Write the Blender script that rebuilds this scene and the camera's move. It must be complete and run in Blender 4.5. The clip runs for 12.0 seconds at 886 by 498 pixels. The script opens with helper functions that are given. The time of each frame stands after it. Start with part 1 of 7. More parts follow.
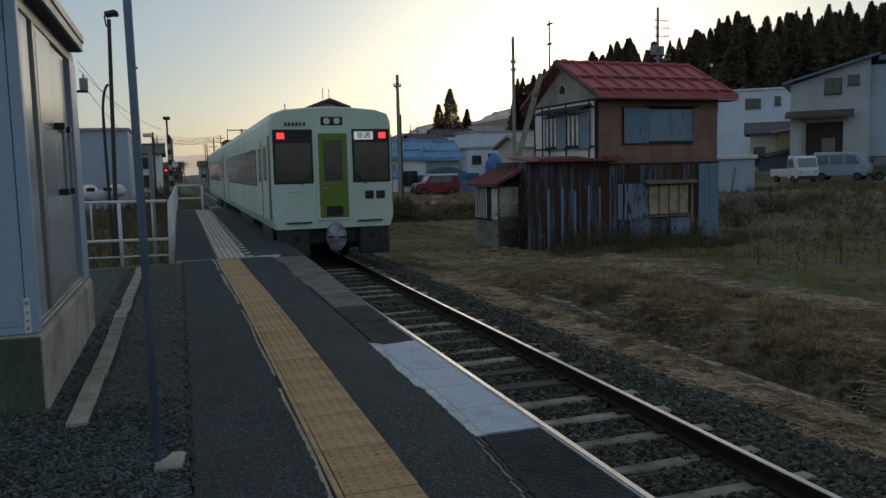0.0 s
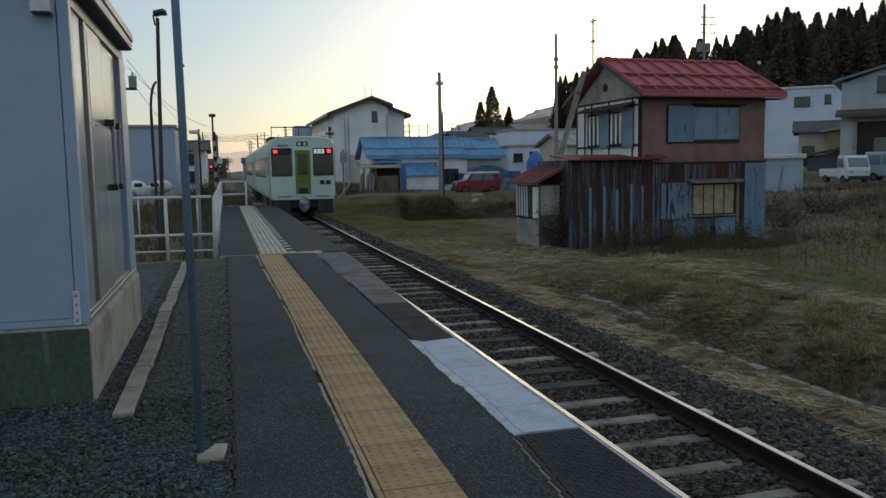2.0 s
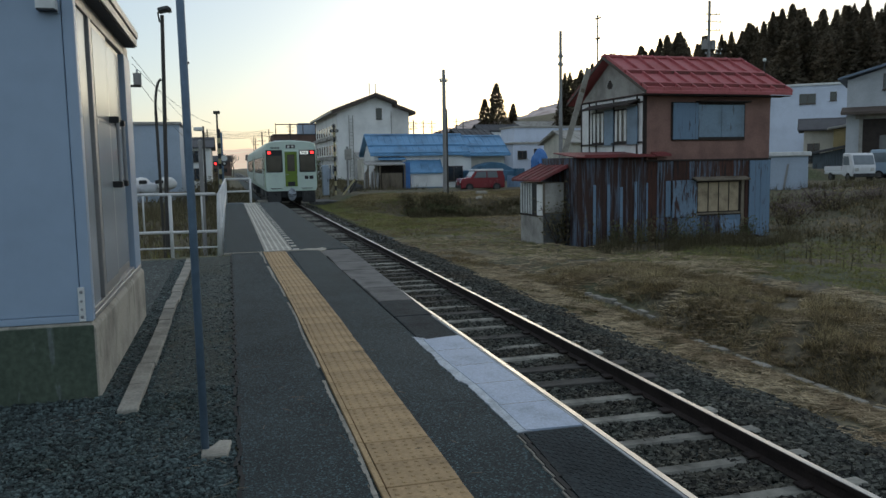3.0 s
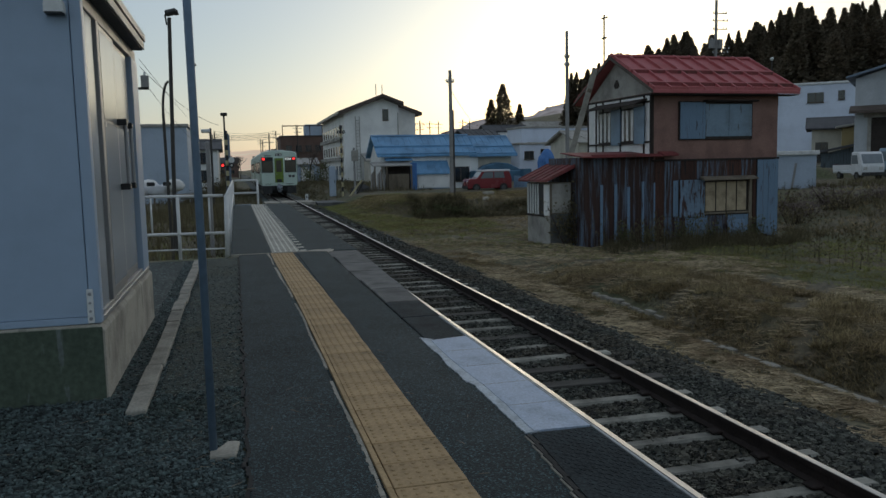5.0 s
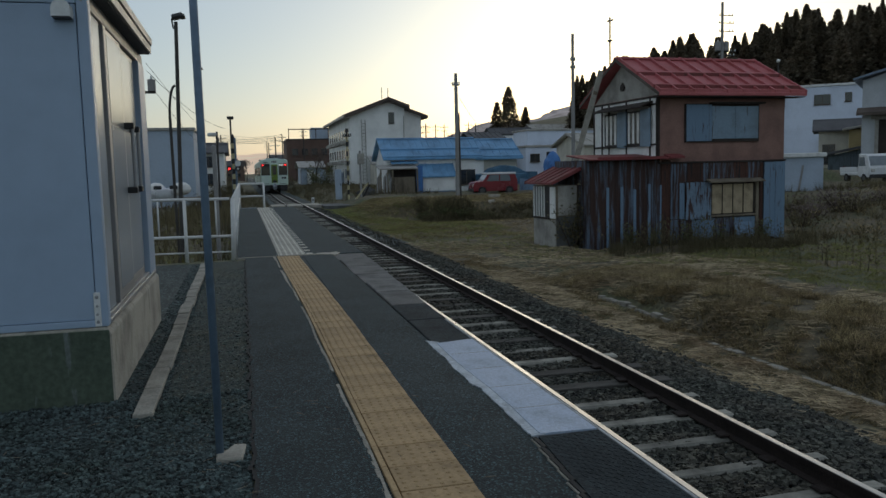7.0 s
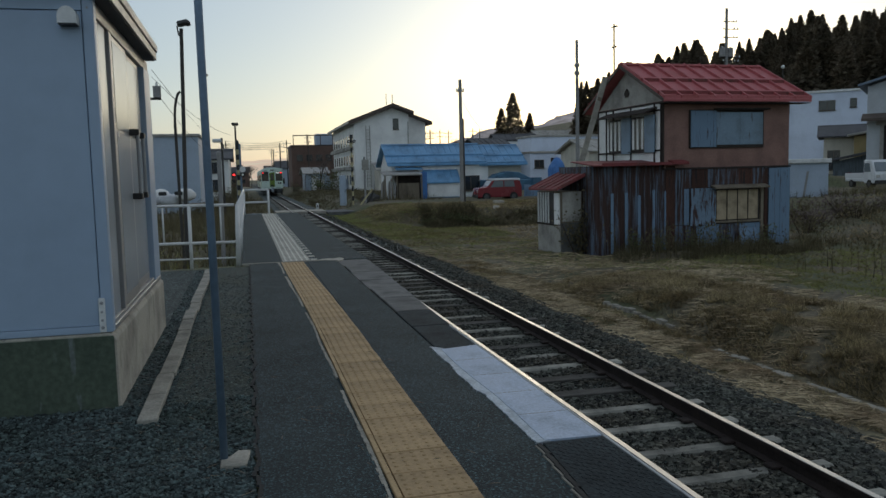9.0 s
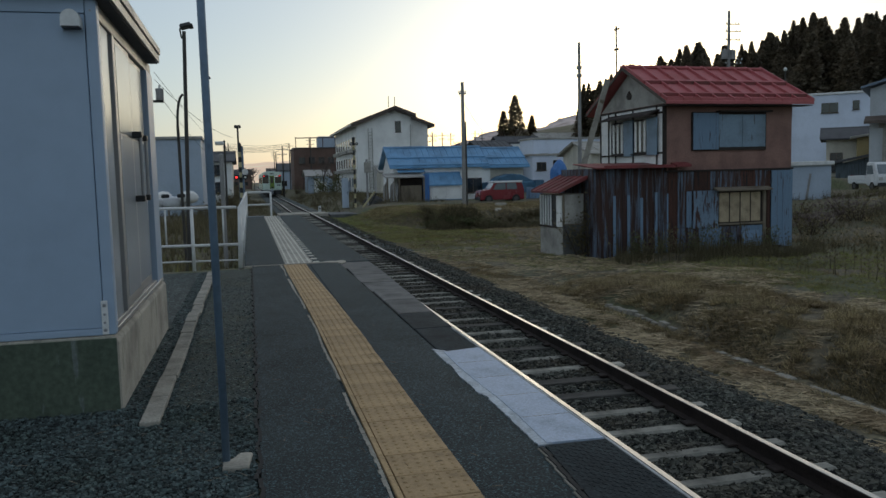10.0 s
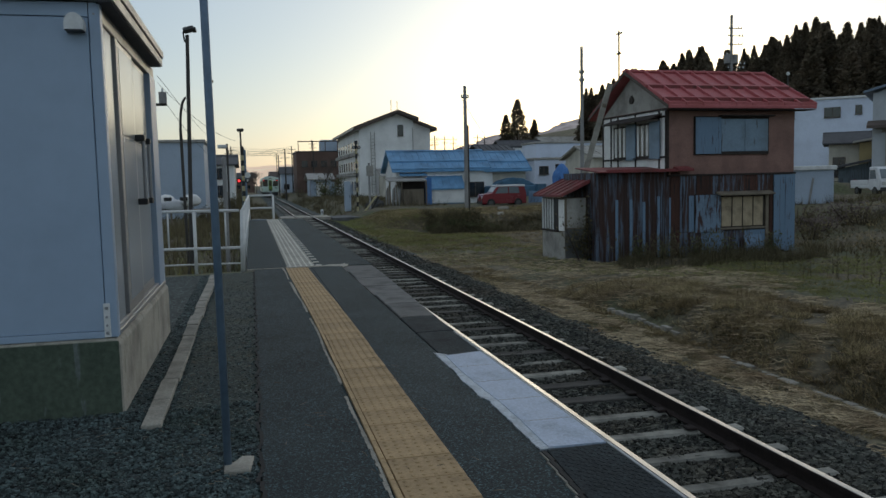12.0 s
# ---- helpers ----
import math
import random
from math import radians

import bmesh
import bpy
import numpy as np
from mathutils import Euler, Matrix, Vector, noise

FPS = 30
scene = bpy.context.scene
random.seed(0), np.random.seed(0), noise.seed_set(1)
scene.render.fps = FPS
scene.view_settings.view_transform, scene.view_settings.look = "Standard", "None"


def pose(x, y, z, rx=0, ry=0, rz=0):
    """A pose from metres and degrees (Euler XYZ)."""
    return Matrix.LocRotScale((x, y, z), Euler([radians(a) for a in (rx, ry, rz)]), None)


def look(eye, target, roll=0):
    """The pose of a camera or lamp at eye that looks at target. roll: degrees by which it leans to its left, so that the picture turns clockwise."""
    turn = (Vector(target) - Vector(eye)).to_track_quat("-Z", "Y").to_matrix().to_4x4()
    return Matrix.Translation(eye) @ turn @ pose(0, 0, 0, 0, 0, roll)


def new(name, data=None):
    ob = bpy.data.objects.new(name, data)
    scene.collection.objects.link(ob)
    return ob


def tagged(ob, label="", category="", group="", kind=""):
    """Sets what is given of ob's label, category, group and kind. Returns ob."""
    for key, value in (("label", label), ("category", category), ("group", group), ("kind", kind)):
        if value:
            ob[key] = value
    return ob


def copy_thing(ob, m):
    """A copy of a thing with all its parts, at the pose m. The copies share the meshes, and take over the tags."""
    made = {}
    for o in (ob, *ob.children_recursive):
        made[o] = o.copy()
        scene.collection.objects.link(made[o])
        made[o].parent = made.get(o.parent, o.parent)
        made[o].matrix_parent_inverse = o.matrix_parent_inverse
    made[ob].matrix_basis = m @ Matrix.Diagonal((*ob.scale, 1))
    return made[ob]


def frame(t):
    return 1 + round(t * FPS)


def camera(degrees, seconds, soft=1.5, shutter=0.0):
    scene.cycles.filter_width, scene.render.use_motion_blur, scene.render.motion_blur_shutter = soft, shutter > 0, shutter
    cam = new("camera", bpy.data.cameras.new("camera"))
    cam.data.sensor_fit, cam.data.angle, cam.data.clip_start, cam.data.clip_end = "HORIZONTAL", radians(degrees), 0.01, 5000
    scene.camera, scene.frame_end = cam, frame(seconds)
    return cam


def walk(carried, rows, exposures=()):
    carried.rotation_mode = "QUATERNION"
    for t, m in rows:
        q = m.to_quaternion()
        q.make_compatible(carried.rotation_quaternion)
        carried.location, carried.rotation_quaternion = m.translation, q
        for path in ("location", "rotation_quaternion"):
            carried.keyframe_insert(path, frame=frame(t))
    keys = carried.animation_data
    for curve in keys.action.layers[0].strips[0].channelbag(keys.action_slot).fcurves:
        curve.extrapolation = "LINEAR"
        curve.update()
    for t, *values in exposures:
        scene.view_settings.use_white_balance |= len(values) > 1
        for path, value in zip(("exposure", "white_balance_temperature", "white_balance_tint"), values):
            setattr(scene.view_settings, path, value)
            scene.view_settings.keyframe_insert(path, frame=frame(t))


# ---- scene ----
cam = camera(58.5, 12.0)

# seconds, eye x, y, z, turn to the right of the track, tilt down, roll (degrees)
PATH = [
    (0.0, 0.004, 0.0, 1.622, 18.26, 5.79, -1.37),
    (0.5, 0.004, 0.0, 1.622, 16.70, 6.14, -1.53),
    (1.0, 0.004, 0.0, 1.622, 15.56, 5.94, -1.41),
    (1.5, 0.004, 0.0, 1.622, 15.44, 5.73, -1.10),
    (2.0, 0.004, 0.0, 1.622, 15.33, 5.89, -1.06),
    (2.5, 0.004, 0.0, 1.622, 15.20, 6.01, -1.00),
    (3.0, 0.004, 0.0, 1.622, 15.03, 6.08, -1.01),
    (5.0, 0.004, 0.0, 1.622, 14.52, 6.02, -1.28),
    (5.5, 0.004, 0.0, 1.622, 14.40, 5.97, -1.31),
    (6.0, 0.004, 0.0, 1.622, 14.31, 5.93, -1.34),
    (6.5, 0.004, 0.0, 1.622, 14.18, 5.86, -1.39),
    (7.0, 0.004, 0.0, 1.622, 14.09, 5.80, -1.40),
    (9.0, 0.004, 0.0, 1.622, 13.79, 5.36, -1.41),
    (9.5, 0.004, 0.0, 1.622, 13.71, 5.30, -1.43),
    (10.0, 0.004, 0.0, 1.622, 13.63, 5.18, -1.42),
    (10.5, 0.004, 0.0, 1.622, 13.64, 5.11, -1.44),
    (11.0, 0.004, 0.0, 1.622, 13.57, 5.02, -1.38),
    (11.5, 0.004, 0.0, 1.622, 13.58, 4.96, -1.36),
    (12.0, 0.004, 0.0, 1.622, 13.48, 4.91, -1.30),
]


def cam_pose(x, y, z, turn, tilt, roll):
    a, b = radians(turn), radians(tilt)
    way = Vector((math.sin(a) * math.cos(b), math.cos(a) * math.cos(b), -math.sin(b)))
    return look((x, y, z), Vector((x, y, z)) + way, roll)


walk(cam, [(t, cam_pose(*r)) for t, *r in PATH],
     exposures=[(t, e, 6400, 5) for t, e in ((0.0, -0.1), (0.5, 0.1), (1.0, 0.22), (1.5, 0.26), (2.0, 0.28), (2.5, 0.38), (3.2, 0.58), (4.0, 0.32), (5.0, 0.08), (7.0, 0.12), (9.0, 0.22), (12.0, 0.28))])

# ---- light ----
SUN_AZ = 28.0      # degrees right of the track, where the sun has just gone down
world = bpy.data.worlds.new("world")
scene.world = world
world.use_nodes = True
wn = world.node_tree.nodes
wl = world.node_tree.links
sky = wn.new("ShaderNodeTexSky")
sky.sky_type = "NISHITA"
sky.sun_disc = False
sky.sun_elevation = radians(6.0)
sky.sun_rotation = radians(SUN_AZ)
sky.altitude = 200
sky.air_density = 1.0
sky.dust_density = 2.0
sky.ozone_density = 3.0
glow = wn["Background"]
glow.inputs["Strength"].default_value = 0.074
wl.new(sky.outputs["Color"], glow.inputs["Color"])
veil = wn.new("ShaderNodeBackground")     # thin high cloud over the whole sky
veil.inputs["Color"].default_value = (0.475, 0.50, 0.54, 1)
veil.inputs["Strength"].default_value = 0.52
both = wn.new("ShaderNodeAddShader")
wl.new(glow.outputs["Background"], both.inputs[0])
wl.new(veil.outputs["Background"], both.inputs[1])
wl.new(both.outputs["Shader"], wn["World Output"].inputs["Surface"])

sun_data = bpy.data.lights.new("sun", "SUN")
sun_data.energy = 0.28
sun_data.angle = radians(30)
sun_data.color = (1.0, 0.82, 0.62)
sun = new("sun", sun_data)
sun.matrix_world = look((0, 0, 60), (-math.sin(radians(SUN_AZ)) * 60, -math.cos(radians(SUN_AZ)) * 60, 60 - 7))


# ---- materials ----
def mat(name, color, rough=0.7, metal=0.0, grain=40.0, amount=0.25, stain=1.5, stain_amount=0.25, stain_color=None,
        bump=0.2, each=0.0, emit=0.0, stretch=(1, 1, 1), island=0.0, spec=0.5, stain_at=(0.45, 0.7), speck=0.0, drip=None):
    """A painted, worn or grainy surface: colour with fine grain, large stains and relief."""
    m = bpy.data.materials.new(name)
    m.use_nodes = True
    n, l = m.node_tree.nodes, m.node_tree.links
    b = n["Principled BSDF"]
    b.inputs["Roughness"].default_value = rough
    b.inputs["Metallic"].default_value = metal
    b.inputs["Specular IOR Level"].default_value = spec
    tc = n.new("ShaderNodeTexCoord")
    mp = n.new("ShaderNodeMapping")
    mp.inputs["Scale"].default_value = stretch
    l.new(tc.outputs["Object"], mp.inputs["Vector"])
    fine = n.new("ShaderNodeTexNoise")
    fine.inputs["Scale"].default_value = grain
    fine.inputs["Detail"].default_value = 5
    l.new(mp.outputs["Vector"], fine.inputs["Vector"])
    big = n.new("ShaderNodeTexNoise")
    big.inputs["Scale"].default_value = stain
    big.inputs["Detail"].default_value = 6
    big.inputs["Roughness"].default_value = 0.65
    l.new(mp.outputs["Vector"], big.inputs["Vector"])
    r1 = n.new("ShaderNodeMapRange")
    r1.inputs["From Min"].default_value, r1.inputs["From Max"].default_value = 0.3, 0.7
    r1.inputs["To Min"].default_value, r1.inputs["To Max"].default_value = 1 - amount, 1 + amount
    l.new(fine.outputs["Fac"], r1.inputs["Value"])
    r2 = n.new("ShaderNodeMapRange")
    r2.inputs["From Min"].default_value, r2.inputs["From Max"].default_value = stain_at
    r2.inputs["To Min"].default_value, r2.inputs["To Max"].default_value = 0, 1
    l.new(big.outputs["Fac"], r2.inputs["Value"])
    mix = n.new("ShaderNodeMix")
    mix.data_type = "RGBA"
    mix.inputs["A"].default_value = (*color, 1)
    sc = stain_color or tuple(c * (1 - stain_amount * 1.6) for c in color)
    mix.inputs["B"].default_value = (*sc, 1)
    l.new(r2.outputs["Result"], mix.inputs["Factor"])
    tone = mix.outputs["Result"]
    if speck:
        dots = n.new("ShaderNodeTexVoronoi")
        dots.inputs["Scale"].default_value = speck
        l.new(mp.outputs["Vector"], dots.inputs["Vector"])
        pick = n.new("ShaderNodeSeparateColor")
        l.new(dots.outputs["Color"], pick.inputs["Color"])
        r4 = n.new("ShaderNodeMapRange")
        r4.inputs["From Min"].default_value, r4.inputs["From Max"].default_value = 0.72, 1.0
        l.new(pick.outputs["Red"], r4.inputs["Value"])
        mix2 = n.new("ShaderNodeMix")
        mix2.data_type = "RGBA"
        l.new(r4.outputs["Result"], mix2.inputs["Factor"])
        l.new(tone, mix2.inputs["A"])
        mix2.inputs["B"].default_value = (*(min(c * 4.2, 0.5) for c in color), 1)
        tone = mix2.outputs["Result"]
    if drip:
        run = n.new("ShaderNodeMapping")
        run.inputs["Scale"].default_value = (drip[2], drip[2], drip[3])
        l.new(tc.outputs["Object"], run.inputs["Vector"])
        streak = n.new("ShaderNodeTexNoise")
        streak.inputs["Scale"].default_value = 1.0
        streak.inputs["Detail"].default_value = 7
        streak.inputs["Roughness"].default_value = 0.62
        l.new(run.outputs["Vector"], streak.inputs["Vector"])
        r5 = n.new("ShaderNodeMapRange")
        r5.inputs["From Min"].default_value, r5.inputs["From Max"].default_value = drip[1], drip[1] + 0.05
        l.new(streak.outputs["Fac"], r5.inputs["Value"])
        mix3 = n.new("ShaderNodeMix")
        mix3.data_type = "RGBA"
        l.new(r5.outputs["Result"], mix3.inputs["Factor"])
        l.new(tone, mix3.inputs["A"])
        mix3.inputs["B"].default_value = (*drip[0], 1)
        tone = mix3.outputs["Result"]
    mul = n.new("ShaderNodeVectorMath")
    mul.operation = "SCALE"
    l.new(tone, mul.inputs[0])
    last = r1.outputs["Result"]
    for kind, value in (("obj", each), ("isl", island)):
        if value:
            src = n.new("ShaderNodeObjectInfo" if kind == "obj" else "ShaderNodeNewGeometry")
            r3 = n.new("ShaderNodeMapRange")
            r3.inputs["To Min"].default_value, r3.inputs["To Max"].default_value = 1 - value, 1 + value
            l.new(src.outputs["Random" if kind == "obj" else "Random Per Island"], r3.inputs["Value"])
            mm = n.new("ShaderNodeMath")
            mm.operation = "MULTIPLY"
            l.new(last, mm.inputs[0])
            l.new(r3.outputs["Result"], mm.inputs[1])
            last = mm.outputs["Value"]
    l.new(last, mul.inputs["Scale"])
    l.new(mul.outputs["Vector"], b.inputs["Base Color"])
    rr = n.new("ShaderNodeMapRange")
    rr.inputs["To Min"].default_value, rr.inputs["To Max"].default_value = max(rough - 0.12, 0.02), min(rough + 0.12, 1)
    l.new(big.outputs["Fac"], rr.inputs["Value"])
    l.new(rr.outputs["Result"], b.inputs["Roughness"])
    if bump:
        bp = n.new("ShaderNodeBump")
        bp.inputs["Strength"].default_value = bump
        bp.inputs["Distance"].default_value = 0.01
        l.new(fine.outputs["Fac"], bp.inputs["Height"])
        l.new(bp.outputs["Normal"], b.inputs["Normal"])
    if emit:
        b.inputs["Emission Color"].default_value = (*color, 1)
        b.inputs["Emission Strength"].default_value = emit
    return m


def glass(name, color=(0.02, 0.025, 0.03), rough=0.05):
    return mat(name, color, rough, 0.0, 3, 0.1, 0.7, 0.1, bump=0.0, spec=0.8)


def leafy(m, share=0.45):
    """Thin leaves: part of the light passes through."""
    n, l = m.node_tree.nodes, m.node_tree.links
    b = n["Principled BSDF"]
    thin = n.new("ShaderNodeBsdfTranslucent")
    l.new(b.inputs["Base Color"].links[0].from_socket, thin.inputs["Color"])
    both = n.new("ShaderNodeMixShader")
    both.inputs["Fac"].default_value = share
    l.new(b.outputs["BSDF"], both.inputs[1])
    l.new(thin.outputs["BSDF"], both.inputs[2])
    l.new(both.outputs["Shader"], n["Material Output"].inputs["Surface"])


M = dict(
    asphalt=mat("asphalt", (0.0145, 0.0255, 0.028), 0.9, 0, 75, 0.7, 1.1, 0.28, bump=0.8, stain_at=(0.4, 0.62), speck=95),
    asphalt_plate=mat("dark_ribbed_plate", (0.026, 0.035, 0.039), 0.92, 0, 60, 0.6, 2, 0.3, bump=0.4, spec=0.25),
    asphalt_old=mat("old_asphalt", (0.026, 0.034, 0.029), 0.95, 0, 60, 0.7, 1.6, 0.35, stain_color=(0.038, 0.040, 0.022), bump=1.0, speck=60),
    gravel_bed=mat("gravel_bed", (0.032, 0.042, 0.040), 0.95, 0, 45, 0.6, 2, 0.3, bump=1.0, speck=40),
    stone=mat("gravel_stone", (0.062, 0.084, 0.082), 0.9, 0, 30, 0.25, 1.2, 0.3, stain_color=(0.042, 0.056, 0.046), bump=0.3, island=0.85),
    ballast=mat("ballast_stone", (0.060, 0.062, 0.050), 0.9, 0, 30, 0.3, 0.9, 0.3, stain_color=(0.062, 0.05, 0.034), bump=0.3, island=0.9),
    ground=mat("earth", (0.118, 0.097, 0.060), 0.95, 0, 9, 0.6, 0.30, 0.3, stain_color=(0.078, 0.088, 0.036), bump=1.0, stain_at=(0.45, 0.62)),
    tile=mat("tactile_yellow", (0.42, 0.285, 0.145), 0.8, 0, 60, 0.15, 3, 0.3, each=0.10, bump=0.2),
    tile_white=mat("worn_tactile_white", (0.36, 0.34, 0.29), 0.75, 0, 50, 0.2, 2.5, 0.4, bump=0.2),
    paint_white=mat("worn_white_paint", (0.41, 0.48, 0.59), 0.7, 0, 60, 0.16, 3, 0.16, bump=0.35, stain_at=(0.5, 0.72)),
    concrete=mat("concrete", (0.40, 0.37, 0.31), 0.9, 0, 50, 0.15, 1.8, 0.3, bump=0.35, drip=((0.26, 0.25, 0.21), 0.60, 5, 1.2)),
    # moss green, darkened further so the colour also carries shade
    concrete_moss_shade=mat("mossy_shaded_concrete", (0.075, 0.098, 0.068), 0.9, 0, 25, 0.25, 2.2, 0.4, stain_color=(0.045, 0.062, 0.045), bump=0.3, drip=((0.13, 0.15, 0.14), 0.60, 9, 1.5)),
    kerb_pale=mat("pale_kerb_concrete", (0.30, 0.28, 0.235), 0.9, 0, 50, 0.2, 2.5, 0.35, bump=0.4, each=0.15),
    rib_cream=mat("cream_rib", (0.60, 0.58, 0.50), 0.75, 0, 50, 0.15, 2.5, 0.3, bump=0.2),
    paint_rag=mat("rough_white_paint", (0.50, 0.55, 0.60), 0.75, 0, 60, 0.2, 5, 0.3, bump=0.35),
    paint_edge=mat("worn_white_steel_paint", (0.46, 0.47, 0.47), 0.9, 0, 60, 0.12, 6, 0.25, bump=0.2, spec=0.1),
    kerb=mat("kerb_concrete", (0.135, 0.135, 0.13), 0.9, 0, 60, 0.25, 2, 0.35, bump=0.5, each=0.2),
    sleeper=mat("concrete_sleeper", (0.31, 0.30, 0.255), 0.9, 0, 40, 0.2, 2.5, 0.4, bump=0.4, each=0.25),
    sleeper_wood=mat("old_wooden_sleeper", (0.066, 0.062, 0.054), 0.95, 0, 30, 0.3, 3, 0.3, bump=0.6, each=0.3, stretch=(0.2, 1, 1)),
    rail_side=mat("rusty_rail", (0.032, 0.021, 0.017), 0.85, 0.2, 60, 0.3, 4, 0.3, bump=0.3),
    rail_top=mat("polished_rail", (0.40, 0.385, 0.36), 0.30, 1.0, 80, 0.08, 1, 0.1, bump=0.02),
    panel=mat("pale_shed_panel", (0.335, 0.425, 0.545), 0.42, 0, 6, 0.03, 0.8, 0.06, bump=0.01),
    alu=mat("brushed_aluminium", (0.34, 0.34, 0.34), 0.45, 0.5, 50, 0.06, 1, 0.1, bump=0.02),
    door_glass=mat("frosted_door_glass", (0.42, 0.42, 0.40), 0.16, 0.0, 3, 0.05, 0.8, 0.1, bump=0.0, spec=0.4),
    black=mat("black_plastic", (0.012, 0.012, 0.013), 0.45, 0, 50, 0.1, 2, 0.1, bump=0.05),
    fascia=mat("roof_fascia_metal", (0.40, 0.38, 0.35), 0.5, 0.2, 20, 0.08, 1.5, 0.2, bump=0.05),
    blue_pole=mat("blue_grey_painted_steel", (0.13, 0.19, 0.26), 0.55, 0.1, 30, 0.1, 2, 0.2, bump=0.1),
    white_steel=mat("white_painted_steel", (0.72, 0.72, 0.70), 0.5, 0, 40, 0.06, 3, 0.15, bump=0.05),
    red_roof=mat("red_painted_sheet_roof", (0.43, 0.115, 0.12), 0.6, 0.0, 20, 0.12, 1.2, 0.3, stain_color=(0.36, 0.09, 0.085), bump=0.1),
    brown_wall=mat("brown_sheet_cladding", (0.27, 0.15, 0.12), 0.75, 0, 20, 0.12, 1.0, 0.25, bump=0.15),
    plaster=mat("grey_plaster", (0.40, 0.38, 0.34), 0.9, 0, 25, 0.1, 1.2, 0.3, bump=0.2),
    plaster_white=mat("white_plaster", (0.84, 0.83, 0.80), 0.85, 0, 20, 0.06, 1.5, 0.15, bump=0.1),
    timber=mat("dark_timber", (0.035, 0.025, 0.02), 0.8, 0, 25, 0.25, 2, 0.3, bump=0.3),
    rust_sheet=mat("rusted_blue_sheet", (0.115, 0.15, 0.20), 0.75, 0.1, 18, 0.2, 1.6, 0.3, stain_color=(0.06, 0.028, 0.02), bump=0.3, stretch=(7, 7, 0.55), stain_at=(0.42, 0.56), drip=((0.022, 0.014, 0.012), 0.55, 16, 0.9)),
    rust=mat("rusted_brown_sheet", (0.068, 0.028, 0.018), 0.85, 0.1, 20, 0.3, 2, 0.3, stain_color=(0.04, 0.02, 0.015), bump=0.3, stretch=(6, 6, 0.5), each=0.25, drip=((0.02, 0.016, 0.016), 0.56, 14, 0.8)),
    blue_sheet=mat("pale_blue_sheet", (0.155, 0.235, 0.33), 0.6, 0.1, 15, 0.1, 2.0, 0.3, stain_color=(0.11, 0.10, 0.11), bump=0.15, stretch=(7, 7, 0.5), stain_at=(0.56, 0.70), drip=((0.05, 0.024, 0.018), 0.615, 15, 1.3)),
    shutter=mat("steel_blue_shutter", (0.20, 0.28, 0.36), 0.5, 0.1, 15, 0.08, 1.5, 0.2, stain_color=(0.14, 0.185, 0.22), bump=0.1, drip=((0.10, 0.11, 0.12), 0.64, 7, 0.9)),
    red_roof_dark=mat("rust_red_sheet", (0.20, 0.04, 0.04), 0.7, 0.0, 20, 0.2, 1.5, 0.3, stain_color=(0.10, 0.04, 0.03), bump=0.2),
    straw=mat("pale_straw", (0.42, 0.34, 0.22), 0.95, 0, 3, 0.2, 0.5, 0.3, stain_color=(0.21, 0.145, 0.085), bump=0, island=0.6, spec=0.15),
    curtain=mat("faded_curtain", (0.42, 0.335, 0.22), 0.9, 0, 30, 0.12, 2.5, 0.3, bump=0.2),
    glass=glass("dark_glass"),
    glass_sky=mat("window_glass", (0.10, 0.11, 0.12), 0.06, 0, 3, 0.1, 1, 0.1, bump=0, spec=0.9),
    blue_roof=mat("blue_painted_roof", (0.15, 0.33, 0.54), 0.45, 0.1, 12, 0.08, 0.7, 0.25, bump=0.06),
    blue_tarp=mat("blue_tarpaulin", (0.06, 0.19, 0.48), 0.5, 0, 6, 0.15, 1.5, 0.2, bump=0.5),
    wall_white=mat("white_rendered_wall", (0.86, 0.85, 0.82), 0.85, 0, 10, 0.05, 0.35, 0.12, bump=0.1),
    shutter_dark=mat("dark_blue_grey_sheet", (0.10, 0.125, 0.14), 0.7, 0, 15, 0.2, 1.5, 0.3, bump=0.2, stretch=(7, 7, 0.6), drip=((0.04, 0.04, 0.04), 0.57, 12, 1.0)),
    wall_cool=mat("cool_white_cladding", (0.70, 0.76, 0.88), 0.8, 0, 10, 0.05, 0.35, 0.12, bump=0.1),
    tarp_teal=mat("faded_teal_tarpaulin", (0.06, 0.15, 0.24), 0.6, 0, 6, 0.2, 1.5, 0.3, bump=0.5),
    # car glass: pale base colour paints in part of the sky's reflection
    car_glass=mat("sky_pale_car_glass", (0.16, 0.19, 0.21), 0.06, 0, 3, 0.1, 1, 0.1, bump=0, spec=0.9),
    wheel_steel=mat("dull_wheel_steel", (0.10, 0.10, 0.10), 0.5, 0.5, 30, 0.1, 2, 0.2, bump=0.05),
    wall_cream=mat("cream_rendered_wall", (0.62, 0.58, 0.49), 0.85, 0, 10, 0.06, 0.4, 0.2, bump=0.1),
    wall_blue=mat("pale_blue_cladding", (0.40, 0.47, 0.56), 0.6, 0, 10, 0.05, 0.4, 0.12, bump=0.05),
    wall_grey=mat("grey_rendered_wall", (0.48, 0.50, 0.52), 0.85, 0, 10, 0.06, 0.4, 0.15, bump=0.1),
    wall_yellow=mat("ochre_wall", (0.40, 0.31, 0.15), 0.85, 0, 10, 0.06, 0.6, 0.2, bump=0.1),
    brick_far=mat("brown_brick_wall", (0.15, 0.095, 0.075), 0.9, 0, 8, 0.2, 0.5, 0.25, bump=0.1),
    dark_roof=mat("dark_grey_roof", (0.07, 0.07, 0.075), 0.7, 0, 12, 0.15, 0.6, 0.2, bump=0.15),
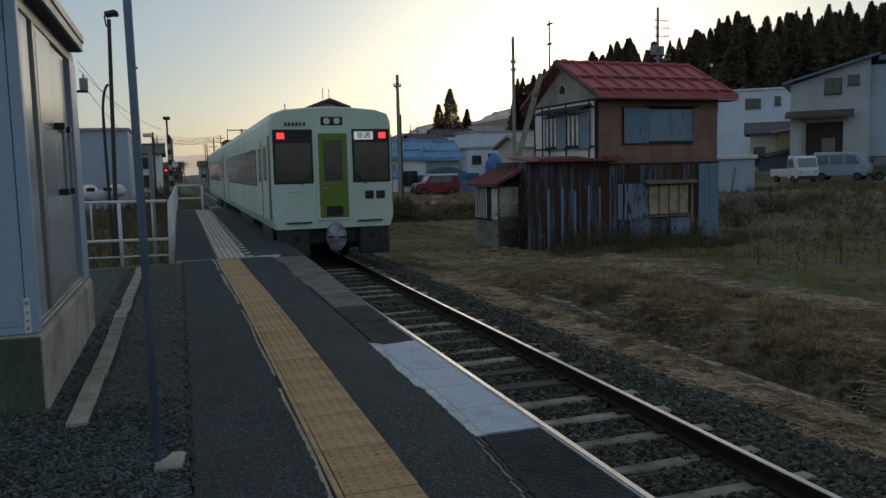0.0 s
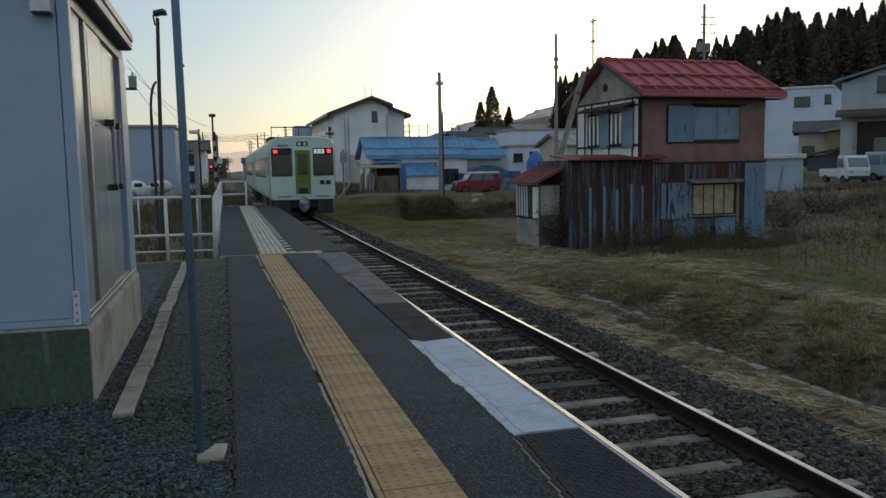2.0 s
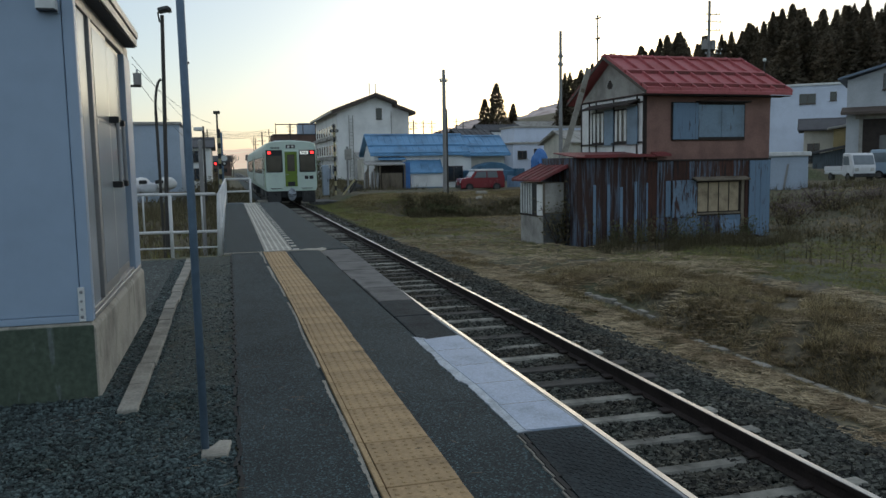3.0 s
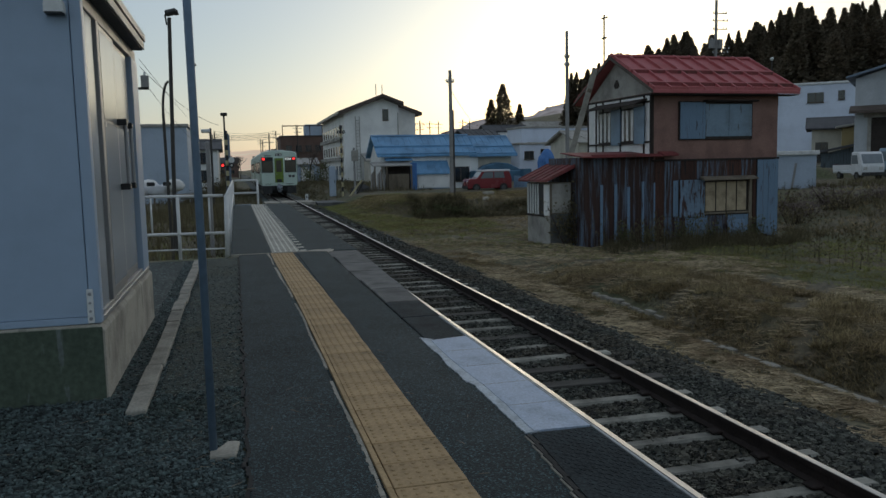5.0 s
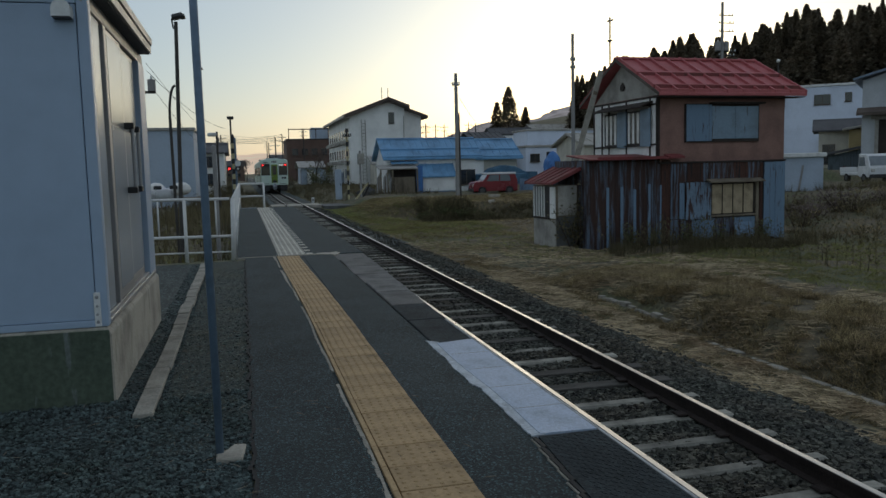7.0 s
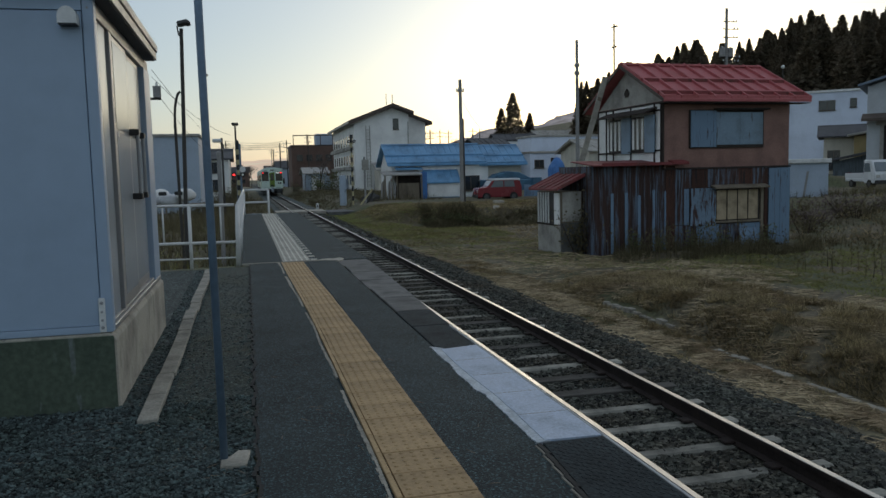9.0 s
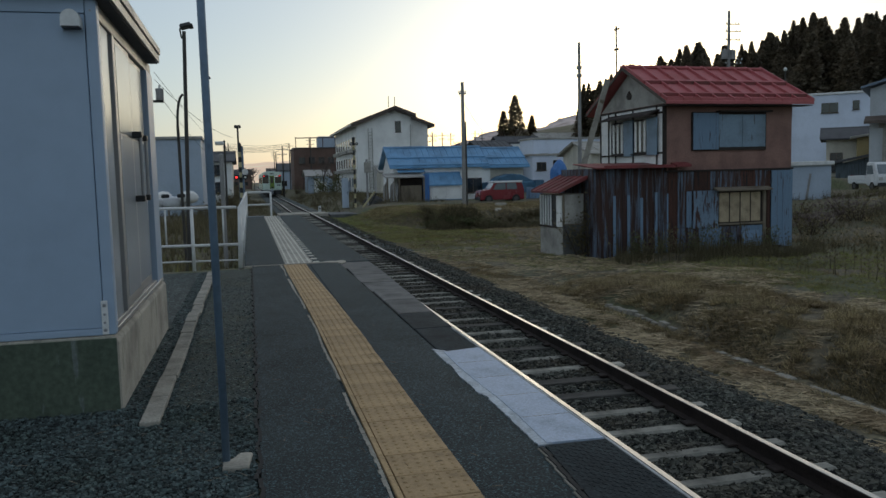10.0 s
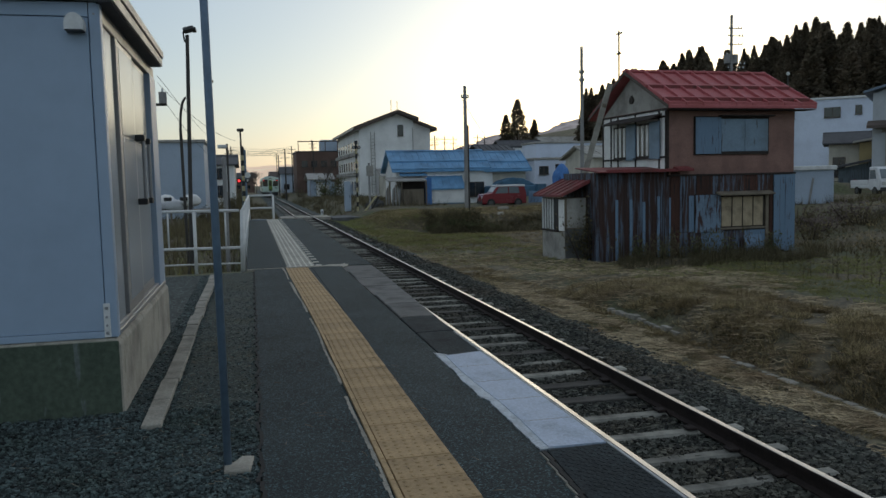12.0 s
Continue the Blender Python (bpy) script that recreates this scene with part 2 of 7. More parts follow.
    blue_grey_roof=mat("blue_grey_sheet_roof", (0.15, 0.19, 0.25), 0.6, 0.1, 12, 0.1, 0.6, 0.2, bump=0.1),
    brown_trim=mat("brown_trim", (0.10, 0.075, 0.06), 0.7, 0, 12, 0.15, 0.6, 0.2, bump=0.1),
    wood_grey=mat("weathered_board", (0.20, 0.165, 0.12), 0.9, 0, 20, 0.2, 2, 0.35, bump=0.3, stretch=(1, 1, 0.3)),
    pole_concrete=mat("concrete_pole", (0.30, 0.29, 0.28), 0.85, 0, 20, 0.1, 1, 0.2, bump=0.15),
    pole_dark=mat("dark_steel_pole", (0.06, 0.055, 0.05), 0.6, 0.3, 20, 0.15, 1, 0.2, bump=0.1),
    wire=mat("wire", (0.03, 0.03, 0.03), 0.6, 0, 10, 0.1, 1, 0.1, bump=0),
    stripe_yellow=mat("warning_yellow", (0.48, 0.42, 0.24), 0.6, 0, 20, 0.1, 2, 0.2, bump=0.05),
    needles=mat("cedar_foliage", (0.20, 0.172, 0.125), 0.9, 0, 3, 0.3, 0.3, 0.2, stain_color=(0.19, 0.14, 0.09), bump=0.0, island=0.5, each=0.3, spec=0.2),
    bark=mat("bark", (0.07, 0.05, 0.038), 0.95, 0, 15, 0.3, 2, 0.3, bump=0.5),
    twig=mat("bare_twigs", (0.13, 0.10, 0.085), 0.95, 0, 10, 0.3, 1, 0.2, bump=0.0, each=0.2),
    dry_grass=mat("dry_grass", (0.345, 0.280, 0.160), 0.95, 0, 2.5, 0.35, 0.7, 0.3, stain_color=(0.20, 0.15, 0.08), bump=0, island=0.65, stain_at=(0.42, 0.6), spec=0.15),
    green_grass=mat("green_grass", (0.26, 0.275, 0.10), 0.95, 0, 2, 0.2, 0.3, 0.3, stain_color=(0.17, 0.14, 0.055), bump=0, island=0.4, spec=0.15),
    weed=mat("dark_weed", (0.155, 0.135, 0.08), 0.95, 0, 2, 0.2, 0.5, 0.3, bump=0, island=0.5, spec=0.1),
    weed_green=mat("dull_green_leaf", (0.12, 0.14, 0.065), 0.9, 0, 3, 0.3, 1.2, 0.3, stain_color=(0.17, 0.13, 0.07), bump=0, island=0.5, spec=0.15),
    # far hills: distance haze is painted in by pale colour and emission
    hill_pale=mat("haze_glow_mountain", (0.75, 0.56, 0.42), 1.0, 0, 0.02, 0.1, 0.004, 0.15, bump=0, spec=0.0, emit=0.45),
    hill_far=mat("haze_glow_wooded_hill", (0.40, 0.35, 0.34), 1.0, 0, 0.12, 0.4, 0.03, 0.35, bump=0, spec=0.0, emit=0.16),
    train_body=mat("pale_green_train_paint", (0.60, 0.71, 0.62), 0.4, 0, 8, 0.03, 0.5, 0.08, bump=0.01),
    train_green=mat("leaf_green_train_paint", (0.14, 0.215, 0.02), 0.4, 0, 8, 0.04, 0.5, 0.08, bump=0.01),
    train_roof=mat("grey_train_roof", (0.42, 0.46, 0.43), 0.6, 0, 8, 0.06, 0.5, 0.15, bump=0.05),
    train_under=mat("grimy_underframe", (0.05, 0.05, 0.05), 0.85, 0, 15, 0.25, 1.5, 0.3, bump=0.3),
    cloth=mat("soiled_white_canvas", (0.34, 0.37, 0.41), 0.9, 0, 9, 0.35, 4, 0.5, bump=0.8),
    red_lamp=mat("red_lamp", (1.0, 0.03, 0.03), 0.3, 0, 5, 0.05, 1, 0.05, bump=0, emit=2.2),
    sign_lit=mat("lit_sign", (0.8, 0.82, 0.78), 0.4, 0, 5, 0.02, 1, 0.02, bump=0, emit=0.35),
    lens=mat("lamp_lens", (0.62, 0.62, 0.60), 0.1, 0.3, 30, 0.2, 2, 0.1, bump=0.3),
    car_red=mat("dark_red_car_paint", (0.21, 0.012, 0.022), 0.25, 0.1, 8, 0.04, 0.8, 0.08, bump=0, spec=0.7),
    car_white=mat("white_car_paint", (0.70, 0.71, 0.72), 0.25, 0, 8, 0.03, 0.8, 0.06, bump=0, spec=0.7),
    car_blue=mat("pale_blue_car_paint", (0.32, 0.42, 0.52), 0.25, 0.2, 8, 0.03, 0.8, 0.06, bump=0, spec=0.7),
    car_green=mat("olive_car_paint", (0.05, 0.065, 0.04), 0.3, 0.1, 8, 0.05, 0.8, 0.06, bump=0, spec=0.7),
    rubber=mat("rubber", (0.015, 0.015, 0.015), 0.85, 0, 30, 0.2, 2, 0.2, bump=0.2),
    plastic_white=mat("white_plastic_sheet", (0.62, 0.63, 0.65), 0.4, 0, 6, 0.1, 1.5, 0.15, bump=0.6),
)
for leaf_kind in ("needles", "dry_grass", "green_grass", "weed", "weed_green"):
    leafy(M[leaf_kind])


# ---- mesh helpers ----
def add_box(bm, x0, y0, z0, x1, y1, z1, bevel=0.0):
    r = bmesh.ops.create_cube(bm, size=1)
    bmesh.ops.transform(bm, verts=r["verts"], matrix=Matrix.LocRotScale(
        ((x0 + x1) / 2, (y0 + y1) / 2, (z0 + z1) / 2), None, (abs(x1 - x0), abs(y1 - y0), abs(z1 - z0))))
    if bevel:
        edges = list({e for v in r["verts"] for e in v.link_edges})
        bmesh.ops.bevel(bm, geom=edges, offset=bevel, segments=1, affect="EDGES")
    return bm


def box(x0, y0, z0, x1, y1, z1, bevel=0.0):
    return add_box(bmesh.new(), x0, y0, z0, x1, y1, z1, bevel)


def add_tube(bm, a, b, r0, r1=None, seg=10):
    a, b = Vector(a), Vector(b)
    r = bmesh.ops.create_cone(bm, cap_ends=True, segments=seg, radius1=r0, radius2=r0 if r1 is None else r1, depth=(b - a).length)
    q = (b - a).to_track_quat("Z", "Y")
    bmesh.ops.transform(bm, verts=r["verts"], matrix=Matrix.Translation((a + b) / 2) @ q.to_matrix().to_4x4())
    return bm


def tube(a, b, r0, r1=None, seg=10):
    return add_tube(bmesh.new(), a, b, r0, r1, seg)


def prism(points, axis, a, b, bevel=0.0, bm=None):
    """A closed outline, in the two axes left when `axis` is taken away, drawn out from a to b along it."""
    bm = bm or bmesh.new()
    def at(p, v):
        return {"x": (v, p[0], p[1]), "y": (p[0], v, p[1]), "z": (p[0], p[1], v)}[axis]
    va = [bm.verts.new(at(p, a)) for p in points]
    vb = [bm.verts.new(at(p, b)) for p in points]
    faces = [bm.faces.new(va), bm.faces.new(vb[::-1])]
    for i in range(len(points)):
        j = (i + 1) % len(points)
        faces.append(bm.faces.new((va[j], va[i], vb[i], vb[j])))
    bmesh.ops.recalc_face_normals(bm, faces=faces)
    if bevel:
        bmesh.ops.bevel(bm, geom=list({e for f in faces for e in f.edges}), offset=bevel, segments=1, affect="EDGES")
    return bm


def finish(bm, smooth=False):
    me = bpy.data.meshes.new("mesh")
    bm.to_mesh(me)
    bm.free()
    if smooth:
        me.shade_smooth()
    return me


def part(name, bm, material, parent, label="", at=None, smooth=False):
    me = bm if isinstance(bm, bpy.types.Mesh) else finish(bm, smooth)
    if not me.materials:
        me.materials.append(material)
    ob = new(name, me)
    ob.parent = parent
    if at is not None:
        ob.matrix_basis = at
    if label:
        ob["label"] = label
    return ob


def lay(x, y):
    """From the sketch plan, whose grid is short and skewed along the line, to metres."""
    return 1.01 * x, 1.119 * y + 0.0516 * x


def thing(name, label, category, x=0.0, y=0.0, z=0.0, rz=0.0, group="", exact=False):
    """A top-level thing; x, y on the sketch plan, or exact: in metres."""
    ob = new(name)
    ob.empty_display_size = 0.2
    if not exact:
        x, y = lay(x, y)
    ob.matrix_basis = pose(x, y, z, 0, 0, rz)
    return tagged(ob, label, category, group)


def setting(name, bm, material, label="", kind="structure"):
    ob = part(name, bm, material, None, label)
    return tagged(ob, kind=kind)


def mesh_from(verts, faces, material, name, smooth=False):
    me = bpy.data.meshes.new(name)
    me.from_pydata(verts, [], faces)
    me.materials.append(material)
    if smooth:
        me.shade_smooth()
    return me


def scatter(name, template_v, template_f, places, material, label, smooth=False):
    """Many small bodies as one object: places is an array of x, y, z, size x, y, z, turn, lean."""
    tv = np.array(template_v, float)
    p = np.array(places, float)
    n, k = len(p), len(tv)
    v = tv[None] * p[:, None, 3:6]
    ca, sa, cb, sb = np.cos(p[:, 6]), np.sin(p[:, 6]), np.cos(p[:, 7]), np.sin(p[:, 7])
    y2 = v[..., 1] * cb[:, None] - v[..., 2] * sb[:, None]
    z2 = v[..., 1] * sb[:, None] + v[..., 2] * cb[:, None]
    x3 = v[..., 0] * ca[:, None] - y2 * sa[:, None]
    y3 = v[..., 0] * sa[:, None] + y2 * ca[:, None]
    verts = np.stack([x3 + p[:, None, 0], y3 + p[:, None, 1], z2 + p[:, None, 2]], -1).reshape(-1, 3)
    faces = (np.array(template_f)[None] + (np.arange(n) * k)[:, None, None]).reshape(-1, len(template_f[0]))
    ob = new(name, mesh_from(verts.tolist(), faces.tolist(), material, name, smooth))
    return tagged(ob, label, "", "", "stuff")


# ---- ground ----
def step(a, b, v):
    t = np.clip((np.asarray(v, float) - a) / (b - a), 0, 1)
    return t * t * (3 - 2 * t)


def wob(x, y, s):
    x, y = np.asarray(x, float), np.asarray(y, float)
    return (np.sin(x * s + 1.3) * np.sin(y * s * 0.83 + 0.4) + 0.5 * np.sin(x * s * 2.3 + y * s * 1.1) + 0.4 * np.sin(y * s * 2.9 - x * s * 1.7)) / 1.9


def ground_z(x, y):
    x, y = np.asarray(x, float), np.asarray(y, float)
    left = -0.03 - 0.72 * step(13.9, 16.5, y) - 0.05 * step(-6, -12, x)
    bed = -0.86 + 0 * x
    z = np.where(x < 0.6, left, bed)
    shoulder = -0.87 - 0.12 * step(4.7, 5.7, x)
    dip = 0.34 * step(6.45, 7.5, x + 0.12 * wob(x, y, 2.1)) * (1 - step(11, 18, y)) * (1 - step(9, 16, x)) - 0.10 * np.exp(-((x - 6.65) / 0.25) ** 2) * (1 - step(12, 15, y))
    field = shoulder + dip + 0.07 * wob(x, y, 0.9) * step(6.4, 7.5, x) + 0.035 * wob(x, y, 2.7) * step(6.2, 7, x)
    ditch = -0.50 * np.exp(-((y - 36.3) / 2.0) ** 2) * step(7.5, 9.5, x) * (1 - step(19, 23, x))
    bank = 0.66 * step(38.0, 39.6, y + 0.6 * wob(x, y, 0.4)) * step(5.8, 9.0, x)
    rise = 1.12 * step(18.5, 29.0, x + 0.8 * wob(x, y, 0.35)) * step(6, 22, y)
    z = np.where(x > 4.6, field + ditch + bank + rise, z)
    far = 0.35 * step(46, 51, y) * step(1.0, 0.0, np.abs(y - 49.3) / 4) * step(-3, 0, x) * 0.4
    hill = 17.0 * step(60, 122, x - 0.12 * (y - 90)) * step(62, 100, y + 0.25 * (x - 60)) + 14.0 * step(110, 200, x) * step(40, 95, y)
    return z + far + hill + 0.25 * wob(x, y, 0.11) * step(25, 60, np.abs(x) + 0.3 * np.abs(y - 20)) * (np.abs(x) > 8)


def grid_lines(parts):
    return np.unique(np.round(np.concatenate([np.arange(a, b, s) for a, b, s in parts]), 3))


gx = grid_lines([(-1500, -200, 260), (-200, -40, 20), (-40, -4, 3), (-4, 0.4, 0.5), (0.4, 0.9, 0.1), (0.9, 4.6, 0.6), (4.6, 30, 0.3), (30, 60, 1.5), (60, 240, 6), (240, 1600, 240)])
gy = grid_lines([(-1500, -200, 260), (-200, -20, 20), (-20, 0, 2), (0, 24, 0.3), (24, 60, 0.6), (60, 130, 3), (130, 300, 10), (300, 2400, 300)])
XX, YY = np.meshgrid(gx, gy)
ZZ = ground_z(XX, YY)
nx, ny = len(gx), len(gy)
idx = np.arange(nx * ny).reshape(ny, nx)
quads = np.stack([idx[:-1, :-1], idx[:-1, 1:], idx[1:, 1:], idx[1:, :-1]], -1).reshape(-1, 4)
ground = new("ground", mesh_from(np.stack([*lay(XX, YY), ZZ], -1).reshape(-1, 3).tolist(), quads.tolist(), M["ground"], "ground", True))
tagged(ground, "rough earth with dry brown and green grass", kind="structure")

# ---- platform ----
setting("platform_walkway", box(-0.005, -6, -0.9, 0.64, 15.66, 0.0, 0.006), M["asphalt"], "dark worn asphalt of the station platform")
setting("platform_base", box(0.64, -6, -0.9, 1.09, 15.66, -0.012), M["asphalt"])
setting("platform_trackside", box(1.09, -6, -0.9, 1.66, 15.66, -0.003, 0.006), M["asphalt"], "dark asphalt between tactile strip and edge stones")
setting("platform_far", box(-0.15, 15.672, -0.9, 2.29, 38.4, 0.002, 0.01), M["asphalt"], "lighter asphalt at the platform's far end")
setting("platform_joint", box(-0.15, 15.635, -0.2, 1.69, 15.682, 0.006, 0.003), M["concrete"])
setting("platform_wall", box(1.67, -6, -0.95, 2.03, 15.66, -0.17), M["concrete_moss_shade"])
setting("old_pavement", box(-0.62, 4.75, -0.3, -0.009, 15.3, -0.012, 0.004), M["asphalt_old"], "old cracked asphalt beside the platform")

tactile = thing("tactile_strip", "worn yellow tactile paving strip on the platform", "tactile paving", 0.705, 0, 0, exact=True)
tagged(tactile, kind="structure")


def dot_tile():
    bm = box(0, 0.004, -0.03, 0.388, 0.331, 0.004, 0.003)
    for i in range(6):
        for j in range(5):
            r = bmesh.ops.create_cone(bm, cap_ends=True, segments=6, radius1=0.014, radius2=0.009, depth=0.006)
            bmesh.ops.translate(bm, verts=r["verts"], vec=(0.036 + i * 0.063, 0.036 + j * 0.066, 0.007))
    me = finish(bm)
    me.materials.append(M["tile"])
    return me


TILE = dot_tile()
LINE = finish(box(-0.036, 0.004, -0.03, -0.004, 0.334, 0.011, 0.004))
LINE.materials.append(M["tile"])
for i in range(67):
    y = 4.472 - 31 * 0.337 + i * 0.337
    if y > 15.32:
        break
    dx = -0.075 * float(step(8.5, 15.6, y))
    part("tile", TILE, None, tactile, at=pose(dx + random.uniform(-0.003, 0.003), y, random.uniform(-0.002, 0.001), 0, 0, random.uniform(-0.3, 0.3)))
    part("guide_bar", LINE, None, tactile, at=pose(dx - 0.003, y, 0))
# crumbling mortar along the strip
bm = bmesh.new()
for i in range(360):
    y = -6 + i * 0.06
    w = 0.016 + 0.012 * random.random() + 0.016 * float(step(9.5, 11.5, y)) * (math.sin(y * 2.1) > -0.2)
    x = 0.651 - 0.092 * float(step(8.5, 15.6, y)) + 0.006 * math.sin(y * 3.1) - 0.4 * w
    if math.sin(y * 1.7 + 0.6) > -0.93:
        add_box(bm, x - w * 0.5, y, -0.03, x + w * 0.5, y + 0.0595, 0.002 + 0.004 * random.random())
setting("mortar_joint", bm, M["kerb_pale"], "crumbling pale mortar along the tactile strip")

# far tactile strip with long ribs, and short dashes beside it
far_strip = thing("ribbed_tactile_strip", "worn whitish ribbed tactile strip on the platform", "tactile paving", 0.622, 15.69, 0.002, exact=True)
tagged(far_strip, kind="structure")
for j in range(34):
    part("tile", box(0, j * 0.66 + 0.003, -0.01, 0.545, j * 0.66 + 0.657, 0.006), M["tile_white"], far_strip)
for k in range(5):
    part("rib", box(0.045 + k * 0.105, 0, 0.005, 0.082 + k * 0.105, 22.4, 0.014, 0.003), M["rib_cream"], far_strip)
for j in range(34):
    part("dash", box(0.56, 0.1 + j * 0.66, -0.005, 0.68, 0.28 + j * 0.66, 0.008, 0.002), M["rib_cream"], far_strip)
setting("platform_end_line", box(-0.2, 38.25, -0.1, 0.62, 38.38, 0.012), M["paint_white"])

# edge stones
edge = thing("platform_edge", "grey concrete edge stones of the platform", "edge stones", 1.66, 0, 0, exact=True)
tagged(edge, kind="structure")


def flare(y):
    """The outer edge swings out towards the far end."""
    return 0.20 * float(step(6.5, 16.5, y))


y = -6.0
while y < 15.5:
    w = min(random.choice((0.95, 1.0, 1.1)), 15.65 - y)
    dy = random.choice((0.0, 0.012, 0.03))
    top = -0.004 + random.uniform(-0.006, 0.004)
    outline = [(dy, y + 0.007), (0.415 + flare(y), y + 0.007), (0.415 + flare(y + w), y + w - 0.007), (dy + 0.006, y + w - 0.007)]
    part("edge_stone", prism(outline, "z", -0.20, top, 0.008), M["kerb"] if y > 9.0 else M["asphalt_plate"], edge)
    y += w
part("nosing", box(0.400, -6, -0.06, 0.42, 8.2, 0.004, 0.003), M["paint_edge"], edge, "white steel edge strip")


def seam_x(y):
    return 1.641 - 0.085 * max(0.0, 4.33 - y) if y > 2.0 else 1.443


for nm, off, half, top, m, label in (("raised_seam", 0.0, 0.013, 0.012, "rubber", "dark raised seam beside the plate"),
                                     ("seam_mortar", -0.020, 0.006, 0.005, "kerb_pale", "pale mortar line along the seam")):
    bm = bmesh.new()
    for i in range(62):
        y = -6 + i * 0.1665
        x = seam_x(y) + off + 0.003 * math.sin(y * 9)
        add_box(bm, x - half, y, -0.02, x + half, y + 0.166, top)
    setting(nm, bm, M[m], label)

# white painted patch: blue-white slabs with a ragged bright border
rnd = random.Random(3)
rag_y = np.linspace(7.21, 4.372, 120)
rag_x = np.interp(-rag_y, (-7.21, -6.8, -6.35, -5.95, -5.6, -5.5, -5.2, -4.9, -4.65, -4.48, -4.372), (1.615, 1.622, 1.616, 1.606, 1.602, 1.650, 1.632, 1.628, 1.634, 1.622, 1.622))
rag = [(float(x) + 0.007 * math.sin(9 * y) + rnd.uniform(-0.007, 0.007), float(y)) for x, y in zip(rag_x, rag_y)]
body = [(1.690 + 0.012 * math.sin(2.7 * y) + rnd.uniform(-0.004, 0.004), y - 0.03) for x, y in rag[6:-2]]
setting("white_patch", prism([(2.05, 4.372), (2.05, 7.115)] + body, "z", -0.02, 0.0085), M["paint_white"], "worn white painted boarding patch on the platform edge")
setting("paint_border", prism([(1.72, 4.374), (1.72, 7.10)] + rag, "z", -0.02, 0.0045), M["paint_rag"], "ragged white paint border of the patch")
plate = [(seam_x(-6) + 0.02, -6.0), (2.052, -6.0), (2.052, 4.352), (seam_x(4.33) + 0.02, 4.352), (seam_x(2.1) + 0.02, 2.1)]
bm = prism(plate, "z", -0.02, 0.006)
for i in range(11):
    for j in range(38):
        x, y = 1.67 + i * 0.036, 2.95 + j * 0.037
        k = 1 if (i + j) % 2 else -1
        prism([(x - 0.012, y - 0.012 * k), (x - 0.006, y - 0.014 * k), (x + 0.012, y + 0.012 * k), (x + 0.006, y + 0.014 * k)], "z", 0.005, 0.0078, bm=bm)
setting("rubber_plate", bm, M["asphalt_plate"], "dark diamond-patterned plate on the platform edge")
bm = bmesh.new()
for y in (4.91, 5.453, 6.009, 6.56):
    add_box(bm, 1.70, y, 0.004, 2.05, y + 0.005, 0.0092)
setting("patch_joints", bm, M["kerb_pale"], "faint joints of the painted slabs")
smear = [(1.12, 15.64), (1.18, 15.78), (1.34, 15.76), (1.47, 15.92), (1.63, 15.84), (1.77, 15.98), (1.83, 15.74), (1.75, 15.44), (1.67, 15.3), (1.63, 15.52), (1.44, 15.63)]
setting("mortar_smear", prism(smear, "z", -0.02, 0.008), M["concrete"], "pale mortar smear at the platform joint")

# ---- gravel yard ----
OCTA_V = [(1, 0, 0), (-0.8, 0.2, 0.1), (0.1, 1, 0), (-0.1, -0.9, 0.1), (0, 0.1, 0.7), (0.1, -0.1, -0.7)]
OCTA_F = [(0, 2, 4), (2, 1, 4), (1, 3, 4), (3, 0, 4), (2, 0, 5), (1, 2, 5), (3, 1, 5), (0, 3, 5)]
CUBE_V = [(-1, -0.8, -0.6), (0.9, -1, -0.7), (1, 0.8, -0.6), (-0.8, 1, -0.7), (-0.9, -0.9, 0.5), (0.7, -0.7, 0.7), (0.8, 0.9, 0.5), (-0.6, 0.7, 0.75)]
CUBE_F = [(0, 3, 2, 1), (4, 5, 6, 7), (0, 1, 5, 4), (1, 2, 6, 5), (2, 3, 7, 6), (3, 0, 4, 7)]


def stones(n, x0, x1, y0, y1, zf, s0, s1, near=True):
    u = np.random.rand(n)
    y = y0 + (y1 - y0) * (u ** 1.6 if near else u)
    x = x0 + (x1 - x0) * np.random.rand(n)
    s = s0 + (s1 - s0) * np.random.rand(n) ** 2
    return np.stack([x, y, zf(x, y), s, s * (0.6 + 0.4 * np.random.rand(n)), s * (0.5 + 0.4 * np.random.rand(n)), np.random.rand(n) * 6.28, np.random.rand(n) * 1.2 - 0.6], -1)


gravel_places = np.concatenate([stones(4000, -6, -0.04, -6, 3.0, lambda x, y: -0.016 + 0 * x, 0.010, 0.024, False),
                                stones(46000, -3.2, -0.02, 3.0, 6.05, lambda x, y: -0.018 + 0.014 * np.random.rand(len(x)) + 0.01 * wob(x, y, 5), 0.005, 0.017),
                                stones(6000, -0.95, -0.55, 5.4, 15.0, lambda x, y: -0.02 + 0 * x, 0.007, 0.018),
                                stones(3500, -0.66, -0.03, 4.6, 14.0, lambda x, y: -0.011 + 0 * x, 0.003, 0.012)])
scatter("gravel", CUBE_V, CUBE_F, gravel_places, M["stone"], "loose grey gravel in the station yard")
setting("gravel_bed", box(-14, -8, -0.4, -0.03, 15.2, -0.018), M["gravel_bed"], "dark crushed gravel bed")

